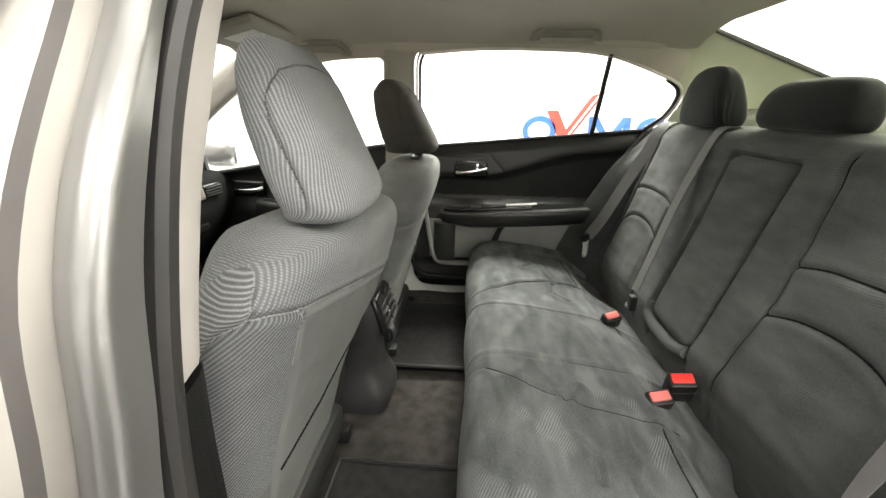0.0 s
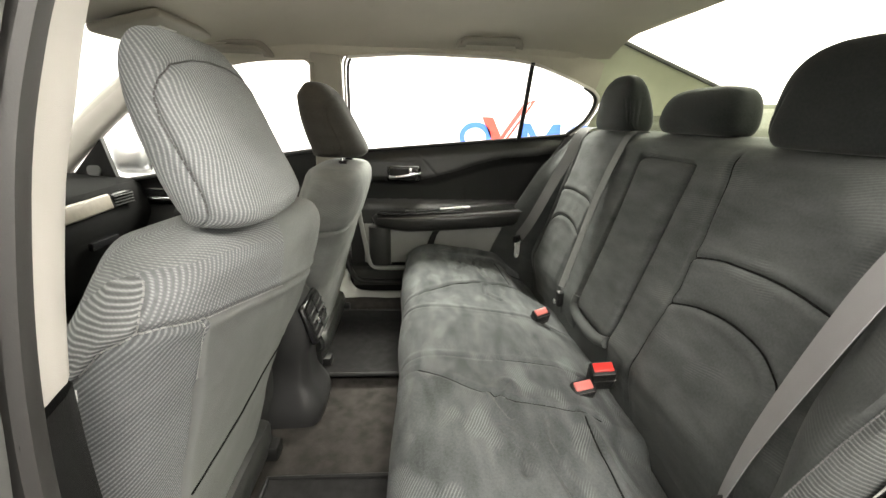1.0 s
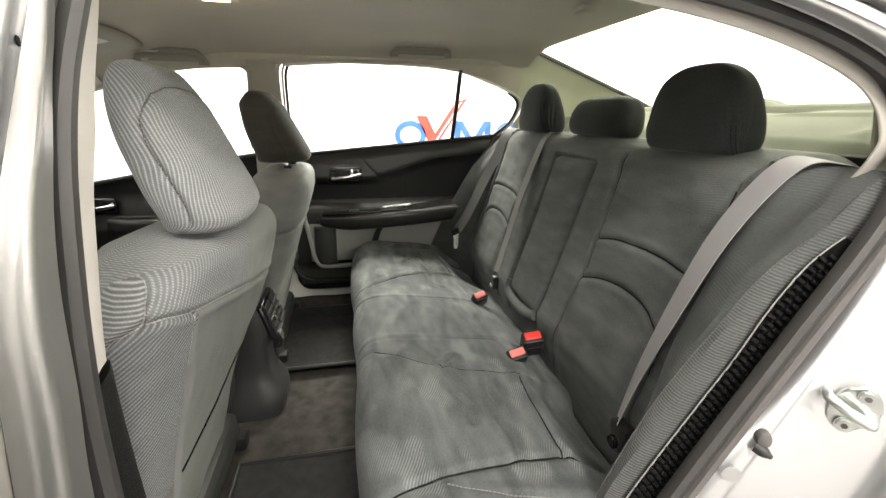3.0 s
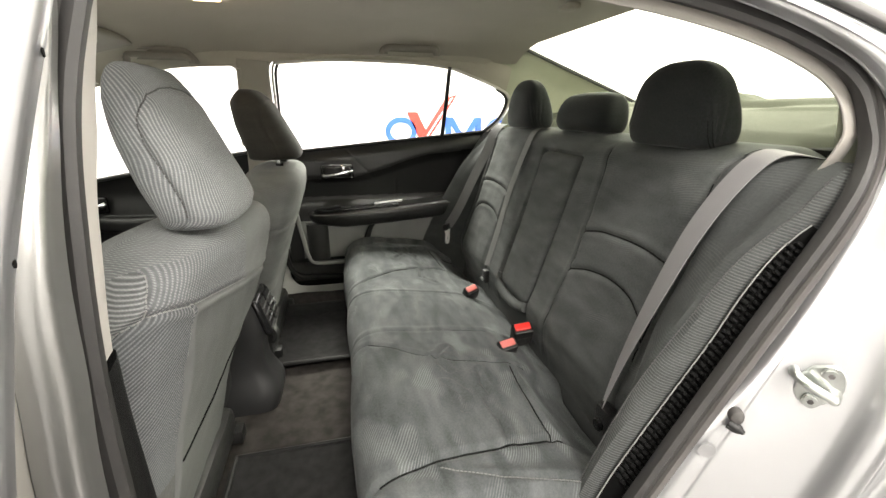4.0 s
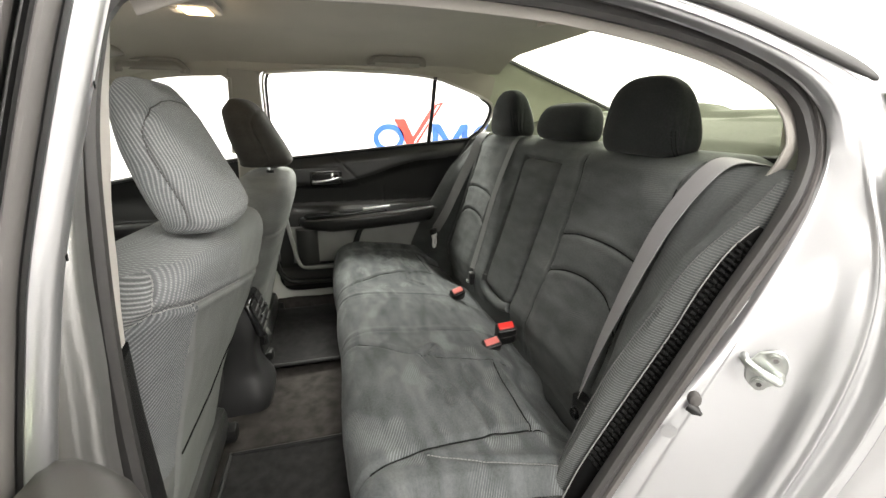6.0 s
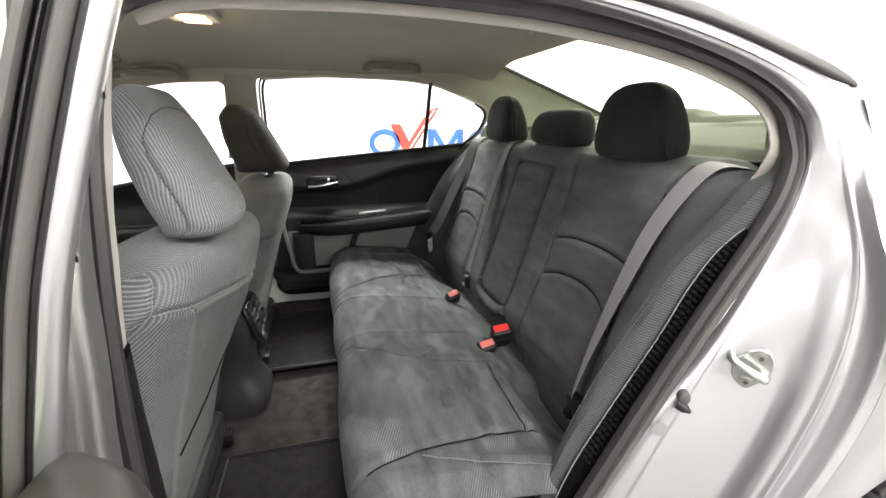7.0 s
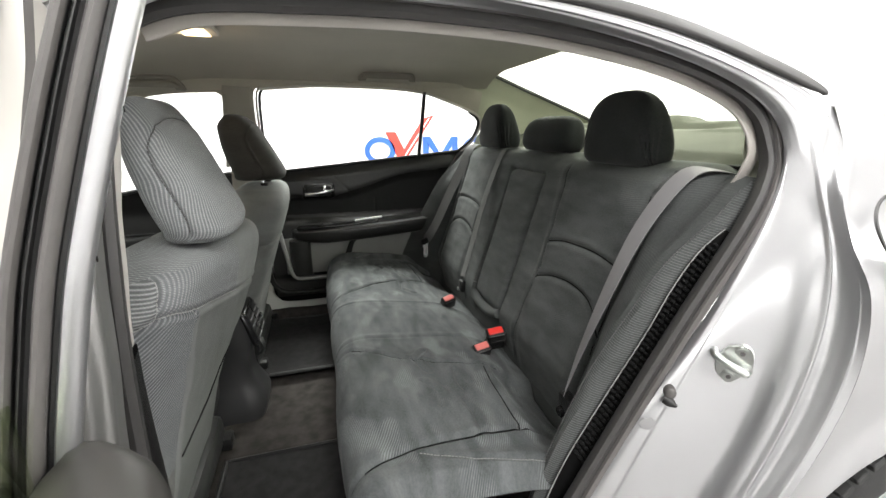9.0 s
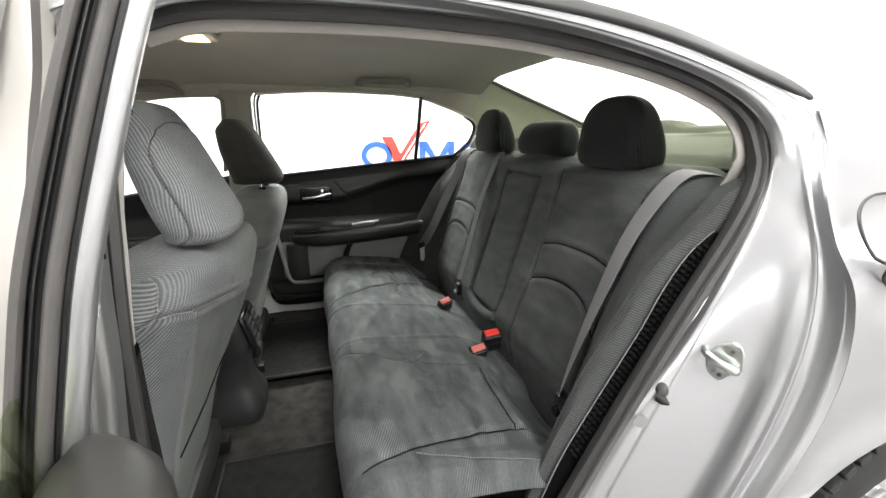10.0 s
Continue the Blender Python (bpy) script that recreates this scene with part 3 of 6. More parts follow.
APER = [(-0.645, -0.602, 1.215), (-0.625, -0.583, 1.250), (-0.56, -0.587, 1.270), (-0.46, -0.586, 1.277), (-0.317, -0.587, 1.280), (-0.153, -0.592, 1.274), (-0.063, -0.597, 1.265), (0.034, -0.606, 1.250), (0.12, -0.615, 1.231), (0.191, -0.625, 1.208), (0.25, -0.638, 1.178), (0.280, -0.650, 1.143), (0.283, -0.668, 1.094), (0.258, -0.692, 1.050), (0.208, -0.712, 0.985), (0.112, -0.722, 0.851), (0.025, -0.724, 0.705), (-0.066, -0.726, 0.545), (-0.13, -0.73, 0.44), (-0.20, -0.735, 0.385), (-0.4, -0.74, 0.365), (-0.58, -0.74, 0.37), (-0.648, -0.735, 0.44), (-0.650, -0.736, 0.62), (-0.647, -0.731, 0.86), (-0.648, -0.696, 1.02), (-0.652, -0.645, 1.13)]
ap = spline(APER + [APER[0]], 221)[:-1]
centre = np.array((-0.2, -0.66, 0.85))
out_ref = np.array([(0, -1.0, 0.0)] * len(ap))
# inner lip (beige edge), fat bulb seal, outer lip
v, f = sweep(spline(APER[1:13] + [(0.275, -0.668, 1.062), (0.270, -0.656, 1.030)], 140), round_profile(0.005, 0.024, 0.002, cx=-0.002, cy=0.009), (0, -1, 0))
make("aperture_trim", v, f, "edge_trim", car, "thin beige trim edge along the door opening")
v, f = sweep(ap, ([(0.003, -0.010), (0.014, -0.013), (0.022, -0.008), (0.024, 0.003), (0.020, 0.010), (0.010, 0.009), (0.003, 0.005)]), out_ref, closed=True)
make("door_seal", v, f, "seal", car, "dark flocked weatherstrip round the door opening")
v, f = sweep(ap, [(0.021, -0.022), (0.026, -0.023), (0.029, -0.016), (0.027, -0.008), (0.021, -0.008)], out_ref, closed=True)
make("seal_lip", v, f, "rubber_grey", car, "grey flocked lip of the weatherstrip")


# rail over the door: silver flange, dark roof moulding
R0 = [(-0.64, -0.632, 1.225), (-0.60, -0.628, 1.262), (-0.54, -0.626, 1.277), (-0.459, -0.625, 1.285), (-0.318, -0.624, 1.287), (-0.155, -0.628, 1.282), (-0.018, -0.637, 1.263), (0.134, -0.652, 1.228), (0.243, -0.667, 1.185), (0.296, -0.682, 1.141)]
R05 = [(-0.70, -0.645, 1.235), (-0.62, -0.643, 1.276), (-0.54, -0.641, 1.290), (-0.46, -0.640, 1.297), (-0.32, -0.640, 1.299), (-0.16, -0.642, 1.289), (-0.028, -0.648, 1.272), (0.12, -0.661, 1.240), (0.248, -0.676, 1.198), (0.308, -0.690, 1.160)]
R1 = [(-0.74, -0.652, 1.245), (-0.64, -0.650, 1.290), (-0.56, -0.649, 1.303), (-0.46, -0.648, 1.309), (-0.32, -0.648, 1.311), (-0.17, -0.650, 1.303), (-0.039, -0.654, 1.292), (0.106, -0.665, 1.266), (0.255, -0.683, 1.222), (0.364, -0.700, 1.183)]
R1 = [(x, y + 0.008, z + 0.002) for x, y, z in R1]
RA = [tuple(np.array(a) * 0.5 + np.array(b) * 0.5 + np.array((0, 0.004, 0))) for a, b in zip(R0, R05)]
RB = [tuple(np.array(a) * 0.62 + np.array(b) * 0.38 + np.array((0, -0.006, -0.001))) for a, b in zip(R05, R1)]
ditch = [(x + 0.006 * (i / 9), y + 0.002, z + 0.006) for i, (x, y, z) in enumerate(R1)]
v, f = sweep(spline(ditch, 70), round_profile(0.010, 0.028, 0.004), (0, -0.75, 0.66))
make("roof_moulding", v, f, "seal", car, "dark rubber roof drip moulding")

# door jamb and the quarter panel behind it
J0 = [(0.292, -0.690, 1.128), (0.292, -0.706, 1.085), (0.262, -0.726, 1.035), (0.214, -0.740, 0.960), (0.128, -0.742, 0.812), (0.032, -0.744, 0.690), (-0.050, -0.746, 0.555), (-0.105, -0.748, 0.44), (-0.165, -0.75, 0.36)]
J1 = [(0.300, -0.698, 1.146), (0.301, -0.718, 1.09), (0.277, -0.745, 1.03), (0.250, -0.772, 0.985), (0.215, -0.802, 0.914), (0.192, -0.820, 0.800), (0.148, -0.820, 0.659), (0.099, -0.820, 0.561), (0.03, -0.82, 0.42)]
J2 = [(0.303, -0.704, 1.150), (0.306, -0.728, 1.092), (0.283, -0.760, 1.035), (0.260, -0.795, 0.990), (0.232, -0.828, 0.925), (0.210, -0.846, 0.825), (0.168, -0.848, 0.690), (0.112, -0.848, 0.580), (0.04, -0.848, 0.43)]
J25 = [(0.335, -0.708, 1.160), (0.322, -0.742, 1.098), (0.285, -0.782, 1.040), (0.258, -0.825, 0.988), (0.244, -0.856, 0.915), (0.232, -0.868, 0.815), (0.196, -0.870, 0.690), (0.138, -0.870, 0.580), (0.06, -0.868, 0.43)]
J3 = [(0.366, -0.712, 1.170), (0.341, -0.755, 1.104), (0.289, -0.797, 1.045), (0.242, -0.850, 0.985), (0.246, -0.885, 0.915), (0.254, -0.892, 0.811), (0.226, -0.893, 0.705), (0.165, -0.893, 0.590), (0.09, -0.89, 0.42)]
def keyed(pts, n):
    """A smooth curve through pts, n points at even steps from key to key."""
    p = np.array(pts, float)
    q = np.vstack([2 * p[0] - p[1], p, 2 * p[-1] - p[-2]])
    out = []
    for w in np.linspace(0, len(p) - 1, n):
        k = min(int(w), len(p) - 2)
        t = w - k
        a, b, c, d = q[k:k + 4]
        out.append(0.5 * (2 * b + (c - a) * t + (2 * a - 5 * b + 4 * c - d) * t * t + (3 * b - a - 3 * c + d) * t ** 3))
    return np.array(out)


J05 = [tuple((np.array(a) + np.array(b)) / 2 + np.array((0, 0.004, 0))) for a, b in zip(J0, J1)]
RAB = [tuple((np.array(a) + np.array(b)) / 2) for a, b in zip(R05, RB)]
hoops = []
for r, g in ((R0, J0), (RA, J05), (R05, J1), (RAB, J2), (RB, J25), (R1, J3)):
    corner = tuple((np.array(r[-1]) + np.array(g[0])) / 2)
    hoops.append(keyed(r[:-1] + [corner] + g[1:], 170))
hoops = np.array(hoops)


def evened(p, wide):
    """The points of a line averaged with their neighbours, its ends kept."""
    k = np.exp(-(np.arange(-3 * wide, 3 * wide + 1) / wide) ** 2 / 2)
    q = np.pad(p, ((3 * wide, 3 * wide), (0, 0)), mode="reflect", reflect_type="odd")
    return np.stack([np.convolve(q[:, c], k / k.sum(), mode="valid") for c in range(3)], axis=1)


hoops = np.array([evened(h, w) for h, w in zip(hoops, (3, 6, 7, 7, 5, 2))])
NA = 96
cols = np.array([keyed(hoops[:, k], NA) for k in range(170)])
# pressed folds along the surround: a raised flange beside the seal, a channel, a narrow outer ridge; faint along the rail
across = np.linspace(0, 1, NA)[None, :]
down = np.array([0.35 + 0.65 * step(k, 86, 100) for k in range(170)])[:, None]
fold = 0.0042 * (1 - np.clip((across - 0.105) / 0.02, 0, 1)) * np.clip(across / 0.05, 0, 1)
fold = fold + 0.0060 * np.exp(-((across - 0.90) / 0.022) ** 2) + 0.0035 * np.exp(-((across - 0.70) / 0.018) ** 2)
fold = fold - 0.0040 * np.exp(-((across - 0.80) / 0.05) ** 2)
cols[:, :, 1] -= fold * down
cols[:, :, 0] -= 0.4 * fold * down * np.array([step(k, 90, 110) for k in range(170)])[:, None]
make("door_surround", cols.transpose(1, 0, 2).reshape(-1, 3), grid_faces(NA, 170), "silver", car, "silver painted roof rail and door jamb with folded edge", smooth=60)
v, f = sweep(spline([(0.240, -0.879, 0.750), (0.224, -0.880, 0.702), (0.203, -0.880, 0.657), (0.174, -0.880, 0.607), (0.13, -0.880, 0.54)], 30), circle_profile(0.0028, 6), (0, -1, 0))
make("panel_seam", v, f, "rubber_grey", car, "sealed seam between jamb and quarter panel")
# quarter panel with wheel arch
ARCH = (0.50, 0.315, 0.40)


def side_y(x, z):
    """Outer skin of the rear quarter: y by height, with a shoulder crease."""
    zc = 0.965 + 0.02 * x
    y = -0.893 - 0.022 * step(x, 0.2, 0.5) * (1 - step(x, 0.9, 1.35))
    y += 0.010 * gauss(z - (zc - 0.06), 0.035)
    if z > zc:
        y += 0.95 * (z - zc) ** 1.08 + 0.004
    else:
        y += -0.012 * gauss(z - zc, 0.02) + 0.06 * max(0, 0.62 - z) ** 1.2
    d = math.hypot(x - ARCH[0], z - ARCH[1]) - ARCH[2]
    y -= 0.012 * gauss(d, 0.035)
    return y


qs = spline(J3, 90)
qv, qf = [], []
nq = 56
for i, p in enumerate(qs):
    for j in range(nq):
        u = j / (nq - 1)
        x = p[0] + (1.35 - p[0]) * u ** 1.3
        z = p[2] * (1 - 0.147 * u * step(p[2], 0.9, 1.168))
        y = side_y(x, z)
        w = step(u, 0.0, 0.12)
        y = p[1] * (1 - w) + y * w
        dx, dz = x - ARCH[0], z - ARCH[1]
        r = math.hypot(dx, dz)
        if r < ARCH[2]:
            k = ARCH[2] / max(r, 1e-3)
            x, z = ARCH[0] + dx * k, ARCH[1] + dz * k
            y = side_y(x, z) + (0.03 if r < ARCH[2] - 0.02 else 0.0)
        qv.append((x, y, z))
for i in range(89):
    for j in range(nq - 1):
        a, b = i * nq + j, (i + 1) * nq + j
        q = (a, b, b + 1, a + 1)
        c = sum((np.array(qv[k]) for k in q)) / 4
        if math.hypot(c[0] - ARCH[0], c[2] - ARCH[1]) >= ARCH[2] - 0.004:
            qf.append(q)
make("quarter_panel", qv, qf, "silver", car, "silver painted rear quarter panel")
# upper rear pillar skin from the quarter panel up to the roof and the rear window
def quarter_top(x):
    return 1.168 * (1 - 0.35 * ((x - 0.312) / 1.038) ** (1 / 1.3) * 0.42)


u0 = [(0.10, -0.652, 1.281), (0.25, -0.668, 1.236), (0.352, -0.694, 1.190), (0.372, -0.716, 1.160)] + [(x, side_y(x, quarter_top(x) - 0.03) + 0.004, quarter_top(x) - 0.03) for x in (0.46, 0.65, 0.95, 1.35)]
u1 = [(0.08, -0.632, 1.315), (0.24, -0.648, 1.272), (0.36, -0.668, 1.236), (0.47, -0.672, 1.200), (0.66, -0.674, 1.142), (0.92, -0.68, 1.060), (1.35, -0.70, 1.01)]
u2 = [(0.06, -0.600, 1.348), (0.21, -0.600, 1.328), (0.29, -0.600, 1.307), (0.39, -0.600, 1.281), (0.50, -0.600, 1.253), (0.72, -0.600, 1.192), (0.98, -0.60, 1.10), (1.35, -0.60, 1.04)]
u3 = [(0.05, -0.548, 1.376), (0.20, -0.540, 1.374), (0.285, -0.535, 1.360), (0.405, -0.533, 1.325), (0.52, -0.533, 1.290), (0.65, -0.535, 1.250), (0.92, -0.545, 1.140), (1.35, -0.5, 1.05)]
v, f = smooth_bands([u0, u1, u2, u3], 90, 26)
make("rear_pillar_skin", v, f, "silver", car, "silver painted rear pillar")
nose = []
for x, top, low, w in ((-1.80, 0.935, 0.22, 0.86), (-2.0, 0.915, 0.21, 0.875), (-2.25, 0.885, 0.20, 0.88), (-2.5, 0.845, 0.19, 0.865), (-2.68, 0.79, 0.19, 0.81), (-2.80, 0.70, 0.21, 0.70), (-2.84, 0.60, 0.26, 0.60)):
    h = top - low
    nose.append([(x, p, low + h / 2 + q + 0.03 * (1 - (p / w) ** 2) * (q > 0)) for p, q in round_profile(2 * w, h, min(0.10, h * 0.3), 6)])
v, f = loft(nose)
make("bonnet", v, f, "silver", car, "silver painted bonnet and front wings")
part("boot_lid", box(0.99, 1.75, -0.62, 0.62, 1.0, 1.06, 0.03, 4), "silver", car)
part("tail_panel", box(1.3, 1.75, -0.74, 0.74, 0.35, 1.0, 0.08, 4), "silver", car)
n = 60
fr = [(0.275 + 0.085 * math.cos(2 * math.pi * i / n) + 0.0, 0.0, 0.985 + 0.062 * math.sin(2 * math.pi * i / n)) for i in range(n)]
fr = [(x + 0.06, side_y(x + 0.06, z) - 0.001, z) for x, y, z in fr]
v, f = sweep(fr, circle_profile(0.0022, 6), (0, -1, 0), closed=True)
make("fuel_flap_gap", v, f, "rubber", car, "dark gap round the fuel flap")

# left B pillar: trim faces the rear, painted outside
def lerp_pts(a, b, k):
    return [tuple(np.array(p) * (1 - k) + np.array(q) * k) for p, q in zip(a, b)]


PB = [(-0.655, -0.545, 1.262), (-0.660, -0.565, 1.20), (-0.660, -0.597, 1.14), (-0.656, -0.626, 1.09), (-0.656, -0.650, 1.04), (-0.653, -0.674, 0.98), (-0.655, -0.685, 0.93), (-0.656, -0.692, 0.895)]
PA = [(-0.650, -0.580, 1.262), (-0.654, -0.608, 1.20), (-0.655, -0.641, 1.14), (-0.652, -0.667, 1.09), (-0.651, -0.689, 1.04), (-0.649, -0.710, 0.98), (-0.651, -0.721, 0.93), (-0.650, -0.729, 0.888)]
back = [(x - 0.07, y + 0.005, z) for x, y, z in PB]
v, f = smooth_bands([PA, [(x + 0.003, y, z) for x, y, z in lerp_pts(PA, PB, 0.5)], [(x - 0.004, y + 0.004, z) for x, y, z in PB], back], 40, 12)
make("b_pillar_trim", v, f, "beige", car, "pale upper centre pillar trim")
PB2 = [(-0.657, -0.692, 0.893), (-0.657, -0.694, 0.80), (-0.656, -0.69, 0.6), (-0.65, -0.69, 0.42), (-0.62, -0.68, 0.34)]
PA2 = [(-0.642, -0.752, 0.884), (-0.645, -0.755, 0.80), (-0.642, -0.755, 0.6), (-0.635, -0.75, 0.42), (-0.60, -0.74, 0.34)]
back2 = [(x - 0.09, y + 0.01, z) for x, y, z in PB2]
v, f = smooth_bands([PA2, [(x + 0.007, y, z) for x, y, z in lerp_pts(PA2, PB2, 0.5)], PB2, back2], 30, 12)
make("b_pillar_lower_trim", v, f, "black", car, "black lower centre pillar trim")
# painted pillar outboard of the seals
Q0 = [(-0.648, -0.628, 1.262), (-0.650, -0.650, 1.19), (-0.650, -0.674, 1.14), (-0.645, -0.703, 1.09), (-0.644, -0.725, 1.04), (-0.641, -0.747, 0.98), (-0.642, -0.757, 0.90), (-0.648, -0.765, 0.80), (-0.652, -0.77, 0.6), (-0.65, -0.77, 0.35)]
Q1 = [(x + 0.002, y - 0.016 - 0.016 * step(1.2 - z, 0.0, 0.2), z) for x, y, z in Q0]
Q2 = [(x - 0.014, y - 0.006, z) for x, y, z in Q1]
Q3 = [(x - 0.034, y + 0.002, z) for x, y, z in Q1]
# pillar in the darker silver that carries the open door's shade
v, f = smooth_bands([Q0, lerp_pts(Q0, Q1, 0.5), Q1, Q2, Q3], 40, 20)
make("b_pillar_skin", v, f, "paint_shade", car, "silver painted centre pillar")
Q4 = [(x - 0.036, y + 0.004, z) for x, y, z in Q1]
Q5 = [(x - 0.040, y - 0.012, z) for x, y, z in Q1]
Q6 = [(x - 0.043, y - 0.022, z) for x, y, z in Q1]
Q7 = [(x - 0.062, y - 0.027, z) for x, y, z in Q1]
Q8 = [(x - 0.090, y - 0.030, z) for x, y, z in Q1]
# flange's reflection of the bright room is in its colour
v, f = bands([Q4, Q5], 40)
make("hinge_flange", v, f, "paint_lit", car, "painted flange at the door hinges, coloured pale for the room it reflects")
v, f = bands([Q5, Q6], 40)
make("hinge_seal", v, f, "rubber_grey", car, "dark grey seal between the hinge flange and the front door")
# sash coloured pale for the wall reflected in it
v, f = bands([Q6, Q7, Q8], 40)
make("pillar_sash", v, f, "paint_lit", car, "outer sash of the centre pillar, coloured pale for the wall it reflects")

# front of the cabin: windscreen, left front door seen only from outside
ws0 = [(-1.22, -0.56, 1.27), (-1.25, 0.0, 1.31), (-1.22, 0.56, 1.27)]
ws1 = [(-1.78, -0.66, 0.90), (-1.90, 0.0, 0.92), (-1.78, 0.66, 0.90)]
v, f = bands([ws0, ws1], 20)
make("windscreen", v, f, "glass", car, "clear windscreen")


def front_door_left():
    t = thing("front_door", "closed silver front door with its window up", "car door")
    a = [(-0.752, -0.868, 0.35), (-0.752, -0.885, 0.6), (-0.752, -0.885, 0.8), (-0.748, -0.862, 0.92), (-0.742, -0.83, 0.965)]
    b = [(-1.75, -0.868, 0.35), (-1.75, -0.885, 0.6), (-1.75, -0.885, 0.8), (-1.75, -0.862, 0.90), (-1.75, -0.83, 0.93)]
    v, f = bands([a, lerp_pts(a, b, 0.5), b], 30)
    make("outer_skin", v, f, "silver", t)
    part("inner_trim", box(-1.62, -0.78, -0.725, -0.70, 0.36, 0.95, 0.01, 2), "dash", t, "black inner door trim")
    g0, g1 = [(-0.79, -0.815, 0.968), (-0.77, -0.665, 1.27)], [(-1.6, -0.815, 0.945), (-1.2, -0.665, 1.24)]
    v = [*g0, *g1]
    make("window_glass", v, [(0, 1, 3, 2)], "glass", t)
    v, f = sweep(spline([(-0.755, -0.825, 0.96), (-0.742, -0.76, 1.10), (-0.725, -0.675, 1.27)], 16), round_profile(0.012, 0.05, 0.004), (0, -1, 0))
    make("window_frame", v, f, "silver", t)
    v, f = sweep(spline([(-0.728, -0.67, 1.275), (-0.95, -0.665, 1.272), (-1.2, -0.662, 1.235)], 16), round_profile(0.012, 0.03, 0.004), (0, -1, 0))
    make("window_frame", v, f, "silver", t)


front_door_left()
# ---- far right doors ----
def corner_fillet(at, a, b, r, parent):
    """A small rounded gusset in the corner of a window opening, between the edge directions a and b."""
    at, a, b = Vector(at), Vector(a).normalized(), Vector(b).normalized()
    pts = [at]
    for k in range(13):
        th = math.pi / 2 * k / 12
        pts.append(at + a * r * (1 - math.sin(th)) + b * r * (1 - math.cos(th)))
    n = len(pts)
    v = pts + [p + Vector((0, 0.010, 0)) for p in pts]
    f = [tuple(range(n)), tuple(range(2 * n - 1, n - 1, -1))] + [(i, (i + 1) % n, n + (i + 1) % n, n + i) for i in range(n)]
    make("window_corner", v, f, "pillar_cloth", parent, smooth=0)


def far_rear_door():
    t = thing("rear_door", "closed rear door, black and grey inner trim with chrome handle", "car door")
    # padded panel as a relief: y by (x, z)
    INSERT = spline([(-0.46, 0.845), (-0.36, 0.852), (-0.307, 0.866), (-0.222, 0.888), (-0.139, 0.916), (-0.039, 0.940), (0.111, 0.956), (0.25, 0.972)], 120)
    def face(x, z):
        y = 0.705
        b = belt_z(x)
        y += 0.014 * step(z, b - 0.05, b)                                   # top edge rolls outwards
        cz = float(np.interp(x, INSERT[:, 0], INSERT[:, 1]))
        fade = step(x, -0.42, -0.24)
        y += 0.016 * step(cz - z, -0.012, 0.040) * fade                         # insert lies deeper
        y += 0.020 * step(0.862 - z, 0.0, 0.04) * (1 - fade)                 # hollow below the handle plate
        y -= 0.026 * step(0.755 - z, 0.0, 0.035)                             # swells to the armrest
        if z < 0.50:
            y += 0.02 * step(0.50 - z, 0.0, 0.05)
        if -0.41 < x < -0.28 and z > 0.84:                                   # seam from ledge to insert
            y += 0.003 * gauss((x + 0.402) * 0.735 + (z - 0.968) * 0.678, 0.004)
        if x < -0.34:                                                        # edge of the handle plate
            y -= 0.004 * step(z, 0.832, 0.842) * (1 - step(z, 0.914, 0.920)) * (1 - step(x, -0.385, -0.375)) * step(x, -0.60, -0.59)
        if -0.215 < x < -0.165 and z < 0.83:
            y += 0.0016 * gauss(x + 0.19, 0.004)
        return y

    nu, nv = 230, 150
    v, keep = [], []
    for i in range(nu):
        x = -0.655 + 0.93 * i / (nu - 1)
        for j in range(nv):
            zt = belt_z(x)
            zb = 0.385
            z = zb + (zt - zb) * j / (nv - 1)
            v.append((x, face(x, z), z))
    f = grid_faces(nu, nv)
    def zone(c):
        x, z = sum(v[k][0] for k in c) / 4, sum(v[k][2] for k in c) / 4
        if z < 0.478:
            return "base"
        deep = z < float(np.interp(x, INSERT[:, 0], INSERT[:, 1])) - 0.004
        return "insert" if deep and z > 0.765 else "panel"

    zones = [zone(c) for c in f]
    for key, name, material, label in (("panel", "door_panel", "door", "charcoal padded door panel"), ("insert", "door_insert", "door_insert", "black cloth insert"), ("base", "door_base", "door_base", "dark grey kick panel")):
        fs = [c for c, z in zip(f, zones) if z == key]
        used = sorted({k for c in fs for k in c})
        m = {a: b for b, a in enumerate(used)}
        make(name, [v[k] for k in used], [tuple(m[k] for k in c) for c in fs], material, t, label)
    # window ledge
    v, f = sweep(spline([(-0.66, 0.712, belt_z(-0.66)), (-0.2, 0.712, belt_z(-0.2)), (0.27, 0.712, belt_z(0.27))], 20), round_profile(0.03, 0.012, 0.005), (0, 1, 0))
    make("window_ledge", v, f, "ledge", t)
    # armrest pod
    pts = [(-0.565, 0.696, 0.690), (-0.54, 0.664, 0.692), (-0.48, 0.642, 0.697), (-0.38, 0.628, 0.704), (-0.25, 0.622, 0.712), (-0.10, 0.624, 0.722), (0.05, 0.630, 0.734)]
    pp = spline(pts, 48)
    rings = []
    for k, (x, y, z) in enumerate(pp):
        h = 0.012 + 0.046 * math.sqrt(min(1.0, k / 12))
        line = spline([(0.722, z + 0.020), (y + 0.045, z + 0.017), (y + 0.016, z + 0.013), (y + 0.003, z + 0.004), (y, z - 0.006), (y + 0.003, z - h * 0.6), (y + 0.012, z - h * 0.9), (y + 0.034, z - h * 1.05), (0.712, z - h * 1.06)], 26)
        rings.append([(x, a, c) for a, c in line])
    v, f = loft(rings)
    make("armrest", v, f, "armrest", t, "black padded armrest")
    # switch plate and bright pull cup on it
    sp = spline([(-0.535, 0.684, 0.713), (-0.47, 0.668, 0.716), (-0.38, 0.660, 0.721), (-0.28, 0.656, 0.728), (-0.19, 0.656, 0.734)], 24)
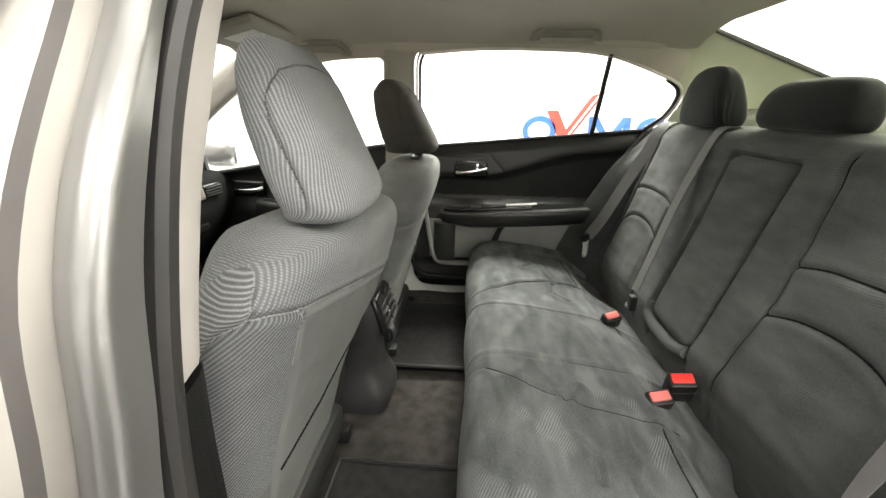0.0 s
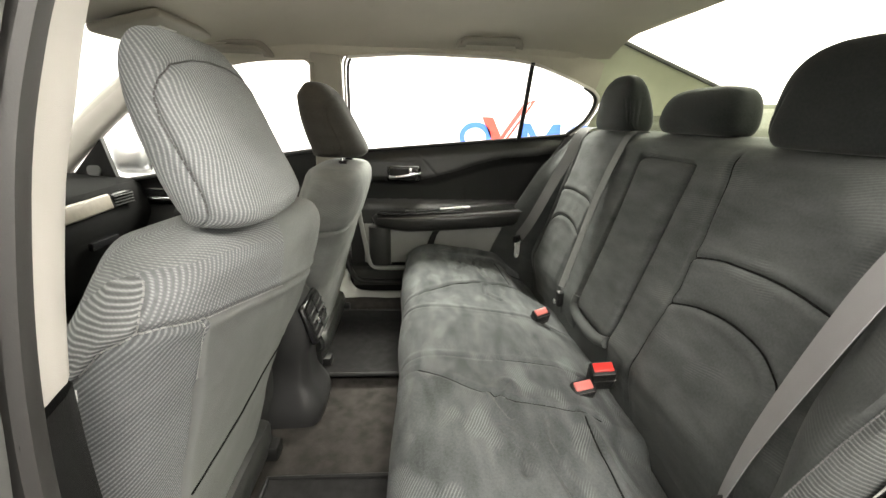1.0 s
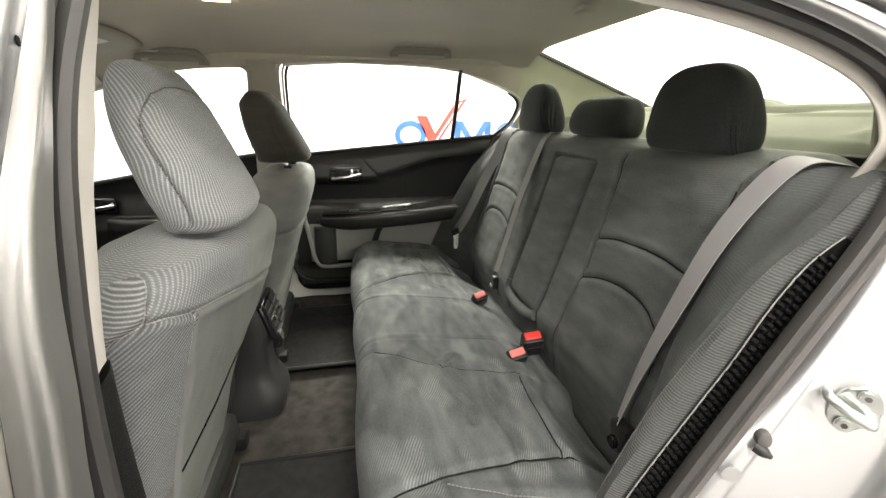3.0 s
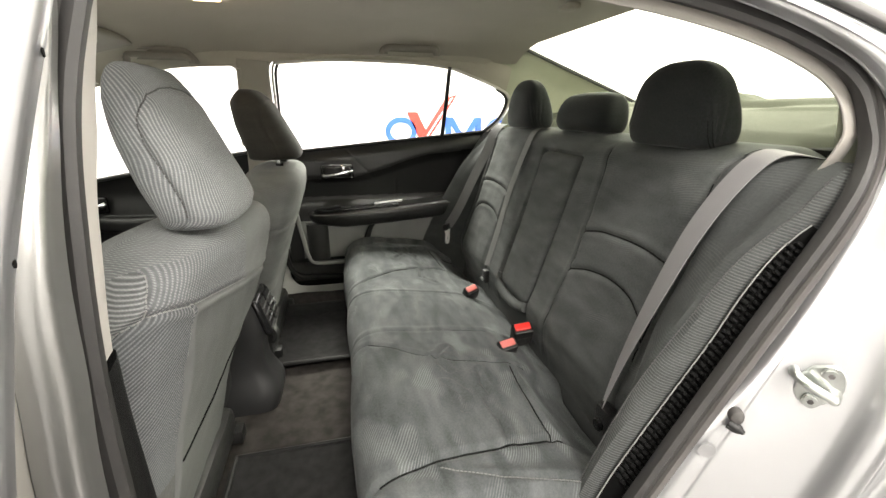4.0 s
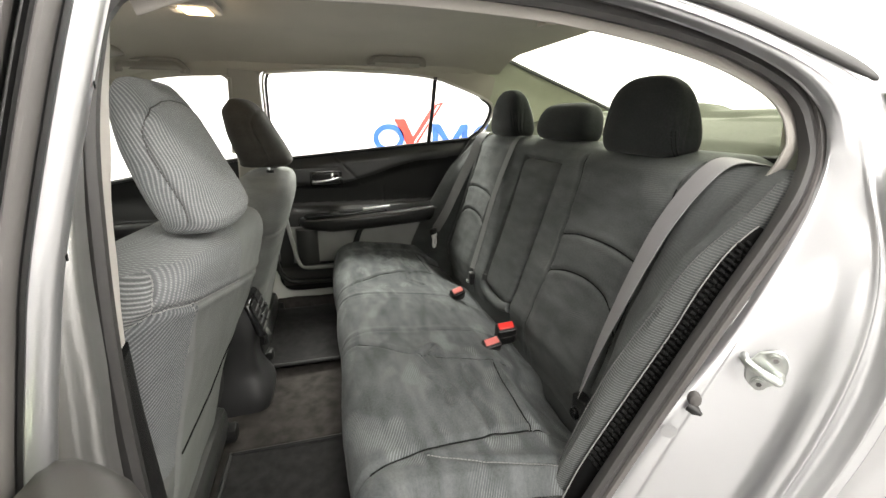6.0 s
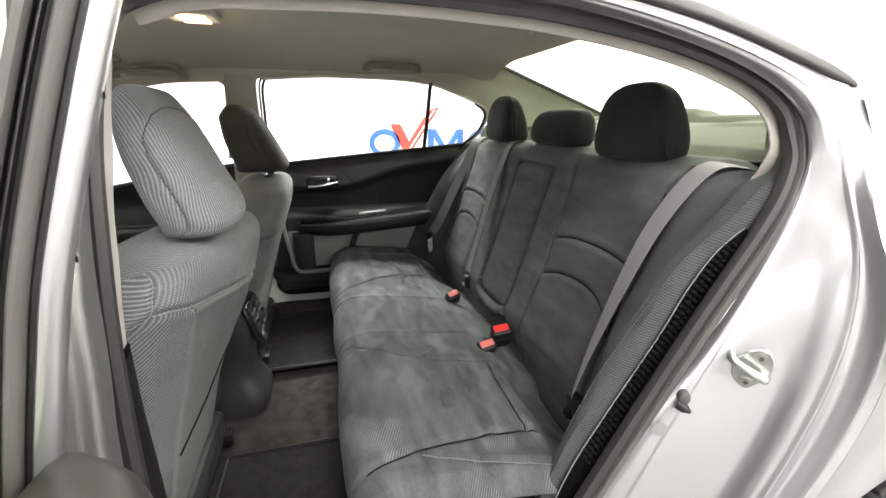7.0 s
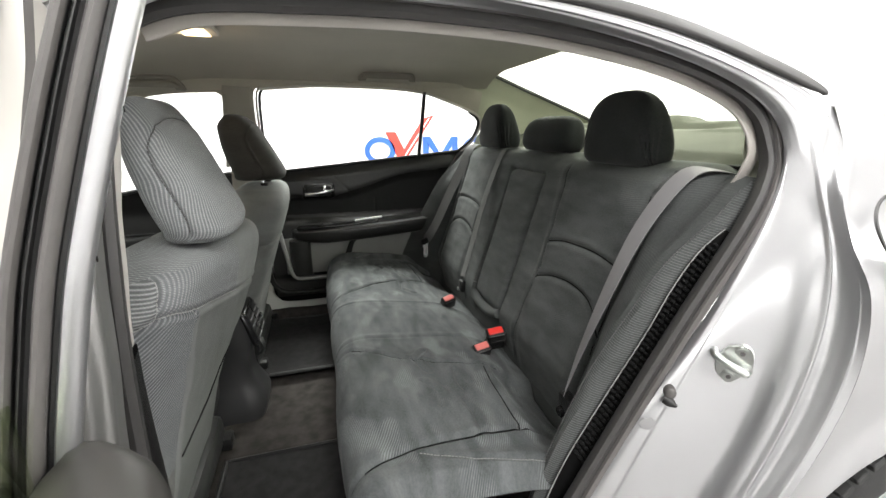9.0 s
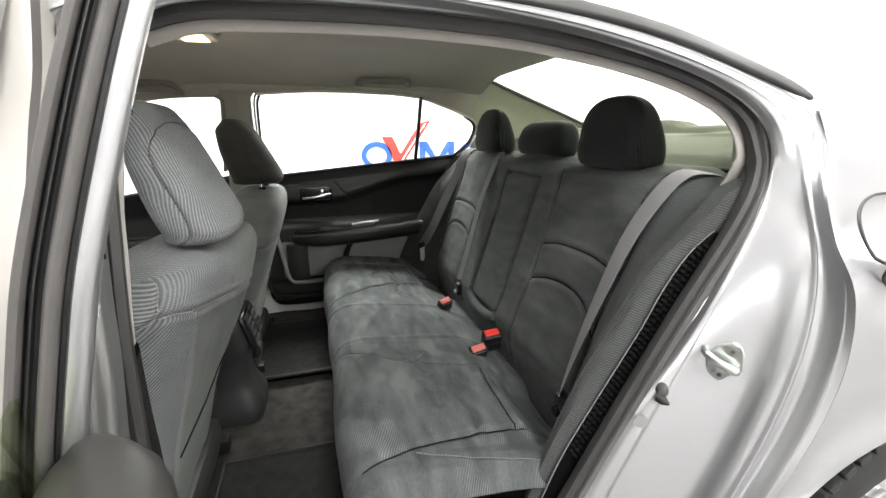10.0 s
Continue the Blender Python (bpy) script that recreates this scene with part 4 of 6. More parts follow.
    v, f = sweep(sp, round_profile(0.050, 0.010, 0.004), (0, 1, 0))
    make("switch_plate", v, f, "gloss", t, "gloss black switch plate")
    part("window_switch", box(-0.43, -0.39, 0.655, 0.674, 0.722, 0.730, 0.003), "charcoal", t)
    v, f = sweep(spline([(-0.29, 0.668, 0.737), (-0.23, 0.667, 0.742), (-0.17, 0.668, 0.746)], 12), round_profile(0.014, 0.008, 0.003), (0, 1, 0))
    make("pull_trim", v, f, "steel", t, "bright trim line of the pull cup")
    v, f = sweep(spline([(-0.542, 0.664, 0.696), (-0.48, 0.6405, 0.700), (-0.38, 0.6265, 0.707), (-0.25, 0.6205, 0.715), (-0.10, 0.6225, 0.725), (0.05, 0.6285, 0.737)], 40), circle_profile(0.0026, 6), (0, 1, 0))
    make("armrest_seam", v, f, "rubber_grey", t)
    # lower grey panel with the pocket
    rings = []
    for x in np.linspace(-0.60, 0.05, 30):
        zt = 0.665 + 0.02 * step(x, -0.3, -0.05)
        y = 0.692 - 0.020 * step(x, -0.345, -0.30)
        rings.append([(x, y, zt), (x, y - 0.006, zt - 0.03), (x, y - 0.004, 0.56), (x, y + 0.004, 0.50), (x, 0.715, 0.485), (x, 0.715, zt)])
    v, f = loft(rings)
    make("lower_panel", v, f, "greytrim", t, "grey lower door panel")
    v, f = sweep(spline([(-0.618, 0.692, 0.72), (-0.608, 0.686, 0.66), (-0.594, 0.681, 0.58), (-0.580, 0.679, 0.515), (-0.562, 0.678, 0.488), (-0.52, 0.677, 0.481), (-0.43, 0.676, 0.482), (-0.32, 0.676, 0.486)], 40), round_profile(0.026, 0.016, 0.005), (0, -1, 0))
    make("pocket_rim", v, f, "rim_grey", t, "pale grey rim of the door pocket")
    rings = []
    for k in range(13):
        a = math.pi * k / 12
        x = -0.535 - 0.045 * math.cos(a)
        rings.append([(x, 0.684 - 0.03 * math.sin(a) * 0.8, 0.655), (x, 0.682 - 0.034 * math.sin(a) * 0.8, 0.58), (x, 0.684 - 0.03 * math.sin(a) * 0.7, 0.495), (x, 0.70, 0.49), (x, 0.70, 0.66)])
    v, f = loft(rings)
    make("bottle_holder", v, f, "charcoal", t)
    # wedge between pocket and armrest end
    v, f = sweep(spline([(-0.360, 0.682, 0.50), (-0.340, 0.680, 0.55), (-0.318, 0.678, 0.61), (-0.295, 0.676, 0.66)], 14), round_profile(0.02, 0.026, 0.006), (0, -1, 0))
    make("panel_break", v, f, "black", t)
    # handle
    part("handle_bezel", box(-0.505, -0.368, 0.694, 0.722, 0.838, 0.904, 0.014, 4), "gloss", t)
    part("handle_cup", box(-0.494, -0.380, 0.6925, 0.700, 0.848, 0.894, 0.010, 3), "black", t)
    v, f = sweep(spline([(-0.494, 0.688, 0.858), (-0.46, 0.682, 0.859), (-0.41, 0.682, 0.868), (-0.372, 0.690, 0.873)], 16), round_profile(0.010, 0.012, 0.004), (0, -1, 0))
    make("handle", v, f, "chrome", t, "chrome inner door handle")
    part("lock_tab", box(-0.418, -0.403, 0.684, 0.694, 0.872, 0.897, 0.004), "chrome", t)
    # window frame, divider, glass
    v, f = sweep(spline([(x, y - 0.002, z - 0.004) for x, y, z in WIN_TOP[3:]] + [(0.285, 0.622, 1.150), (0.262, 0.648, 1.085), (0.215, 0.685, 1.035)], 70), round_profile(0.006, 0.010, 0.002), (0, 1, 0))
    make("window_frame", v, f, "beige", t, "thin beige upper window trim")
    v, f = sweep(spline([(0.220, 0.602, 1.206), (0.262, 0.612, 1.180), (0.276, 0.630, 1.145), (0.254, 0.655, 1.085), (0.205, 0.690, 1.036)], 40), round_profile(0.012, 0.014, 0.004), (0, 1, 0))
    make("quarter_seal", v, f, "rubber", t, "black seal behind the quarter glass")
    v, f = sweep(spline([(-0.622, 0.572, 1.277), (-0.634, 0.582, 1.245), (-0.640, 0.62, 1.14), (-0.648, 0.685, 0.985)], 20), round_profile(0.010, 0.008, 0.003), (0, 1, 0))
    make("window_frame", v, f, "pillar_cloth", t, "thin taupe edge of the window opening")
    v, f = sweep(spline([(-0.612, 0.580, 1.272), (-0.624, 0.588, 1.240), (-0.630, 0.626, 1.135), (-0.638, 0.690, 0.985)], 20), round_profile(0.010, 0.010, 0.003), (0, 1, 0))
    make("glass_run", v, f, "rubber", t, "black glass run at the pillar")
    corner_fillet((-0.640, 0.570, 1.294), (1, 0, 0.06), (-0.10, 0.22, -1), 0.045, t)
    v, f = sweep([(0.014, 0.570, 1.278), (0.013, 0.62, 1.15), (0.012, 0.685, 1.012)], round_profile(0.012, 0.016, 0.003), (0, -1, 0))
    make("window_divider", v, f, "rubber", t, "black upright between door glass and quarter glass")
    gl = [(-0.65, 0.708, 0.98), (0.25, 0.708, 1.03), (0.30, 0.615, 1.20), (0.02, 0.590, 1.29), (-0.62, 0.590, 1.29)]
    make("window_glass", gl, [(0, 1, 2, 3, 4)], "glass", t, smooth=0)
    v, f = bands([[(-0.72, 0.90, 0.35), (-0.72, 0.89, 0.8), (-0.70, 0.80, 0.925)], [(0.30, 0.90, 0.35), (0.30, 0.89, 0.8), (0.30, 0.80, 1.00)]], 10)
    make("outer_skin", v, f, "silver", t)
    v, f = sweep(spline([(-0.69, 0.715, 0.80), (-0.682, 0.712, 0.60), (-0.670, 0.708, 0.48), (-0.64, 0.705, 0.425), (-0.58, 0.702, 0.410), (-0.35, 0.70, 0.405), (0.1, 0.70, 0.405)], 40), round_profile(0.03, 0.02, 0.008), (0, -1, 0))
    make("door_seal", v, f, "rubber", t)
    # C-pillar side edge of the door panel, against the seat
    v, f = sweep(spline([(0.235, 0.705, 1.04), (0.13, 0.70, 0.88), (0.06, 0.70, 0.74)], 14), round_profile(0.02, 0.03, 0.006), (0, -1, 0))
    make("rear_edge", v, f, "rubber", t)
    return t


far_rear_door()


def far_front_door():
    t = thing("front_door", "closed front passenger door with black trim and chrome handle", "car door")
    nu, nv = 50, 40
    v = []
    for i in range(nu):
        x = -1.62 + 0.88 * i / (nu - 1)
        for j in range(nv):
            z = 0.40 + (0.815 - 0.40 + 0.175 * (x + 1.62)) * j / (nv - 1)
            y = 0.715 + 0.015 * gauss(z - 0.80, 0.05) - 0.03 * step(0.72 - z, 0, 0.05)
            v.append((x, y, z))
    make("door_panel", v, grid_faces(nu, nv), "black", t)
    v, f = sweep(spline([(-1.30, 0.68, 0.70), (-1.22, 0.65, 0.70), (-1.0, 0.64, 0.705), (-0.78, 0.645, 0.71)], 24), round_profile(0.07, 0.06, 0.02), (0, 1, 0))
    make("armrest", v, f, "black", t)
    v, f = sweep(spline([(-1.28, 0.645, 0.735), (-1.15, 0.628, 0.737), (-0.9, 0.618, 0.742)], 20), round_profile(0.004, 0.006, 0.002), (0, 1, 0))
    make("pull_trim", v, f, "charcoal", t)
    part("handle_cup", box(-1.435, -1.295, 0.700, 0.712, 0.735, 0.80, 0.008, 3), "gloss", t)
    v, f = sweep(spline([(-1.42, 0.694, 0.758), (-1.365, 0.688, 0.758), (-1.315, 0.690, 0.766), (-1.30, 0.697, 0.774)], 16), round_profile(0.010, 0.016, 0.004), (0, -1, 0))
    make("handle", v, f, "chrome", t, "chrome inner door handle")
    v, f = sweep(spline([(-1.62, 0.712, 0.808), (-1.35, 0.712, 0.855), (-0.93, 0.712, 0.932), (-0.75, 0.712, 0.960)], 14), round_profile(0.04, 0.014, 0.005), (0, 1, 0))
    make("window_ledge", v, f, "charcoal", t)
    v, f = sweep(spline([(-0.742, 0.574, 1.255), (-0.750, 0.60, 1.19), (-0.782, 0.69, 0.985)], 16), round_profile(0.016, 0.014, 0.004), (0, 1, 0))
    make("window_frame", v, f, "pillar_cloth", t)
    corner_fillet((-0.735, 0.572, 1.268), (-1, 0.03, -0.06), (-0.12, 0.28, -1), 0.060, t)
    make("window_glass", [(-0.78, 0.712, 0.97), (-1.62, 0.712, 0.82), (-1.25, 0.60, 1.20), (-0.95, 0.59, 1.26), (-0.75, 0.59, 1.27)], [(0, 1, 2, 3, 4)], "glass", t, smooth=0)
    v, f = bands([[(-1.72, 0.90, 0.35), (-1.72, 0.89, 0.75), (-1.70, 0.80, 0.78)], [(-0.73, 0.90, 0.35), (-0.73, 0.89, 0.8), (-0.72, 0.80, 0.92)]], 10)
    make("outer_skin", v, f, "silver", t)
    # black sail trim with tweeter at the mirror
    v = [(-1.70, 0.68, 0.815), (-1.515, 0.68, 0.828), (-1.53, 0.655, 0.985), (-1.70, 0.70, 0.815), (-1.515, 0.70, 0.828), (-1.53, 0.675, 0.985)]
    make("sail_trim", v, [(0, 1, 2), (5, 4, 3), (0, 3, 4, 1), (1, 4, 5, 2), (2, 5, 3, 0)], "black", t, smooth=0)
    part("tweeter", disc(0.026, 0.010, 24, 0.002, Matrix.Translation((-1.585, 0.672, 0.868)) @ Matrix.Rotation(radians(80), 4, "X")), "charcoal", t)
    part("mirror_housing", box(-1.66, -1.50, 0.86, 1.07, 0.825, 0.955, 0.045, 4), "silver", t, "silver door mirror housing")
    part("mirror_glass", box(-1.503, -1.496, 0.875, 1.055, 0.838, 0.943, 0.003, 2), "mirror", t, "bright mirror glass")


far_front_door()


def dashboard():
    t = thing("dashboard", "charcoal dashboard with pale trim strip and air vent", "dashboard")
    prof = [(-1.88, 0.850), (-1.70, 0.857), (-1.52, 0.848), (-1.42, 0.836), (-1.39, 0.822), (-1.385, 0.80), (-1.37, 0.76), (-1.37, 0.70), (-1.41, 0.60), (-1.48, 0.50), (-1.6, 0.42), (-1.88, 0.40)]
    sp = spline(prof, 44)
    rings = []
    for y in np.linspace(-0.70, 0.70, 15):
        k = 0.06 * (y / 0.7) ** 2
        rings.append([(x - k, y, z) for x, z in sp])
    v, f = loft(rings)
    make("dash_body", v, f, "dash", t)
    v, f = sweep(spline([(-1.372, -0.1, 0.795), (-1.378, 0.2, 0.795), (-1.392, 0.38, 0.796), (-1.398, 0.445, 0.797)], 20), round_profile(0.016, 0.05, 0.006), (1, 0, 0.2))
    make("trim_strip", v, f, "wood", t, "pale brushed trim strip")
    part("air_vent", box(-1.435, -1.392, 0.452, 0.562, 0.772, 0.817, 0.006), "gloss", t)
    for k in range(4):
        part("vane", box(-1.394, -1.386, 0.460, 0.554, 0.778 + 0.010 * k, 0.781 + 0.010 * k, 0.001), "charcoal", t)
    part("glovebox_handle", box(-1.372, -1.355, 0.28, 0.40, 0.675, 0.70, 0.005), "gloss", t)


dashboard()


# ---- seats ----
def ring_uv(rings):
    """A flat map in metres for a stack of closed rings."""
    uv, h = [], 0.0
    prev = None
    mid = np.array(rings[len(rings) // 2])
    seg = np.linalg.norm(np.roll(mid, -1, 0) - mid, axis=1)
    s = np.concatenate([[0], np.cumsum(seg)[:-1]])
    s = np.minimum(s, seg.sum() - s)
    for r in rings:
        a = np.array(r)
        c = a.mean(0)
        if prev is not None:
            h += float(np.linalg.norm(c - prev))
        prev = c
        uv += [(u, h) for u in s]
    return uv


def oval(cx, cy, z, b, a, n=3.0, k=64, start=0.0):
    """A superellipse ring: half depth b along x, half width a along y."""
    out = []
    for i in range(k):
        t = 2 * math.pi * i / k + start
        c, s = math.cos(t), math.sin(t)
        out.append((cx + b * math.copysign(abs(c) ** (2 / n), c), cy + a * math.copysign(abs(s) ** (2 / n), s), z))
    return out


def fine(xs, ys, n, lo, hi):
    p = spline(list(zip(xs, ys)), 200)
    w = np.linspace(lo, hi, n)
    return w, np.interp(w, p[:, 0], p[:, 1])


def table(keys, n):
    """Rows of (z, ...) resampled smoothly to n rows."""
    return spline(keys, n)


def ring_stack(tab, n, us, shape):
    """Superellipse rings sampled at even steps of their girth. us: places from -1 (front) through 0 (rear
    centre) to 1 (front again); shape(z, w, x, y): how far the cloth stands proud. Gives points, girths, w."""
    pts, ws = np.zeros((len(tab), len(us), 3)), np.zeros((len(tab), len(us)))
    th = np.linspace(0, math.pi, 1500)
    c, sn = np.cos(th), np.sin(th)
    cx, sy = np.sign(c) * np.abs(c) ** (2 / n), np.abs(sn) ** (2 / n)
    for i, (z, cen, b, a) in enumerate(tab):
        x, y = b * cx, a * sy
        g = np.concatenate([[0], np.cumsum(np.hypot(np.diff(x), np.diff(y)))])
        w = np.abs(us) * g[-1]
        px, py = np.interp(w, g, x), np.interp(w, g, y) * np.sign(us)
        nx, ny = np.interp(w, g, np.gradient(y, g + th * 1e-9)), -np.interp(w, g, np.gradient(x, g + th * 1e-9)) * np.sign(us)
        ln = np.hypot(nx, ny) + 1e-9
        ws[i] = np.sign(us) * w
        d = shape(z, ws[i], px, py)
        pts[i, :, 0] = cen + px + d * nx / ln
        pts[i, :, 1] = py + d * ny / ln
        pts[i, :, 2] = z
    return pts, ws


def seam_gap(w, z, line):
    """Distance in the cloth's flat map from (w, z) to a line of stitches."""
    best = np.full(np.shape(w), 9.0)
    for (a, b), (c, d) in zip(line, line[1:]):
        e, f = c - a, d - b
        k = np.clip(((w - a) * e + (z - b) * f) / (e * e + f * f), 0, 1)
        best = np.minimum(best, np.hypot(w - a - k * e, z - b - k * f))
    return best


def bell(d, w):
    return np.exp(-(d / w) ** 2)


def ramp(v, a, b):
    k = np.clip((v - a) / (b - a), 0, 1)
    return k * k * (3 - 2 * k)


def on_stack(pts, ws, line, n, lift, tab_z, cen):
    """A line of the flat map laid on the stacked rings, lifted a little off the cloth."""
    out = []
    zs = tab_z
    dense = []
    for (a, b), (c, d) in zip(line, line[1:]):
        m = max(2, int(math.hypot(c - a, d - b) / 0.004))
        dense += [(a + (c - a) * k / m, b + (d - b) * k / m) for k in range(m)]
    dense.append(line[-1])
    for w, z in dense:
        i = int(np.clip(np.searchsorted(zs, z), 1, len(zs) - 1))
        k = (z - zs[i - 1]) / (zs[i] - zs[i - 1])
        p = [np.array([np.interp(w, ws[r], pts[r, :, q]) for q in range(3)]) for r in (i - 1, i)]
        q = p[0] * (1 - k) + p[1] * k
        o = np.array((q[0] - cen(z)[0], q[1] - cen(z)[1], 0.0))
        out.append(q + lift * o / np.linalg.norm(o))
    return spline(out, n)


def at_grid(rows, i, j):
    """The point of a grid of points at fractional row and column."""
    a, b = min(int(i), rows.shape[0] - 2), min(int(j), rows.shape[1] - 2)
    u, w = i - a, j - b
    return (rows[a, b] * (1 - u) + rows[a + 1, b] * u) * (1 - w) + (rows[a, b + 1] * (1 - u) + rows[a + 1, b + 1] * u) * w


def stitches(path, parent, material="thread"):
    """A row of short raised threads along the path."""
    me = None
    length = np.sum(np.linalg.norm(np.diff(path, axis=0), axis=1))
    n = int(length / 0.0062)
    p = spline(path, n * 4 + 1)
    verts, faces = [], []
    for k in range(n):
        seg = p[k * 4:k * 4 + 4]
        v, f = sweep(seg, circle_profile(0.0010, 6), (0.3, 0.5, 0.8))
        b = len(verts)
        verts += [tuple(q) for q in v]
        faces += [tuple(i + b for i in q) for q in f]
    return make("stitching", verts, faces, material, parent)


SEAM_MAIN = [(0.42, 0.845), (0.302, 0.866), (0.284, 0.878), (0.248, 0.886), (0.22, 0.881), (0.179, 0.868), (0.139, 0.860), (0.07, 0.845), (0.014, 0.832), (-0.05, 0.815), (-0.2, 0.79), (-0.42, 0.78)]
SEAM_WING = [(0.221, 0.929), (0.240, 0.908), (0.249, 0.886)]
SEAM_FLAP = [(0.174, 0.868), (0.172, 0.83), (0.169, 0.78), (0.166, 0.68), (0.168, 0.60), (0.17, 0.50), (0.17, 0.30)]
SLIT = [(0.148, 0.592), (0.056, 0.599), (-0.045, 0.617), (-0.178, 0.650), (-0.26, 0.70)]
CREASE = [(0.168, 0.772), (-0.041, 0.705), (-0.20, 0.672)]
STRIP = [(0.42, 0.930), (0.21, 0.935), (0.158, 0.932), (0.115, 0.929), (0.059, 0.922), (0.0, 0.905), (-0.06, 0.88)]
HR_SEAM = [(0.158, 0.950), (0.156, 0.976), (0.152, 1.0), (0.151, 1.044), (0.150, 1.075), (0.141, 1.103), (0.124, 1.120), (0.098, 1.135), (0.045, 1.145), (0.0, 1.148)]
HR_SEAM += [(-a, b) for a, b in HR_SEAM[-2::-1]]


def under(line, w):
    q = sorted(line)
    return np.interp(w, [a for a, b in q], [b for a, b in q])


def front_seat(s, dx, head_x, head_b, label):
    """s: -1 the driver's side, 1 the passenger's."""
    t = thing("front_seat", label, "car seat", "front seats")
    cy = 0.372 * s
    # z, rear face x, half depth, half width
    keys = [(0.30, -0.765, 0.06, 0.228), (0.40, -0.738, 0.075, 0.250), (0.50, -0.713, 0.082, 0.256), (0.60, -0.685, 0.086, 0.259), (0.70, -0.652, 0.090, 0.260), (0.80, -0.618, 0.094, 0.258), (0.85, -0.603, 0.094, 0.256), (0.895, -0.594, 0.090, 0.246), (0.922, -0.598, 0.082, 0.226), (0.938, -0.612, 0.066, 0.192), (0.946, -0.640, 0.040, 0.135), (0.949, -0.66, 0.012, 0.07)]
    tab = table(keys, 250 if s < 0 else 130)
    tab[:, 1] = tab[:, 1] + dx - tab[:, 2]
    us = np.concatenate([np.linspace(-1, -0.62, 24, endpoint=False), np.linspace(-0.62, 0.74, 300 if s < 0 else 160), np.linspace(0.74, 1, 18)[1:]])

    def shape(z, w, x, y):
        d = -0.0060 * bell(seam_gap(w, z, SEAM_MAIN), 0.0042) + 0.0022 * bell(seam_gap(w, z, SEAM_MAIN) - 0.011, 0.006)
        d -= 0.0045 * bell(seam_gap(w, z, SEAM_WING), 0.0035)
        d += 0.0025 * ramp(w - under([(b, a) for a, b in SEAM_WING], np.full_like(w, z)), 0.0, 0.03) * ramp(np.full_like(w, z), 0.885, 0.90)
        flap = seam_gap(w, z, SEAM_FLAP)
        d -= 0.0045 * bell(flap, 0.0040) + (0.010 * bell(w - under([(b, a) for a, b in SEAM_FLAP], np.full_like(w, z)) + 0.004, 0.0075) if z < 0.785 else 0.0)
        low = under(SLIT, w)
        inside = (w < 0.152) & (w > -0.262)
        d += 0.0008 * ramp(low - z, 0.003, 0.014) * inside * ramp(np.full_like(w, z), 0.42, 0.50)
        d -= 0.0015 * bell(seam_gap(w, z, CREASE), 0.010) + 0.002 * ramp(under(CREASE, w) - z, 0.0, 0.012) * (w < 0.166)
        d += 0.0035 * np.array([wobble(q, z, s, 9) for q in w]) + 0.0014 * np.array([wobble(q, z, 5 + s, 24) for q in w])
        return d

    pts, ws = ring_stack(tab, 4.4, us, shape)
    if s < 0:
        k = ramp(pts[:, :, 2], 0.5, 0.8)
        pts[:, :, 0] -= 0.030 * k * pts[:, :, 1] / 0.25
    ahead = (tab[:, 1] + tab[:, 2])[:, None] - pts[:, :, 0]
    drop = np.interp(ahead, [0.05, 0.09, 0.12, 0.14, 0.17, 0.20], [0.0, 0.010, 0.032, 0.055, 0.092, 0.12]) * ramp(tab[:, 0], 0.70, 0.93)[:, None] * ramp(np.abs(pts[:, :, 1]), 0.08, 0.20)
    pts[:, :, 2] -= drop
    pts[:, :, 1] = cy + s * pts[:, :, 1]
    nr, nc = ws.shape
    verts = [tuple(p) for p in pts.reshape(-1, 3)] + [(tab[-1, 1], cy, 0.9495)]
    h = np.concatenate([[0], np.cumsum(np.hypot(np.diff(tab[:, 0]), np.diff(tab[:, 1] + tab[:, 2])))])
    uv = [(ws[i, j], h[i] - drop[i, j]) for i in range(nr) for j in range(nc)] + [(0, h[-1])]
    zone = {}
    for i in range(nr - 1):
        z = (tab[i, 0] + tab[i + 1, 0]) / 2
        wm = (ws[i] + ws[i + 1]) / 2
        wm = (wm[:-1] + wm[1:]) / 2
        top, strip = under(SEAM_MAIN, wm), under(STRIP, wm)
        wing = under([(b, a) for a, b in SEAM_WING], np.full_like(wm, z))
        for j in range(nc - 1):
            w = wm[j]
            if z < top[j]:
                # below 0.60 m the sides take the darker, fainter-ribbed cloth
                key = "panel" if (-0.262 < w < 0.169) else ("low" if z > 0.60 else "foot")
            elif w < -0.012:
                key = "plain"
            elif z > strip[j]:
                key = "strip"
            else:
                key = "wing" if w > wing[j] else "cloth"
            a = i * nc + j
            zone.setdefault(key, []).append((a, a + 1, a + nc + 1, a + nc) if s > 0 else (a, a + nc, a + nc + 1, a + 1))
    last = (nr - 1) * nc
    zone["strip"] += [(last + j, last + j + 1, nr * nc) for j in range(nc - 1)]
    rib = s < 0
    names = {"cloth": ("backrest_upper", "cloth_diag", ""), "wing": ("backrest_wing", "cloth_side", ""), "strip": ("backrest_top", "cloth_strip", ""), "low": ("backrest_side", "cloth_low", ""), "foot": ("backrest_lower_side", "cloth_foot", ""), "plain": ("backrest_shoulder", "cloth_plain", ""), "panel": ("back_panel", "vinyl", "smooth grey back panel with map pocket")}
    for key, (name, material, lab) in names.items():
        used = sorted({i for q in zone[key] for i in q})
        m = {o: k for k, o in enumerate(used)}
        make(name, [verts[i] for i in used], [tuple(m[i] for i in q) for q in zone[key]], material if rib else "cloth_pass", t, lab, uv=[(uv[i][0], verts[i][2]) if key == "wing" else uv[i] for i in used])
    if rib:
        mid = lambda z: (float(np.interp(z, tab[:, 0], tab[:, 1])), cy)
        for line, n in ((SEAM_MAIN[1:-2], 90), (SEAM_WING, 24), (SEAM_FLAP[:3], 30)):
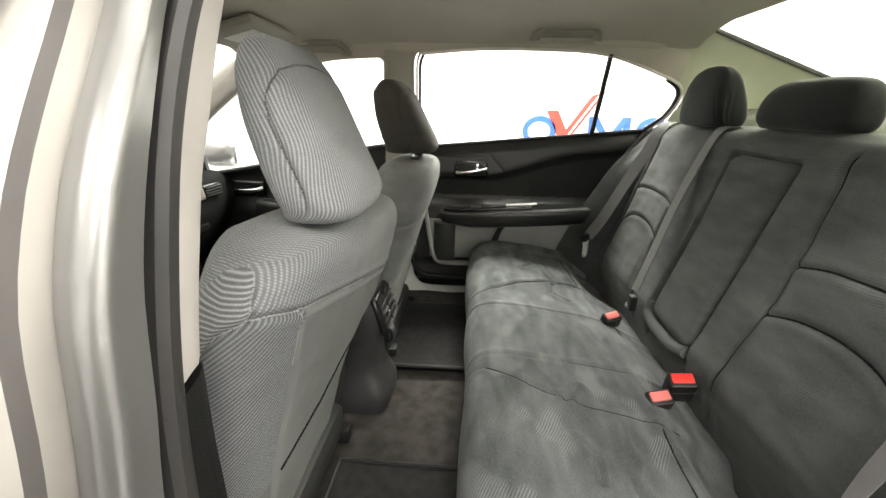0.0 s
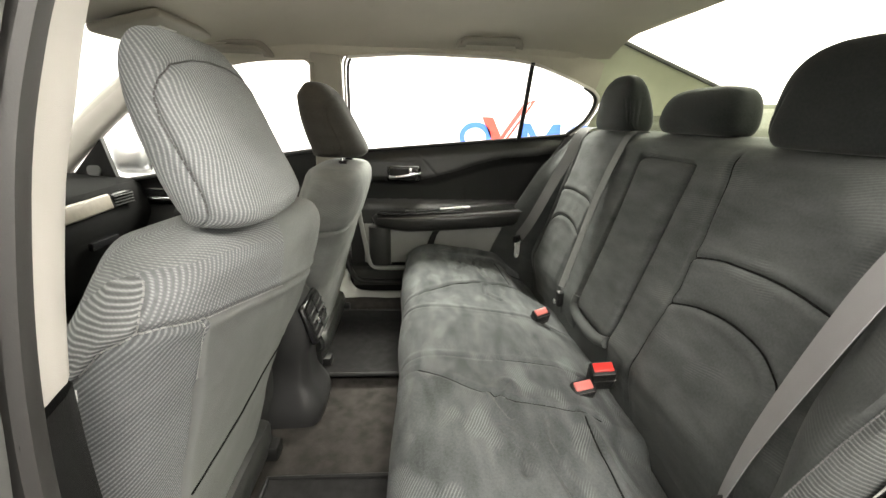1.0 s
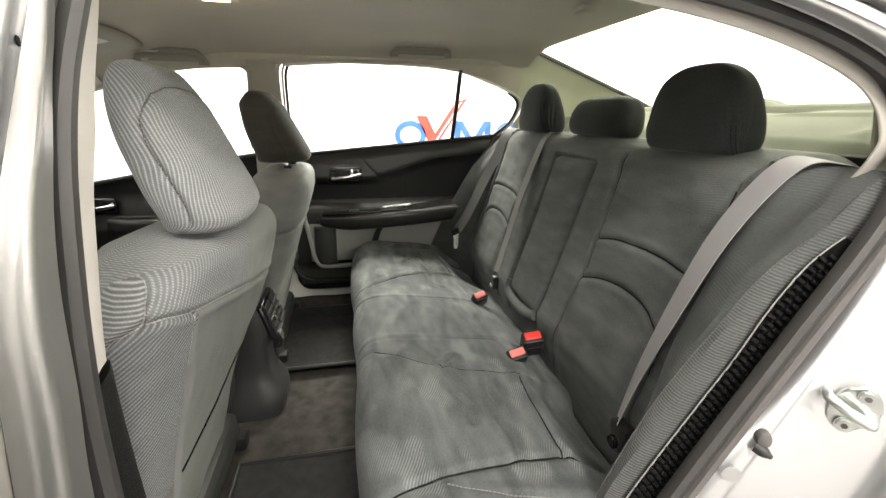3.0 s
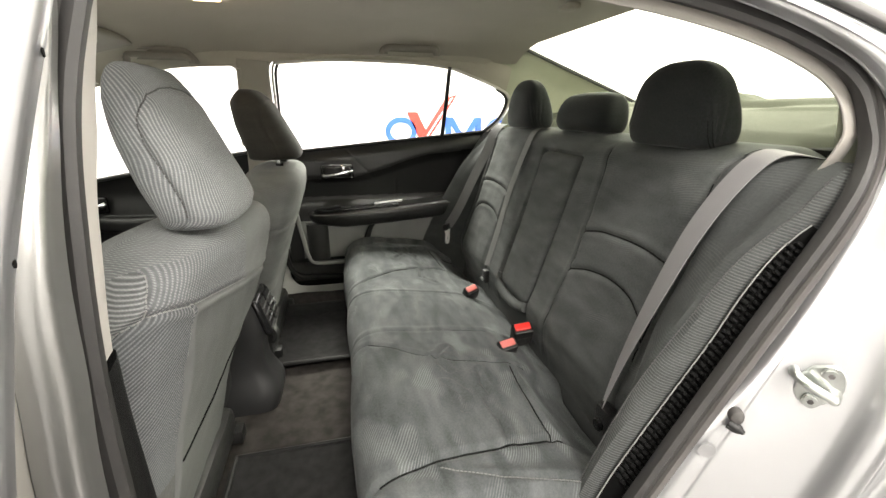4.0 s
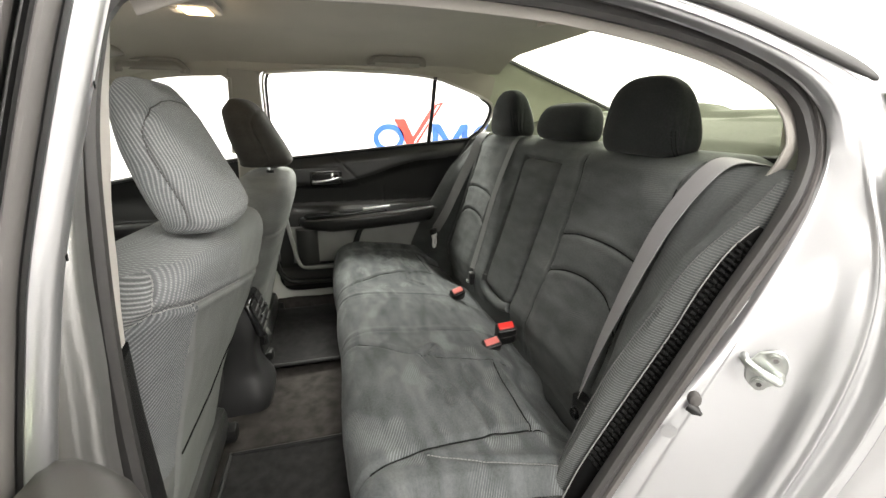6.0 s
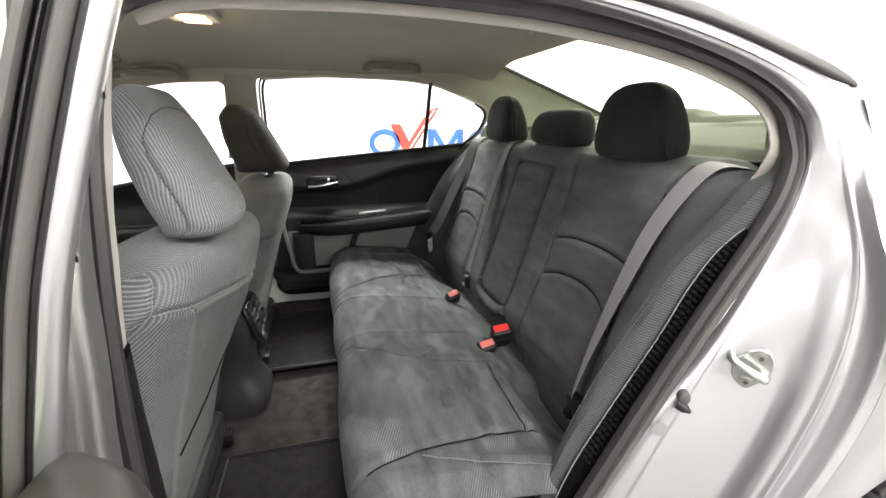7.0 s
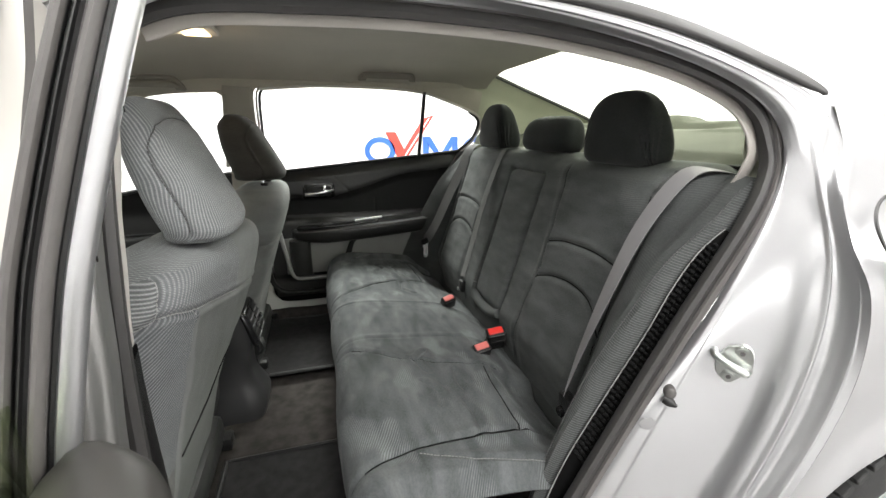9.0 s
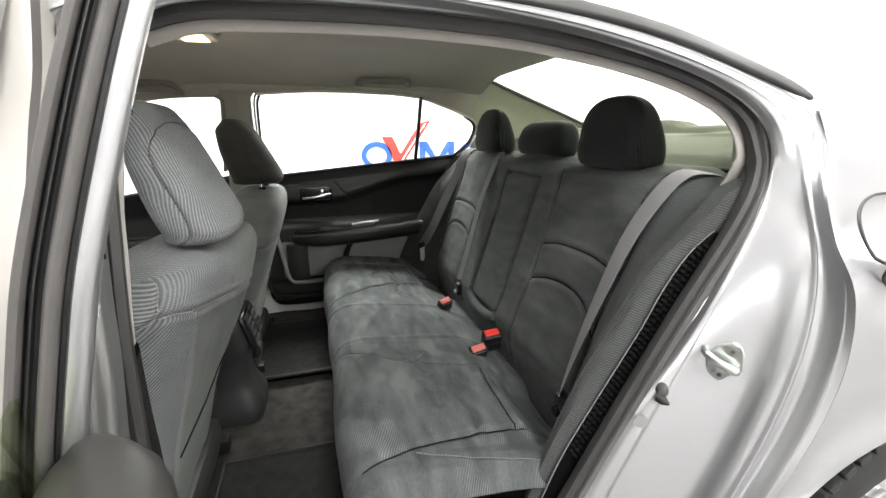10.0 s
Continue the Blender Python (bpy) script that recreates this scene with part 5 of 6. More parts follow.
            stitches(on_stack(pts, ws, line, n, 0.0012, tab[:, 0], mid), t)
        # mouth of the map pocket: its shade is a black strip on the panel
        p = on_stack(pts, ws, SLIT[:-1], 60, 0.0008, tab[:, 0], mid)
        v, f = sweep(p, [(0.0016, 0.0), (0.0010, 0.0018), (-0.0016, 0.0022), (-0.0016, -0.0022), (0.0010, -0.0018)], (1, 0, 0.3))
        make("slit_shade_strip", v, f, "void", t, "raised black strip for the shade in the map pocket's mouth")
        # small care tag at the end of the seam
        p = on_stack(pts, ws, [(0.300, 0.856), (0.300, 0.832)], 6, 0.002, tab[:, 0], mid)
        v, f = sweep(p, round_profile(0.0012, 0.007, 0.0004, 1), (0, -1, 0))
        make("care_tag", v, f, "tag", t, "small white care tag in the seam")
    # headrest
    hk = [(0.9495, -0.634, 0.010, 0.05), (0.951, -0.634, 0.036, 0.090), (0.956, -0.634, 0.0525, 0.112), (0.975, -0.633, 0.057, 0.126), (1.02, -0.649, 0.054, 0.131), (1.07, -0.6665, 0.0465, 0.133), (1.12, -0.6805, 0.0365, 0.130), (1.145, -0.687, 0.028, 0.121), (1.164, -0.691, 0.020, 0.104), (1.174, -0.693, 0.014, 0.084), (1.178, -0.694, 0.007, 0.058), (1.179, -0.694, 0.0015, 0.02)]
    tab = table(hk, 120)
    tab[:, 1] += head_x
    if s > 0:
        tab[:, 0] = 0.966 + (tab[:, 0] - 0.9495) * 0.92
        tab[:, 3] *= 0.95
    tab[:, 2] += head_b * np.minimum(1.0, tab[:, 2] / 0.03)
    us = np.concatenate([np.linspace(-1, -0.75, 20, endpoint=False), np.linspace(-0.75, 0.75, 180), np.linspace(0.75, 1, 20)[1:]])

    def puff(z, w, x, y):
        g = seam_gap(w, z, HR_SEAM)
        d = -0.0030 * bell(g, 0.0030) + 0.0010 * bell(g - 0.010, 0.006)
        d += 0.0022 * np.array([wobble(q, z, 2 + s, 16) for q in w])
        return d - 0.0012 * bell(np.full_like(w, z) - 0.966 - 0.02 * w, 0.0035)

    pts, ws = ring_stack(tab, 3.0, us, puff)
    pts[:, :, 1] = cy + s * pts[:, :, 1]
    nr, nc = ws.shape
    h = np.concatenate([[0], np.cumsum(np.hypot(np.diff(tab[:, 0]), np.diff(tab[:, 1])))])
    f = grid_faces(nr, nc)
    # passenger headrest takes the cloth with shade in its colour
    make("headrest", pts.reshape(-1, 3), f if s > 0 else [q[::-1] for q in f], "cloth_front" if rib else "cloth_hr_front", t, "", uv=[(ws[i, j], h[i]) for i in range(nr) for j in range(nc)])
    if rib:
        stitches(on_stack(pts, ws, HR_SEAM[1:16], 80, 0.0018, tab[:, 0], lambda z: (float(np.interp(z, tab[:, 0], tab[:, 1])), cy)), t, "thread_dark")
    for o in (-0.062, 0.062):
        v, f = sweep([(-0.662 + dx, cy + o, 0.92), (-0.660 + dx, cy + o, 0.985)], circle_profile(0.0055, 12), (1, 0, 0))
        make("headrest_post", v, f, "chrome", t)
        v, f = sweep([(-0.660 + dx, cy + o, 0.940), (-0.660 + dx, cy + o, 0.957)], circle_profile(0.012, 14), (1, 0, 0))
        make("post_guide", v, f, "black", t)
    # seat cushion and base
    ck = [(-1.24, 0.46, 0.05, 0.18), (-1.20, 0.46, 0.085, 0.205), (-1.05, 0.45, 0.09, 0.215), (-0.90, 0.44, 0.09, 0.22), (-0.80, 0.43, 0.08, 0.22), (-0.76, 0.42, 0.06, 0.20)]
    rings = []
    for x, z, h, a in table(ck, 24):
        rings.append([(x + dx, cy + p, z + q) for p, q in round_profile(2 * a, 2 * h, min(h, 0.05) * 0.95, 5)])
    v, f = loft(rings)
    make("seat_cushion", v, f, "cloth_rear", t, uv=ring_uv(rings))
    part("seat_base", box(-1.15 + dx, -0.72 + dx, cy - 0.22, cy + 0.22, FLOOR + 0.012, 0.42, 0.02, 2), "charcoal", t)
    for o in (-0.19, 0.19):
        part("seat_rail", box(-1.20 + dx, -0.70 + dx, cy + o - 0.02, cy + o + 0.02, FLOOR + 0.008, FLOOR + 0.045, 0.006, 2), "black", t)
    return t


front_seat(-1, 0.0, 0.0, 0.0, "grey ribbed cloth driver's seat seen from behind, with headrest")
front_seat(1, 0.050, 0.010, 0.024, "grey cloth passenger seat, headrest darkened in colour for shade, on chrome posts")


def back_x(z):
    return 0.064 + 0.31 * (z - 0.55)


def rear_bench():
    t = thing("rear_bench_seat", "dark grey cloth three-place rear bench with stitched panels", "car seat")
    # backrest: profile up the front, over the top and down behind
    prof = [(0.092, 0.44), (0.086, 0.49), (0.076, 0.535), (0.0745, 0.565), (back_x(0.60), 0.60), (back_x(0.7), 0.70), (back_x(0.85), 0.85), (back_x(0.98), 0.98), (back_x(1.02), 1.022), (0.234, 1.045), (0.258, 1.056), (0.30, 1.065), (0.345, 1.061), (0.378, 1.036), (0.385, 0.98)]
    P = spline(prof, 250)
    arc = np.concatenate([[0], np.cumsum(np.linalg.norm(np.diff(P, axis=0), axis=1))])
    crown = int(np.argmax(P[:, 1]))
    ny = 460
    welt = [(0.214, 1.03), (0.216, 1.007), (0.241, 0.882), (0.249, 0.776), (0.231, 0.667), (0.220, 0.554), (0.22, 0.44)]
    arch_1 = [(0.247, 0.838), (0.285, 0.849), (0.322, 0.855), (0.409, 0.859), (0.469, 0.856), (0.528, 0.846)]
    arch_2 = [(0.249, 0.743), (0.285, 0.756), (0.315, 0.764), (0.360, 0.770), (0.399, 0.771), (0.440, 0.767), (0.473, 0.757), (0.505, 0.735), (0.530, 0.69)]
    outer = [(0.540, 1.06), (0.530, 1.0), (0.529, 0.95), (0.527, 0.887), (0.527, 0.827), (0.53, 0.66), (0.535, 0.44)]
    ys = np.linspace(-0.66, 0.66, ny)
    q = np.abs(ys)
    on = ramp(q, 0.22, 0.27) * (1 - ramp(q, 0.49, 0.53))

    def push(z):
        """How far the cloth stands proud of the plain face, across the bench."""
        zz = np.full_like(q, z)
        d = np.zeros_like(q)
        for line, deep in ((welt, 0.0050), (arch_1, 0.0048), (arch_2, 0.0050), (outer, 0.0050)):
            g = seam_gap(q, zz, line)
            d += -deep * bell(g, 0.0045) + 0.0020 * bell(g - 0.013, 0.009)
        # pillows between the seams
        d += 0.007 * on * (1 - ramp(zz, 0.97, 1.05))
        d += 0.003 * bell(z - 0.81, 0.030) * on + 0.006 * bell(z - 0.66, 0.060) * on
        # well for the centre armrest
        d -= 0.024 * (1 - ramp(q, 0.100, 0.122)) * (1 - ramp(zz, 0.998, 1.014))
        d += 0.004 * bell(z - 0.585, 0.03)
        d += np.array([0.0028 * wobble(y, z, 0, 7) + 0.0010 * wobble(y, z, 3, 22) for y in ys])
        return d

    verts, uv = [], []
    rows = np.zeros((ny, len(P), 3))
    end = ramp(q, 0.56, 0.66)
    for j, (x, z) in enumerate(P):
        d = push(z) * (1 - step(arc[j], 0.62, 0.68))
        rows[:, j, 0] = x - 0.955 * d + 0.038 * end
        rows[:, j, 1] = ys
        rows[:, j, 2] = z - 0.038 * end * step(z, 0.95, 1.05) + 0.296 * d
    uv = [(y, a) for y in ys for a in arc]
    make("backrest", rows.reshape(-1, 3), grid_faces(ny, len(P)), "cloth_rear", t, uv=uv)
    # black cords in the grooves stand for the shade between the panels
    for line in (welt, arch_1, arch_2, outer):
        for s in (1, -1):
            path = []
            for a, b in spline([p for p in line if 0.50 < p[1] < 1.055], 90):
                i = np.interp(s * a, ys, np.arange(ny))
                jj = np.interp(b, P[:crown, 1], np.arange(crown))
                path.append(at_grid(rows, i, jj))
            v, f = sweep(np.array(path), circle_profile(0.0021, 6), (0, 1, 0.3))
            make("seam_shade_cord", v, f, "thread_seam_shade", t)
    for s in (1, -1):
        path = []
        for a, b in spline([p for p in outer if p[1] > 0.6], 70):
            i, j = int(np.argmin(np.abs(ys - s * (a + 0.007)))), int(np.argmin(np.abs(P[:crown, 1] - b)))
            path.append(rows[i, j] + np.array((-0.0006, 0, 0.0002)))
        stitches(np.array(path), t, "thread_dark")
    # fold-down centre armrest
    rings = []
    for z in np.linspace(0.575, 1.004, 60):
        e = min(1, (1.004 - z) / 0.022, (z - 0.575) / 0.03)
        e = math.sqrt(max(0.0, 1 - (1 - max(0.0, e)) ** 2))
        w = 0.098 + 0.012 * step(z, 0.80, 1.0) - 0.012 * (1 - e)
        fx = back_x(z) + 0.018 * (1 - e) - 0.003
        r = []
        for p, q in round_profile(2 * w, 0.05, 0.020, 6):
            bulge = 0.004 * (1 - (p / 0.12) ** 2) if q < 0 else 0
            r.append((fx + 0.025 + q - bulge + 0.0012 * wobble(p, z, 1, 14), p, z))
        rings.append(r)
    v, f = loft(rings)
    make("armrest", v, f, "cloth_rear", t, "fold-down centre armrest panel", uv=ring_uv(rings))
    v, f = sweep(spline([(back_x(0.60) + 0.006, 0.112, 0.60), (back_x(0.575) + 0.004, 0.106, 0.572), (back_x(0.56) + 0.002, 0.06, 0.560), (back_x(0.56), 0.0, 0.557), (back_x(0.56) + 0.002, -0.06, 0.560), (back_x(0.575) + 0.004, -0.106, 0.572)], 30), round_profile(0.03, 0.026, 0.012), (1, 0, 0.3))
    make("armrest_base", v, f, "cloth_rear", t)
    # ribbed side bolsters
    for s in (1, -1):
        ek = [(0.42, -0.118, 0.03), (0.51, -0.096, 0.045), (0.609, -0.058, 0.06), (0.70, -0.008, 0.07), (0.769, 0.034, 0.075), (0.85, 0.082, 0.075), (0.911, 0.124, 0.07), (0.96, 0.172, 0.055), (0.995, 0.208, 0.035), (1.030, 0.240, 0.015), (1.052, 0.268, 0.004)]
        rings = []
        for z, xe, _ in table(ek, 70):
            xb = back_x(z)
            lip = min(1, max(0, (1.052 - z) / 0.05)) ** 0.5
            wide = 0.010 * step(z, 0.93, 1.0)
            low = 1 - step(z, 0.60, 0.80)
            pr = [(xb + 0.06, 0.548), (xb + 0.012, 0.552 + 0.018 * low), (xb * (0.55 + 0.2 * low) + xe * (0.45 - 0.2 * low) - 0.010 * lip, 0.590 + 0.024 * low), (xe + 0.006 + 0.022 * low - 0.004 * lip, 0.635 + 0.018 * low), (xe - 0.012 * lip + 0.006 * low, 0.664 + 0.008 * low), (xe - 0.006 * lip, 0.684 + 0.5 * wide), (xe + 0.012, 0.6945 + wide), (xe + 0.05, 0.698 + wide), (xe + 0.10, 0.698 + wide)]
            line = spline(pr, 34)
            r = []
            for k, (x, y) in enumerate(line):
                x += 0.0045 * gauss(y - 0.672, 0.004)  # stitched seam along the crest
                r.append((x + 0.002 * wobble(y, z, s, 10), s * y, z))
            rings.append(r)
        v, f = bands(rings, 34)
        nrow = 34
        u = []
        for i, r in enumerate(rings):
            a = np.array(r)
            sg = np.concatenate([[0], np.cumsum(np.linalg.norm(np.diff(a, axis=0), axis=1))])
            u += [(w, r[0][2] * 1.1) for w in np.linspace(0, sg[-1], nrow)]
        col = int(np.argmin([abs(abs(p[1]) - 0.668) for p in rings[30]]))
        crest = [r[col] for r in rings]
        face = lambda c: min(k % 34 for k in c) >= col
        for name, material, keep in (("side_bolster", "cloth_bolster", False), ("bolster_side", "cloth_rib", True)):
            fs = [c for c in f if bool(face(c)) == keep]
            used = sorted({k for c in fs for k in c})
            m = {a: b for b, a in enumerate(used)}
            make(name, [v[k] for k in used], [tuple(m[k] for k in c) for c in fs], material, t, "ribbed cloth side of the bolster" if keep else "dark cloth side bolster with stitched edge", uv=[u[k] for k in used])
        stitches(spline([(x - 0.002, y, z + 0.0015) for x, y, z in crest[4:-3]], 90), t, "thread_dark")
    # cushion
    prof = [(0.102, 0.42), (0.096, 0.440), (0.080, 0.462), (0.045, 0.482), (0.0, 0.506), (-0.055, 0.532), (-0.09, 0.541), (-0.18, 0.556), (-0.30, 0.570), (-0.36, 0.571), (-0.398, 0.560), (-0.420, 0.535), (-0.428, 0.50), (-0.425, 0.44), (-0.415, 0.36), (-0.40, 0.335)]
    P = spline(prof, 217)
    arc = np.concatenate([[0], np.cumsum(np.linalg.norm(np.diff(P, axis=0), axis=1))])
    nrm = np.gradient(P, axis=0)
    nrm = np.stack([nrm[:, 1], -nrm[:, 0]], axis=1)
    nrm /= np.linalg.norm(nrm, axis=1)[:, None]

    lip = int(np.argmax(P[:, 0] < -0.402))
    middle = [(-0.60, 0.123), (-0.415, 0.123), (-0.2, 0.126), (0.08, 0.126)]
    sweep_in = [(-0.60, 0.172), (-0.47, 0.175), (-0.386, 0.197), (-0.324, 0.240), (-0.273, 0.277), (-0.197, 0.306), (-0.10, 0.318), (-0.02, 0.312)]
    edge = [(-0.52, 0.640), (-0.40, 0.611), (-0.335, 0.600), (-0.27, 0.587), (-0.155, 0.573), (-0.08, 0.570), (0.0, 0.574), (0.06, 0.58)]
    rim = [(-0.300, 0.608), (-0.265, 0.625), (-0.207, 0.649), (-0.144, 0.661), (-0.084, 0.667), (-0.03, 0.670)]
    rear = [(-0.066, 0.33), (-0.076, 0.43), (-0.080, 0.569)]
    folds = [[(-0.150, 0.350), (-0.160, 0.40), (-0.155, 0.437), (-0.172, 0.47), (-0.160, 0.52), (-0.165, 0.56)], [(-0.24, 0.40), (-0.215, 0.44), (-0.225, 0.49)], [(-0.13, 0.19), (-0.17, 0.23), (-0.16, 0.29)], [(-0.20, 0.24), (-0.24, 0.30), (-0.22, 0.36)]]
    ny = 430
    ys = np.linspace(-0.70, 0.70, ny)
    q = np.abs(ys)

    def puff(x, j):
        """How far the cushion's cloth swells, across the bench."""
        top = 1 if j < lip else max(0.0, 1 - (j - lip) / 50)
        xx = np.full_like(q, x)
        if j >= lip:
            xx = xx - 0.0008 * (j - lip)
        d = np.zeros_like(q)
        for line, deep, wide in ((middle, 0.0045, 0.0045), (sweep_in, 0.0045, 0.0045), (edge, 0.0060, 0.0070), (rim, 0.0035, 0.0040), (rear, 0.0045, 0.0045)):
            g = seam_gap(xx, np.abs(ys + 0.022) if line is middle else q, line)
            d += top * (-deep * bell(g, wide) + 0.0022 * bell(g - 0.013, 0.009))
        d += top * 0.007 * ramp(q - under(edge, xx), 0.004, 0.030) * (1 - ramp(xx, -0.10, 0.0))
        for k, line in enumerate(folds):
            g = seam_gap(xx, q if k < 2 else ys * (1 if k == 2 else -1), line)
            d += top * (-0.0046 * bell(g, 0.006) + 0.0046 * bell(g - 0.012, 0.008))
        d += 0.011 * np.maximum(0, 1 - ((q - 0.42) / 0.2) ** 2) * (1 - step(x, -0.1, 0.05))
        d -= 0.024 * ramp(xx, -0.072, 0.01) * ramp(q, 0.30, 0.36) * (1 - ramp(q, 0.56, 0.60))
        d += 0.010 * ramp(q, 0.61, 0.65) - 0.035 * ramp(q, 0.665, 0.70)
        d += 0.006 * np.maximum(0, 1 - (q / 0.12) ** 2)
        d += np.array([0.0042 * wobble(x, y, 1, 6) + 0.0020 * wobble(x, y, 4, 15) + 0.0006 * wobble(x, y, 7, 40) for y in ys])
        return d

    rows = np.zeros((ny, len(P), 3))
    for j, (x, z) in enumerate(P):
        d = puff(x, j)
        rows[:, j, 0] = x + nrm[j, 0] * d + 0.03 * ramp(q, 0.60, 0.70) * step(-x, 0.30, 0.42)
        rows[:, j, 1] = ys
        rows[:, j, 2] = z + nrm[j, 1] * d
    v, f = bands([[(0.125, y, 0.62) for y in (-0.64, 0.0, 0.64)], [(0.100, y, 0.55) for y in (-0.64, 0.0, 0.64)], [(0.086, y, 0.49) for y in (-0.64, 0.0, 0.64)], [(0.080, y, 0.40) for y in (-0.64, 0.0, 0.64)]], 24)
    make("backrest_foot", v, f, "cloth_bolster", t, "dark cloth foot of the backrest")
    uv = [(y, a) for y in ys for a in arc]
    make("seat_cushion", rows.reshape(-1, 3), grid_faces(ny, len(P)), "cloth_cush", t, uv=uv)
    top_x = -P[8:lip, 0]
    # cushion seams: the groove's shade is drawn as black cords
    for line in (middle, sweep_in, edge, rear):
        for s in (1, -1):
            path = []
            for a, b in spline([p for p in line if p[0] > -0.402], 90):
                i = np.interp(s * b - (0.022 if line is middle else 0.0), ys, np.arange(ny))
                path.append(at_grid(rows, i, 8 + np.interp(-a, top_x, np.arange(len(top_x)))))
            v, f = sweep(np.array(path), circle_profile(0.0021, 6), (0, 0.2, 1))
            make("seam_shade_cord", v, f, "thread_seam_shade", t)
    for s in (1, -1):
        path = [at_grid(rows, np.interp(s * (b + 0.004), ys, np.arange(ny)), 8 + np.interp(-a, top_x, np.arange(len(top_x)))) + np.array((0, 0, 0.0012)) for a, b in spline(rim, 70)]
        stitches(np.array(path), t, "thread_mid")
    # headrests: two tall outer ones and a low centre one
    for y0, kind, up in ((-0.366, "tall", 0.0), (0.360, "tall", 0.010), (0.004, "low", 0.014)):
        if kind == "tall":
            hk = [(1.050, 0.266, 0.012, 0.05), (1.051, 0.266, 0.038, 0.086), (1.056, 0.264, 0.050, 0.105), (1.076, 0.263, 0.055, 0.116), (1.11, 0.260, 0.050, 0.118), (1.15, 0.256, 0.041, 0.111), (1.18, 0.254, 0.031, 0.097), (1.20, 0.253, 0.021, 0.074), (1.211, 0.253, 0.012, 0.044), (1.214, 0.253, 0.003, 0.012)]
        else:
            hk = [(1.049, 0.288, 0.012, 0.06), (1.050, 0.288, 0.036, 0.112), (1.055, 0.286, 0.046, 0.129), (1.075, 0.284, 0.052, 0.139), (1.105, 0.286, 0.050, 0.137), (1.13, 0.290, 0.043, 0.126), (1.147, 0.293, 0.031, 0.104), (1.155, 0.295, 0.015, 0.06), (1.156, 0.295, 0.004, 0.02)]
        tab = table(hk, 90)
        tab[:, 0] += up
        lo, hi = tab[0, 0], tab[-1, 0]
        edge = [(0.121, lo + 0.004), (0.117, lo + 0.03), (0.112, lo + 0.055), (0.103, lo + 0.085), (0.094, lo + 0.105)]

        def puff(z, w, x, y):
            d = 0.0014 * np.array([wobble(q + y0, z, 4, 12) for q in w])
            if kind == "tall":
                up_seam = np.clip((z - lo) / 0.1, 0, 1)
                fade = 1 - ramp(np.full_like(w, z), lo + 0.06, lo + 0.108)
                for off, deep, wide in ((0.0, 0.0046, 0.0028), (-0.009 - 0.010 * up_seam, 0.0028, 0.0028), (0.009 + 0.012 * up_seam, 0.0032, 0.0030), (0.018 + 0.020 * up_seam, 0.0020, 0.0034)):
                    d -= deep * fade * bell(seam_gap(np.abs(w) - off, z, edge), wide)
            return d

        us = np.linspace(-1, 1, 181)
        pts, ws = ring_stack(tab, 3.6 if kind == "tall" else 3.4, us, puff)
        pts[:, :, 0] = 2 * tab[:, 1][:, None] - pts[:, :, 0]
        pts[:, :, 1] += y0
        f = [q[::-1] for q in grid_faces(*ws.shape)]
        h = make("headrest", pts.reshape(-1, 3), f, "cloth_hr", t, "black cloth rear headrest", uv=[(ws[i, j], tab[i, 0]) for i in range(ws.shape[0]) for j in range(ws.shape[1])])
        if kind == "tall":
            for off in (-0.004, 0.004):
                for s in (1, -1):
                    p = on_stack(pts, ws, [(s * (a + off), b) for a, b in edge[:3]], 30, 0.0008, tab[:, 0], lambda z: (float(np.interp(z, tab[:, 0], tab[:, 1])), y0))
                    stitches(p, t, "thread_seam_shade")
        for o in (-0.05, 0.05):
            v, f = sweep([(0.285, y0 + o, 1.035), (0.285, y0 + o, 1.07)], circle_profile(0.006, 10), (1, 0, 0))
            make("headrest_post", v, f, "black", t)
    return t


rear_bench()


# ---- seat belts and buckles ----
def strap(name, pts, width, material, parent, across=(0, 1, 0), n=50, turn=None):
    p = spline(pts, n)
    tan = np.gradient(p, axis=0)
    if turn is not None:
        k = np.linspace(0, 1, n)[:, None] ** 2
        across = (1 - k) * np.array(across, float) + k * np.array(turn, float)
    ref = np.cross(tan, np.array(across, float))
    v, f = sweep(p, round_profile(0.0016, width, 0.0006, 1), ref)
    return make(name, v, f, material, parent)


def belt_left():
    t = thing("seat_belt", "grey webbing seat belt lying down the bench's outer shoulder", "seat belt", "rear seat belts")
    pts = [(0.375, -0.655, 1.022), (0.338, -0.640, 1.038), (0.292, -0.620, 1.052), (0.245, -0.604, 1.052), (0.200, -0.596, 1.011), (0.150, -0.588, 0.930), (0.105, -0.582, 0.82), (0.062, -0.578, 0.70), (0.032, -0.586, 0.63), (0.018, -0.594, 0.605)]
    strap("webbing", [(x - 0.012, y + 0.012, z + 0.004) for x, y, z in pts], 0.047, "belt", t, (0.1, 1, 0.1), 70, (0.62, 0.70, -0.1))
    part("anchor_plate", box(-0.006, 0.020, -0.622, -0.578, 0.575, 0.625, 0.006, 2, None), "black", t)
    part("anchor_bolt", disc(0.011, 0.012, 16, 0.002, Matrix.Translation((-0.008, -0.598, 0.59)) @ Matrix.Rotation(radians(80), 4, "Y")), "gloss", t)


def belt_right():
    t = thing("seat_belt", "grey webbing seat belt hanging with its steel tongue", "seat belt", "rear seat belts")
    pts = [(0.34, 0.578, 1.045), (0.30, 0.580, 1.062), (0.245, 0.576, 1.064), (0.210, 0.564, 1.040), (0.174, 0.556, 0.963), (0.120, 0.556, 0.855), (0.050, 0.540, 0.723), (0.010, 0.546, 0.655)]
    strap("webbing", pts, 0.045, "belt_dark", t, (0.62, -0.78, 0))
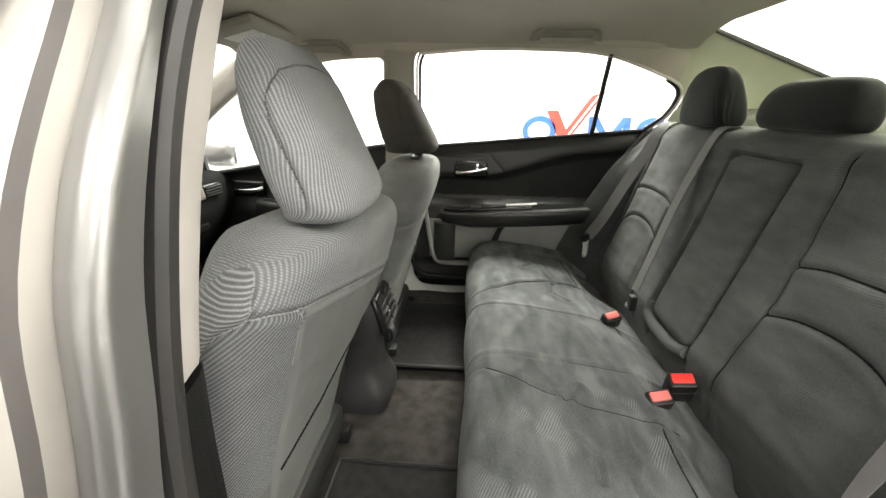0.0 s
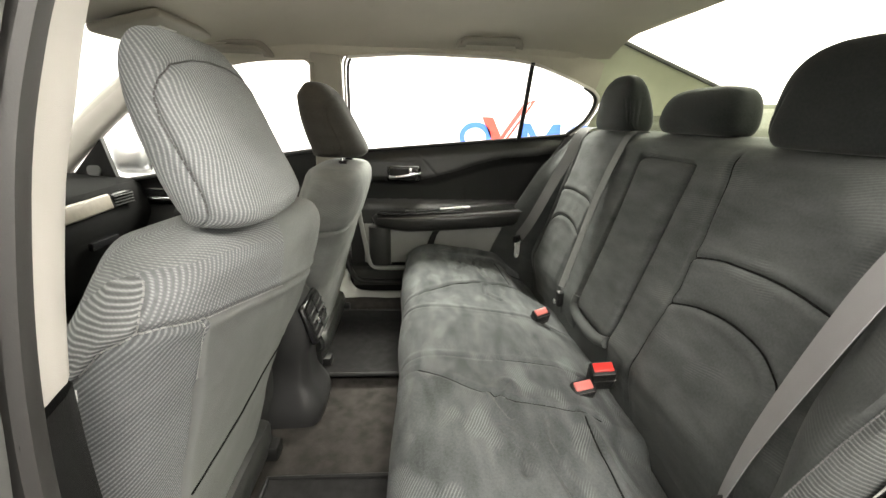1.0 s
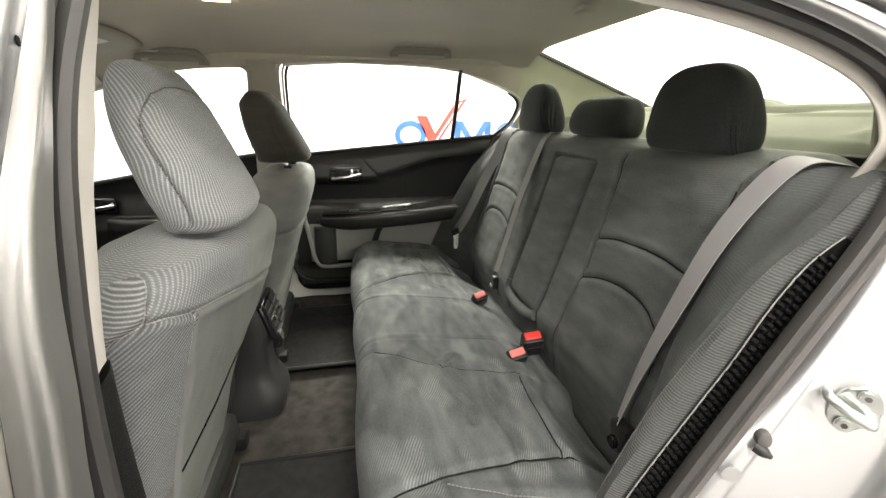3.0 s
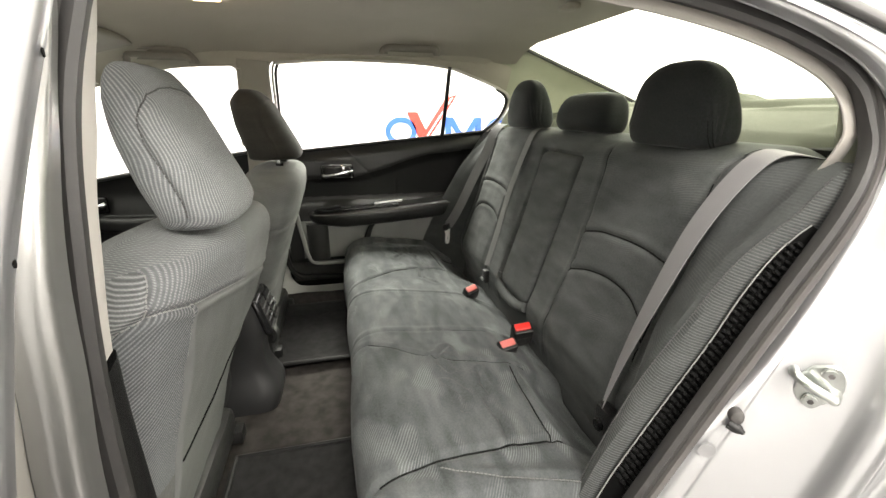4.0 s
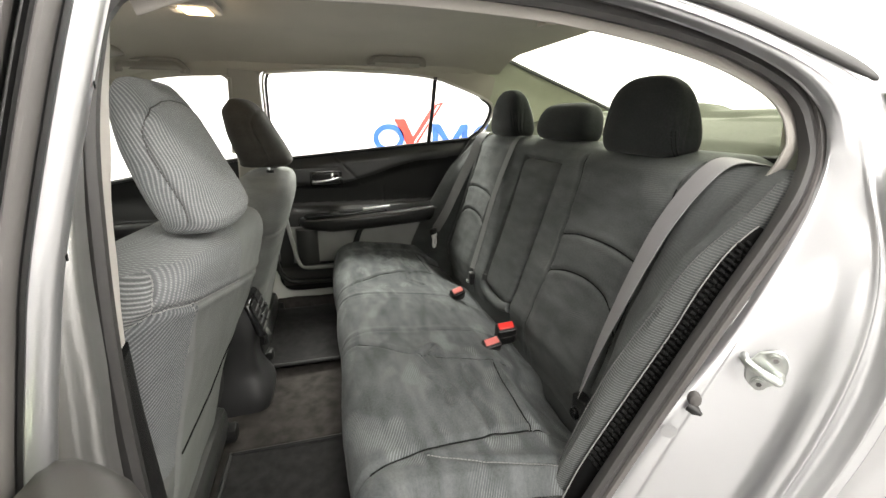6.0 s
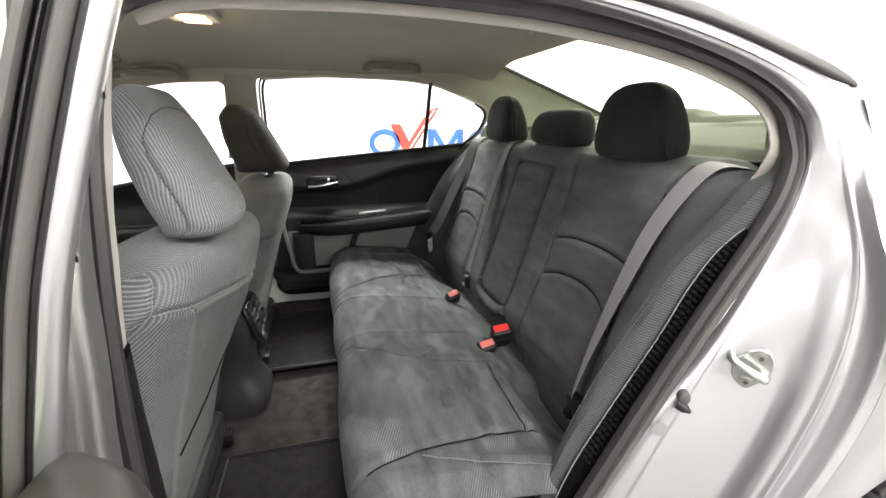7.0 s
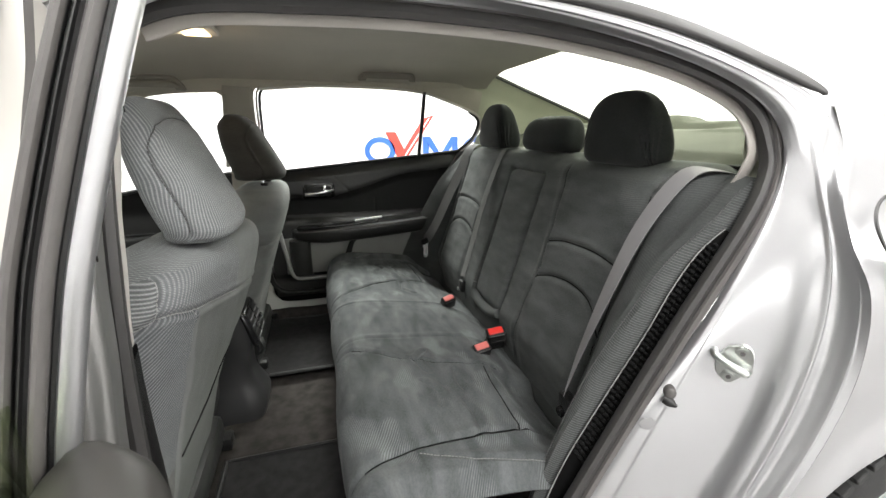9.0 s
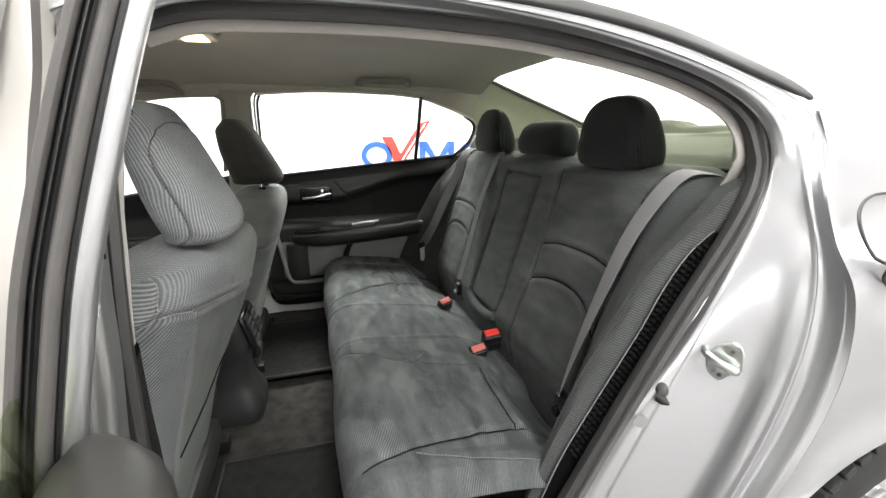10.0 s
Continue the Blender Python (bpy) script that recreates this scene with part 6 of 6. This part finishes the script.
    m = Matrix.Translation((0.006, 0.548, 0.642)) @ Matrix.Rotation(radians(-38), 4, "Z")
    part("tongue_cover", box(-0.008, 0.010, -0.034, 0.034, -0.004, 0.022, 0.005, 2, m), "black", t)
    # tongue's glint comes from its near-white colour
    v, f = sweep(spline([(-0.010, -0.016, 0.0), (-0.012, -0.030, 0.0), (-0.013, -0.052, 0.0), (-0.006, -0.064, 0.0), (0.006, -0.064, 0.0), (0.013, -0.052, 0.0), (0.012, -0.030, 0.0), (0.010, -0.016, 0.0)], 40), round_profile(0.008, 0.010, 0.002, 2), (0, 0, 1))
    turned = m @ Matrix(((0, 0, 1, 0), (1, 0, 0, 0), (0, 1, 0, 0), (0, 0, 0, 1)))
    make("tongue", [turned @ Vector(p) for p in v], f, "nickel", t, "steel belt tongue, its glint put into a near-white colour")
    part("tongue_shoulder", box(-0.004, 0.003, -0.022, 0.022, -0.020, 0.002, 0.0015, 1, m), "nickel", t)


def belt_centre():
    t = thing("seat_belt", "narrow grey centre belt running down beside the folding armrest", "seat belt", "rear seat belts")
    pts = [(0.34, 0.235, 1.040), (0.29, 0.235, 1.056), (0.245, 0.230, 1.050), (0.205, 0.217, 0.985), (0.150, 0.195, 0.86), (0.10, 0.168, 0.72), (0.058, 0.142, 0.61)]
    strap("webbing", [(x - 0.016, y, z + 0.006) for x, y, z in pts], 0.040, "belt_dark", t)
    part("end_fitting", box(0.026, 0.046, 0.118, 0.146, 0.560, 0.606, 0.006, 2), "black", t)
    part("end_bolt", disc(0.008, 0.010, 14, 0.002, Matrix.Translation((0.024, 0.132, 0.575)) @ Matrix.Rotation(radians(90), 4, "Y")), "chrome", t)


belt_left()
belt_right()
belt_centre()


def buckle(at, lean, tilt, turn, size, button, label):
    """size: along the bench's depth, across it, and the housing's height; at: the middle of the button."""
    t = thing("belt_buckle", label, "belt buckle", "rear belt buckles")
    m = Matrix.Translation(at) @ Euler((radians(lean), radians(tilt), radians(turn))).to_matrix().to_4x4()
    d, w, h = size
    part("housing", box(-d / 2, d / 2, -w / 2, w / 2, -h, 0.0, 0.005, 3, m), "black", t)
    part("button", box(-d / 2 + 0.006, d / 2 - 0.005, -w / 2 + 0.008, w / 2 - 0.004, -0.010, 0.003, 0.003, 3, m), button, t, "red release button")
    part("slot", box(-d / 2 + 0.004, d / 2 - 0.004, -w / 2 + 0.001, -w / 2 + 0.006, -0.008, -0.001, 0.001, 1, m), "rubber_grey", t)
    part("housing_seam", box(-d / 2 - 0.0004, d / 2 + 0.0004, -w / 2 - 0.0004, w / 2 + 0.0004, -0.030, -0.0285, 0.0, 1, m), "rubber_grey", t)
    return t


buckle((0.020, -0.212, 0.572), 28, -8, -6, (0.054, 0.034, 0.07), "red", "tall black belt buckle with bright red button")
buckle((-0.032, -0.240, 0.546), 30, -10, 4, (0.050, 0.032, 0.045), "pink", "low belt buckle with faded red button set in the cushion")
buckle((-0.024, 0.100, 0.554), 30, -12, 14, (0.048, 0.032, 0.045), "pink", "low belt buckle with faded red button set in the cushion")


# ---- centre console ----
def console():
    t = thing("centre_console", "black centre console rear end with two air vents", "console")
    k = [(0.20, -0.742, 0.078, 0.092), (0.33, -0.718, 0.086, 0.092), (0.365, -0.712, 0.086, 0.091), (0.40, -0.716, 0.078, 0.082), (0.44, -0.722, 0.066, 0.070), (0.50, -0.722, 0.064, 0.068), (0.55, -0.718, 0.072, 0.078), (0.61, -0.727, 0.077, 0.082), (0.66, -0.748, 0.076, 0.081), (0.685, -0.765, 0.066, 0.075), (0.697, -0.78, 0.05, 0.06)]
    rings = [oval(c, 0.0, z, b, a, 4.0, 48) for z, c, b, a in table(k, 40)]
    v, f = loft(rings)
    make("console_body", v, f, "console", t)
    part("console_top", box(-1.02, -0.74, -0.09, 0.09, 0.30, 0.68, 0.03, 3), "charcoal", t)
    part("gear_console", box(-1.40, -0.99, -0.085, 0.085, 0.30, 0.545, 0.02, 3), "black", t)
    m = Matrix.Translation((-0.644, 0.0, 0.598)) @ Euler((0, radians(-16), 0)).to_matrix().to_4x4()
    part("vent_frame", box(-0.014, 0.005, -0.068, 0.068, -0.050, 0.056, 0.010, 3, m), "gloss", t)
    for s in (-1, 1):
        part("vent_well", box(0.004, 0.0075, s * 0.033 - 0.029, s * 0.033 + 0.029, -0.040, 0.044, 0.002, 1, m), "black", t)
        for q in range(4):
            part("vane", box(0.004, 0.012, s * 0.033 - 0.028, s * 0.033 + 0.028, -0.033 + 0.019 * q, -0.030 + 0.019 * q, 0.001, 1, m), "charcoal", t)
        part("vent_tab", box(0.010, 0.018, s * 0.033 - 0.006, s * 0.033 + 0.006, -0.008, 0.006, 0.002, 1, m), "chrome", t)
    part("outlet_cap", disc(0.034, 0.03, 24, 0.008, Matrix.Translation((-0.662, 0.070, 0.488)) @ Matrix.Rotation(radians(60), 4, "Z") @ Matrix.Rotation(radians(85), 4, "Y")), "charcoal", t)


console()


def floor_mat(y0, y1, x0, x1, label):
    t = thing("floor_mat", label, "floor mat", "rear floor mats")
    nu, nv = 30, 30
    out = []
    v = []
    for i in range(nu):
        for j in range(nv):
            x, y = x0 + (x1 - x0) * i / (nu - 1), y0 + (y1 - y0) * j / (nv - 1)
            v.append((x, y, FLOOR + 0.020 + 0.004 * wobble(x, y, 2, 9) + 0.012 * gauss(min(abs(y - y0), abs(y - y1)), 0.03)))
    make("mat_face", v, grid_faces(nu, nv), "mat", t)
    rim = [(x0, y0), (x0, y1), (x1, y1), (x1, y0)]
    pts = []
    for a, b in zip(rim, rim[1:] + rim[:1]):
        for q in range(12):
            u = q / 12
            pts.append((a[0] + (b[0] - a[0]) * u, a[1] + (b[1] - a[1]) * u, FLOOR + 0.030))
    v, f = sweep(pts, circle_profile(0.006, 8), (0, 0, 1), closed=True)
    make("mat_edging", v, f, "black", t)


floor_mat(-0.66, -0.27, -0.70, -0.36, "charcoal carpet mat on the rear floor")
floor_mat(0.10, 0.53, -0.72, -0.38, "charcoal carpet mat on the rear floor")


# ---- roof fittings ----
def grab_handle(x0, x1, at, slope):
    """A folding handle in a shallow raised plate; at: y, z of the plate's middle; slope: its lean in degrees."""
    t = thing("grab_handle", "folding grab handle on the headliner, beige darkened in colour for its shading", "grab handle", "grab handles")
    xm, h = (x0 + x1) / 2, (x1 - x0) / 2
    cs, sn = math.cos(radians(slope)), math.sin(radians(slope))

    def on(u, w, d):
        """u along the roof, w down the slope towards the window, d out of the headliner."""
        return (xm + u, at[0] + w * cs - d * sn, at[1] - w * sn - d * cs)

    outline = [(-h, 0.030), (-h * 0.97, 0.012), (-h * 0.84, -0.016), (-h * 0.66, -0.026), (0.0, -0.028), (h * 0.66, -0.026), (h * 0.84, -0.016), (h * 0.97, 0.012), (h, 0.030)]
    ol = spline(outline, 60)
    rings = [[on(u * k, 0.002 + (w - 0.002) * k, d) for u, w in ol] for k, d in ((1.06, -0.004), (1.05, 0.002), (1.0, 0.006), (0.90, 0.007), (0.84, 0.002), (0.80, -0.004))]
    v = [p for r in rings for p in r]
    make("plate", v, grid_faces(6, 60), "handle_trim", t)
    make("recess", [on(u * 0.82, 0.002 + (w - 0.002) * 0.82, -0.003) for u, w in ol], [tuple(range(60))], "handle_trim", t, smooth=0)
    bar = [on(-h * 0.86, 0.018, 0.004), on(-h * 0.78, -0.004, 0.012), on(-h * 0.62, -0.013, 0.016), on(0.0, -0.015, 0.018), on(h * 0.62, -0.013, 0.016), on(h * 0.78, -0.004, 0.012), on(h * 0.86, 0.018, 0.004)]
    v, f = sweep(spline(bar, 44), round_profile(0.013, 0.018, 0.006), (0, sn, cs))
    make("grip", v, f, "handle_trim", t)
    for u in (-h * 0.86, h * 0.86):
        m = Matrix.Translation(on(u, 0.014, 0.006)) @ Matrix.Rotation(-radians(slope), 4, "X")
        part("pivot", box(-0.009, 0.009, -0.010, 0.010, -0.007, 0.007, 0.004, 2, m), "handle_trim", t)


grab_handle(-0.252, -0.038, (0.512, 1.334), 42)
grab_handle(-1.075, -0.860, (0.522, 1.284), 42)


def dome_lamp():
    t = thing("dome_lamp", "lit ceiling lamp with warm glowing lens", "lamp")
    z = 1.372
    part("bezel", box(-0.755, -0.650, -0.005, 0.095, z - 0.012, z + 0.004, 0.005, 2), "beige", t)
    part("lens", box(-0.728, -0.668, 0.006, 0.084, z - 0.016, z - 0.011, 0.002, 2), "lens", t, "warm lit lens")
    part("switch", box(-0.750, -0.733, 0.02, 0.07, z - 0.016, z - 0.010, 0.002, 1), "beige", t)


dome_lamp()
coat = thing("coat_hook", "small beige hook on the headliner", "hook")
part("hook_base", box(0.13, 0.165, -0.10, -0.05, 1.352, 1.366, 0.005, 2), "headliner", coat)


def sun_visor():
    t = thing("sun_visor", "folded beige sun visor above the windscreen", "sun visor")
    m = Matrix.Translation((-1.10, 0.36, 1.295)) @ Euler((0, radians(-14), 0)).to_matrix().to_4x4()
    # visor in the same darkened beige, toning down the windscreen's light
    part("visor_panel", box(-0.09, 0.09, -0.17, 0.17, -0.012, 0.010, 0.009, 3, m), "handle_trim", t)
    part("visor_label", box(-0.04, 0.05, -0.10, -0.02, -0.0135, -0.012, 0.0, 1, m), "beige", t)


sun_visor()


# ---- things on the left door jamb ----
def striker():
    t = thing("door_striker", "zinc-plated door striker bolted to the silver jamb", "door striker")
    n = Vector((-0.74, -0.67, 0.05)).normalized()
    at = Vector((0.156, -0.789, 0.788)) + n * 0.006
    m = look(at, at - n) @ Matrix.Rotation(radians(-16), 4, "Z")
    shape = [(-0.016, 0.024), (0.004, 0.038), (0.020, 0.030), (0.029, 0.002), (0.018, -0.026), (0.000, -0.038), (-0.016, -0.026), (-0.022, 0.0)]
    sm = spline([(x, y, 0) for x, y in shape + shape[:1]], 33)[:-1]
    v, f = loft([[m @ Vector((x * k, y * k, z)) for x, y, _ in sm] for z, k in ((0, 0.88), (0.004, 0.88), (0.0055, 0.83))])
    make("base_plate", v, f, "zinc", t)
    for yy in (0.021, -0.022):
        part("bolt", disc(0.0095, 0.006, 16, 0.002, m @ Matrix.Translation((0.004, yy, 0.008))), "zinc", t)
        part("bolt_recess", disc(0.0036, 0.001, 6, 0.0, m @ Matrix.Translation((0.004, yy, 0.0112))), "rubber_grey", t)
    loop = [(0.018, -0.003, 0.003), (0.018, -0.003, 0.020), (0.012, -0.001, 0.022), (-0.004, 0.002, 0.026), (-0.020, 0.005, 0.025), (-0.028, 0.006, 0.018), (-0.028, 0.006, 0.003)]
    v, f = sweep(spline([tuple(m @ Vector(p)) for p in loop], 40), circle_profile(0.0058, 12), (0.2, 0.3, 1))
    make("loop", v, f, "zinc", t)
    part("loop_foot", disc(0.010, 0.006, 16, 0.002, m @ Matrix.Translation((0.018, -0.003, 0.006))), "zinc", t)


striker()


def jamb_switch():
    t = thing("door_switch", "black rubber courtesy light switch on the door jamb", "switch")
    n = Vector((-0.535, -0.845, 0.05)).normalized()
    at = Vector((0.069, -0.768, 0.722))
    m = look(at, at - n)
    v, f = loft([[m @ Vector((r * math.cos(a), 0.010 + 1.25 * r * math.sin(a), z)) for a in np.linspace(0, 2 * math.pi, 20, endpoint=False)] for z, r in ((-0.006, 0.009), (0.002, 0.0088), (0.005, 0.0075), (0.007, 0.004))])
    make("boot", v, f, "rubber_grey", t, "grey rubber boot")
    tip = Vector((0.85, -0.28, 0.55)).normalized()
    side = tip.cross(Vector((0, 1, 0))).normalized()
    up = side.cross(tip)
    rings = []
    for q, r in ((-0.008, 0.0078), (0.001, 0.0078), (0.005, 0.0064), (0.009, 0.0036), (0.011, 0.0030), (0.012, 0.0015)):
        rings.append([m @ (Vector((0.000, -0.004, 0.004)) + tip * q + (side * math.cos(a) + up * math.sin(a)) * r) for a in np.linspace(0, 2 * math.pi, 20, endpoint=False)])
    v, f = loft(rings)
    make("plunger", v, f, "rubber", t, "dark rubber plunger")


jamb_switch()
plug = thing("body_plug", "small round painted body plug in the door jamb", "plug")
plug_n = Vector((-0.50, -0.86, 0.05)).normalized()
part("cap", disc(0.012, 0.004, 24, 0.0015, look(Vector((0.037, -0.764, 0.680)), Vector((0.037, -0.764, 0.680)) - plug_n)), "silver", plug)


# ---- black perforated panel between bench and door opening ----
def vent_panel():
    t = thing("side_vent_panel", "black perforated trim panel beside the bench", "vent panel")
    a = [(0.198, -0.704, 0.972), (0.180, -0.702, 0.958), (0.148, -0.702, 0.930), (0.110, -0.702, 0.876), (0.073, -0.702, 0.806), (0.034, -0.702, 0.742), (-0.007, -0.702, 0.675), (-0.060, -0.702, 0.583), (-0.095, -0.702, 0.50)]
    b = [(0.201, -0.712, 0.968), (0.196, -0.716, 0.938), (0.182, -0.717, 0.900), (0.150, -0.718, 0.838), (0.115, -0.718, 0.768), (0.070, -0.719, 0.685), (0.022, -0.720, 0.610), (-0.030, -0.721, 0.535), (-0.07, -0.722, 0.48)]
    v, f = smooth_bands([a, lerp_pts(a, b, 0.5), b], 50, 6)
    make("panel", v, f, "void", t)
    v, f = sweep(spline(a, 60), round_profile(0.002, 0.002, 0.0007), (0, -1, 0))
    make("panel_edge", v, f, "greytrim", t, "thin grey edge line")
    A, B = spline(a[:-1], 200), spline(b[:-1], 200)
    tooth = box(-0.0046, 0.0046, -0.003, 0.003, -0.0026, 0.0026, 0.001, 1)
    first = None
    k = 0
    for i in range(14, 192, 4):
        width = np.linalg.norm(B[i] - A[i])
        rows = max(1, int(width / 0.0118))
        along = (A[min(i + 2, 199)] - A[i - 2])
        along = Vector(along / np.linalg.norm(along))
        across = Vector((B[i] - A[i]) / width)
        nrm = along.cross(across).normalized()
        if nrm.y > 0:
            nrm = -nrm
        for r in range(rows):
            u = (r + (0.36 if (i - 14) % 8 else 0.64)) / rows
            p = Vector(A[i] * (1 - u) + B[i] * u) + nrm * 0.003
            m = Matrix.Translation(p) @ Matrix((across, nrm, along)).transposed().to_4x4()
            if first is None:
                first = part("rib", tooth, "vent", t)
                first.matrix_local = m
            else:
                o = bpy.data.objects.new("rib", first.data)
                scene.collection.objects.link(o)
                o.parent = t
                o.matrix_local = m
            k += 1


vent_panel()


# ---- open left rear door ----
def open_door():
    t = thing("rear_door", "open silver rear door with black window seals and lowered glass", "car door")
    d = Vector((0.30, -0.954, 0)).normalized()     # from the hinge side towards the latch
    o = Vector((-0.954, -0.30, 0)).normalized()    # towards the outside of the door

    line = spline([(-0.634, -0.899, 0.80), (-0.617, -0.893, 0.90), (-0.600, -0.888, 0.98), (-0.584, -0.884, 1.045), (-0.557, -0.870, 1.139), (-0.537, -0.855, 1.208), (-0.512, -0.835, 1.29)], 40)

    def strip(name, prof, material, label=""):
        v = []
        for p in line:
            for a, b in prof:
                v.append(Vector(p) + d * a + o * b)
        k = len(prof)
        make(name, v, [(i * k + j, i * k + j + 1, (i + 1) * k + j + 1, (i + 1) * k + j) for i in range(len(line) - 1) for j in range(k - 1)], material, t, label)

    strip("frame_edge", [(-0.024, 0.045), (-0.0245, 0.006), (-0.022, 0.002), (-0.016, 0.0), (-0.006, -0.001), (-0.002, -0.0006), (0.0, 0.0)], "silver", "silver shut face of the door frame")
    strip("frame_face", [(0.0, 0.0), (0.002, 0.001), (0.004, 0.003), (0.005, 0.006), (0.0052, 0.010), (0.004, 0.013), (0.0, 0.0145)], "silver", "silver painted window frame")
    strip("seal_groove", [(0.0, 0.0145), (-0.003, 0.0150), (-0.003, 0.0180), (0.0, 0.0188)], "rubber", "black window frame seal")
    strip("inner_seal", [(0.0, 0.0185), (0.0035, 0.0195), (0.006, 0.0220), (0.0068, 0.0245), (0.006, 0.0270), (0.003, 0.0286), (-0.001, 0.0290)], "rubber_grey", "grey window frame seal")
    strip("run_channel", [(-0.001, 0.0288), (-0.004, 0.0295), (-0.003, 0.0320), (0.001, 0.0335), (0.001, 0.0345), (-0.008, 0.0350), (-0.008, 0.0372), (0.0, 0.0376)], "rubber", "black glass run channel")
    strip("outer_lip", [(0.0, 0.0374), (0.003, 0.0380), (0.0055, 0.0400), (0.006, 0.0425), (0.004, 0.0448), (-0.001, 0.0460), (-0.012, 0.0460)], "rubber_grey", "grey outer lip of the glass run")
    for z in (1.045, 1.139):
        i = int(np.argmin(abs(line[:, 2] - z)))
        p = Vector(line[i]) - d * 0.006 - o * 0.0012
        part("frame_plug", disc(0.0026, 0.0006, 12, 0.0, look(p, p + o)), "void", t)
    # glass, wound partly down
    base = Vector((-0.607, -0.890, 0))
    g = base + o * 0.036 + d * 0.004
    gv = [g + Vector((0, 0, 0.80)), g + d * 0.62 + Vector((0, 0, 0.80)), g + d * 0.62 + Vector((0, 0, 0.955)), g + Vector((0, 0, 0.955))]
    gv += [p + o * 0.004 for p in gv]
    make("window_glass", gv, [(0, 1, 2, 3), (7, 6, 5, 4), (2, 6, 7, 3), (0, 3, 7, 4)], "glass_green", t, "green-tinted lowered door glass", smooth=0)
    # trim panel
    rings = []
    sec = [(0.032, 0.905), (0.012, 0.917), (-0.012, 0.915), (-0.030, 0.902), (-0.041, 0.878), (-0.042, 0.80), (-0.042, 0.70), (-0.042, 0.5), (-0.02, 0.40), (0.04, 0.40)]
    ss = spline(sec, 40)
    for u in np.concatenate([np.linspace(0, 0.06, 12), np.linspace(0.09, 0.75, 12)]):
        e = math.sqrt(max(0, 1 - (1 - min(1, u / 0.06)) ** 2))
        rings.append([base + d * (u - 0.004) + o * (0.012 + (b - 0.012) * (0.25 + 0.75 * e)) + Vector((0, 0, z - 0.012 * (1 - e))) for b, z in ss])
    v, f = loft(rings)
    make("trim_panel", v, f, "trim_top", t, "black inner door trim")
    v, f = sweep([base + o * 0.050 + d * 0.02 + Vector((0, 0, 0.900)), base + o * 0.050 + d * 0.70 + Vector((0, 0, 0.900))], round_profile(0.016, 0.014, 0.004), (0, 0, 1))
    make("belt_seal", v, f, "rubber", t)
    # outer skin
    rings = []
    for u in (0.0, 0.4, 0.9):
        p = base + d * u
        rings.append([p + o * 0.10 + Vector((0, 0, 0.35)), p + o * 0.13 + Vector((0, 0, 0.6)), p + o * 0.10 + Vector((0, 0, 0.85)), p + o * 0.075 + Vector((0, 0, 0.905)), p + o * 0.062 + Vector((0, 0, 0.90)), p + o * 0.02 + Vector((0, 0, 0.36))])
    v, f = loft(rings)
    make("door_shell", v, f, "silver", t, "silver painted door shell")


open_door()


# ---- rear wheel ----
def rear_wheel():
    t = thing("wheel", "rear wheel with black tyre and alloy rim", "wheel")
    cx, cy, cz, R = 0.50, -0.800, 0.345, 0.370
    prof = [(0.250, -0.10), (0.29, -0.112), (0.335, -0.108), (0.356, -0.095), (0.366, -0.075), (0.370, 0.0), (0.366, 0.075), (0.356, 0.095), (0.335, 0.108), (0.250, 0.10)]
    rings = []
    for k in range(72):
        a = 2 * math.pi * k / 72
        rings.append([(cx + r * math.cos(a), cy + w, cz + r * math.sin(a)) for r, w in prof])
    v, f = loft(rings + rings[:1], False)
    tyre = make("tyre", v, f, "tyre", t)
    for k in range(72):
        a = 2 * math.pi * k / 72
        m = Matrix.Translation((cx, cy, cz)) @ Matrix.Rotation(-a, 4, "Y") @ Matrix.Translation((0.360, -0.098, 0))
        if k == 0:
            blk = part("tread_block", box(-0.007, 0.007, -0.016, 0.016, -0.0115, 0.0115, 0.0015, 1), "tyre", tyre)
            blk.matrix_local = m
            base = blk
        else:
            q = bpy.data.objects.new("tread_block", base.data)
            scene.collection.objects.link(q)
            q.parent = tyre
            q.matrix_local = m
    liner = []
    for k in range(25):
        a = math.pi * k / 24
        liner.append([(cx + 0.405 * math.cos(a), y, cz - 0.02 + 0.405 * math.sin(a)) for y in (-0.885, -0.6)])
    make("arch_liner", [p for r in liner for p in r], [(2 * k, 2 * k + 1, 2 * k + 3, 2 * k + 2) for k in range(24)], "black", car, "black wheel arch liner")
    part("rim", disc(0.252, 0.12, 48, 0.01, Matrix.Translation((cx, cy - 0.02, cz)) @ Matrix.Rotation(radians(90), 4, "X")), "steel", t, "bright alloy rim")
    for k in range(10):
        a = 2 * math.pi * k / 10
        m = Matrix.Translation((cx, cy - 0.085, cz)) @ Matrix.Rotation(-a, 4, "Y")
        part("spoke", box(0.03, 0.205, -0.012, 0.012, -0.018, 0.018, 0.006, 2, m), "silver", t)


rear_wheel()
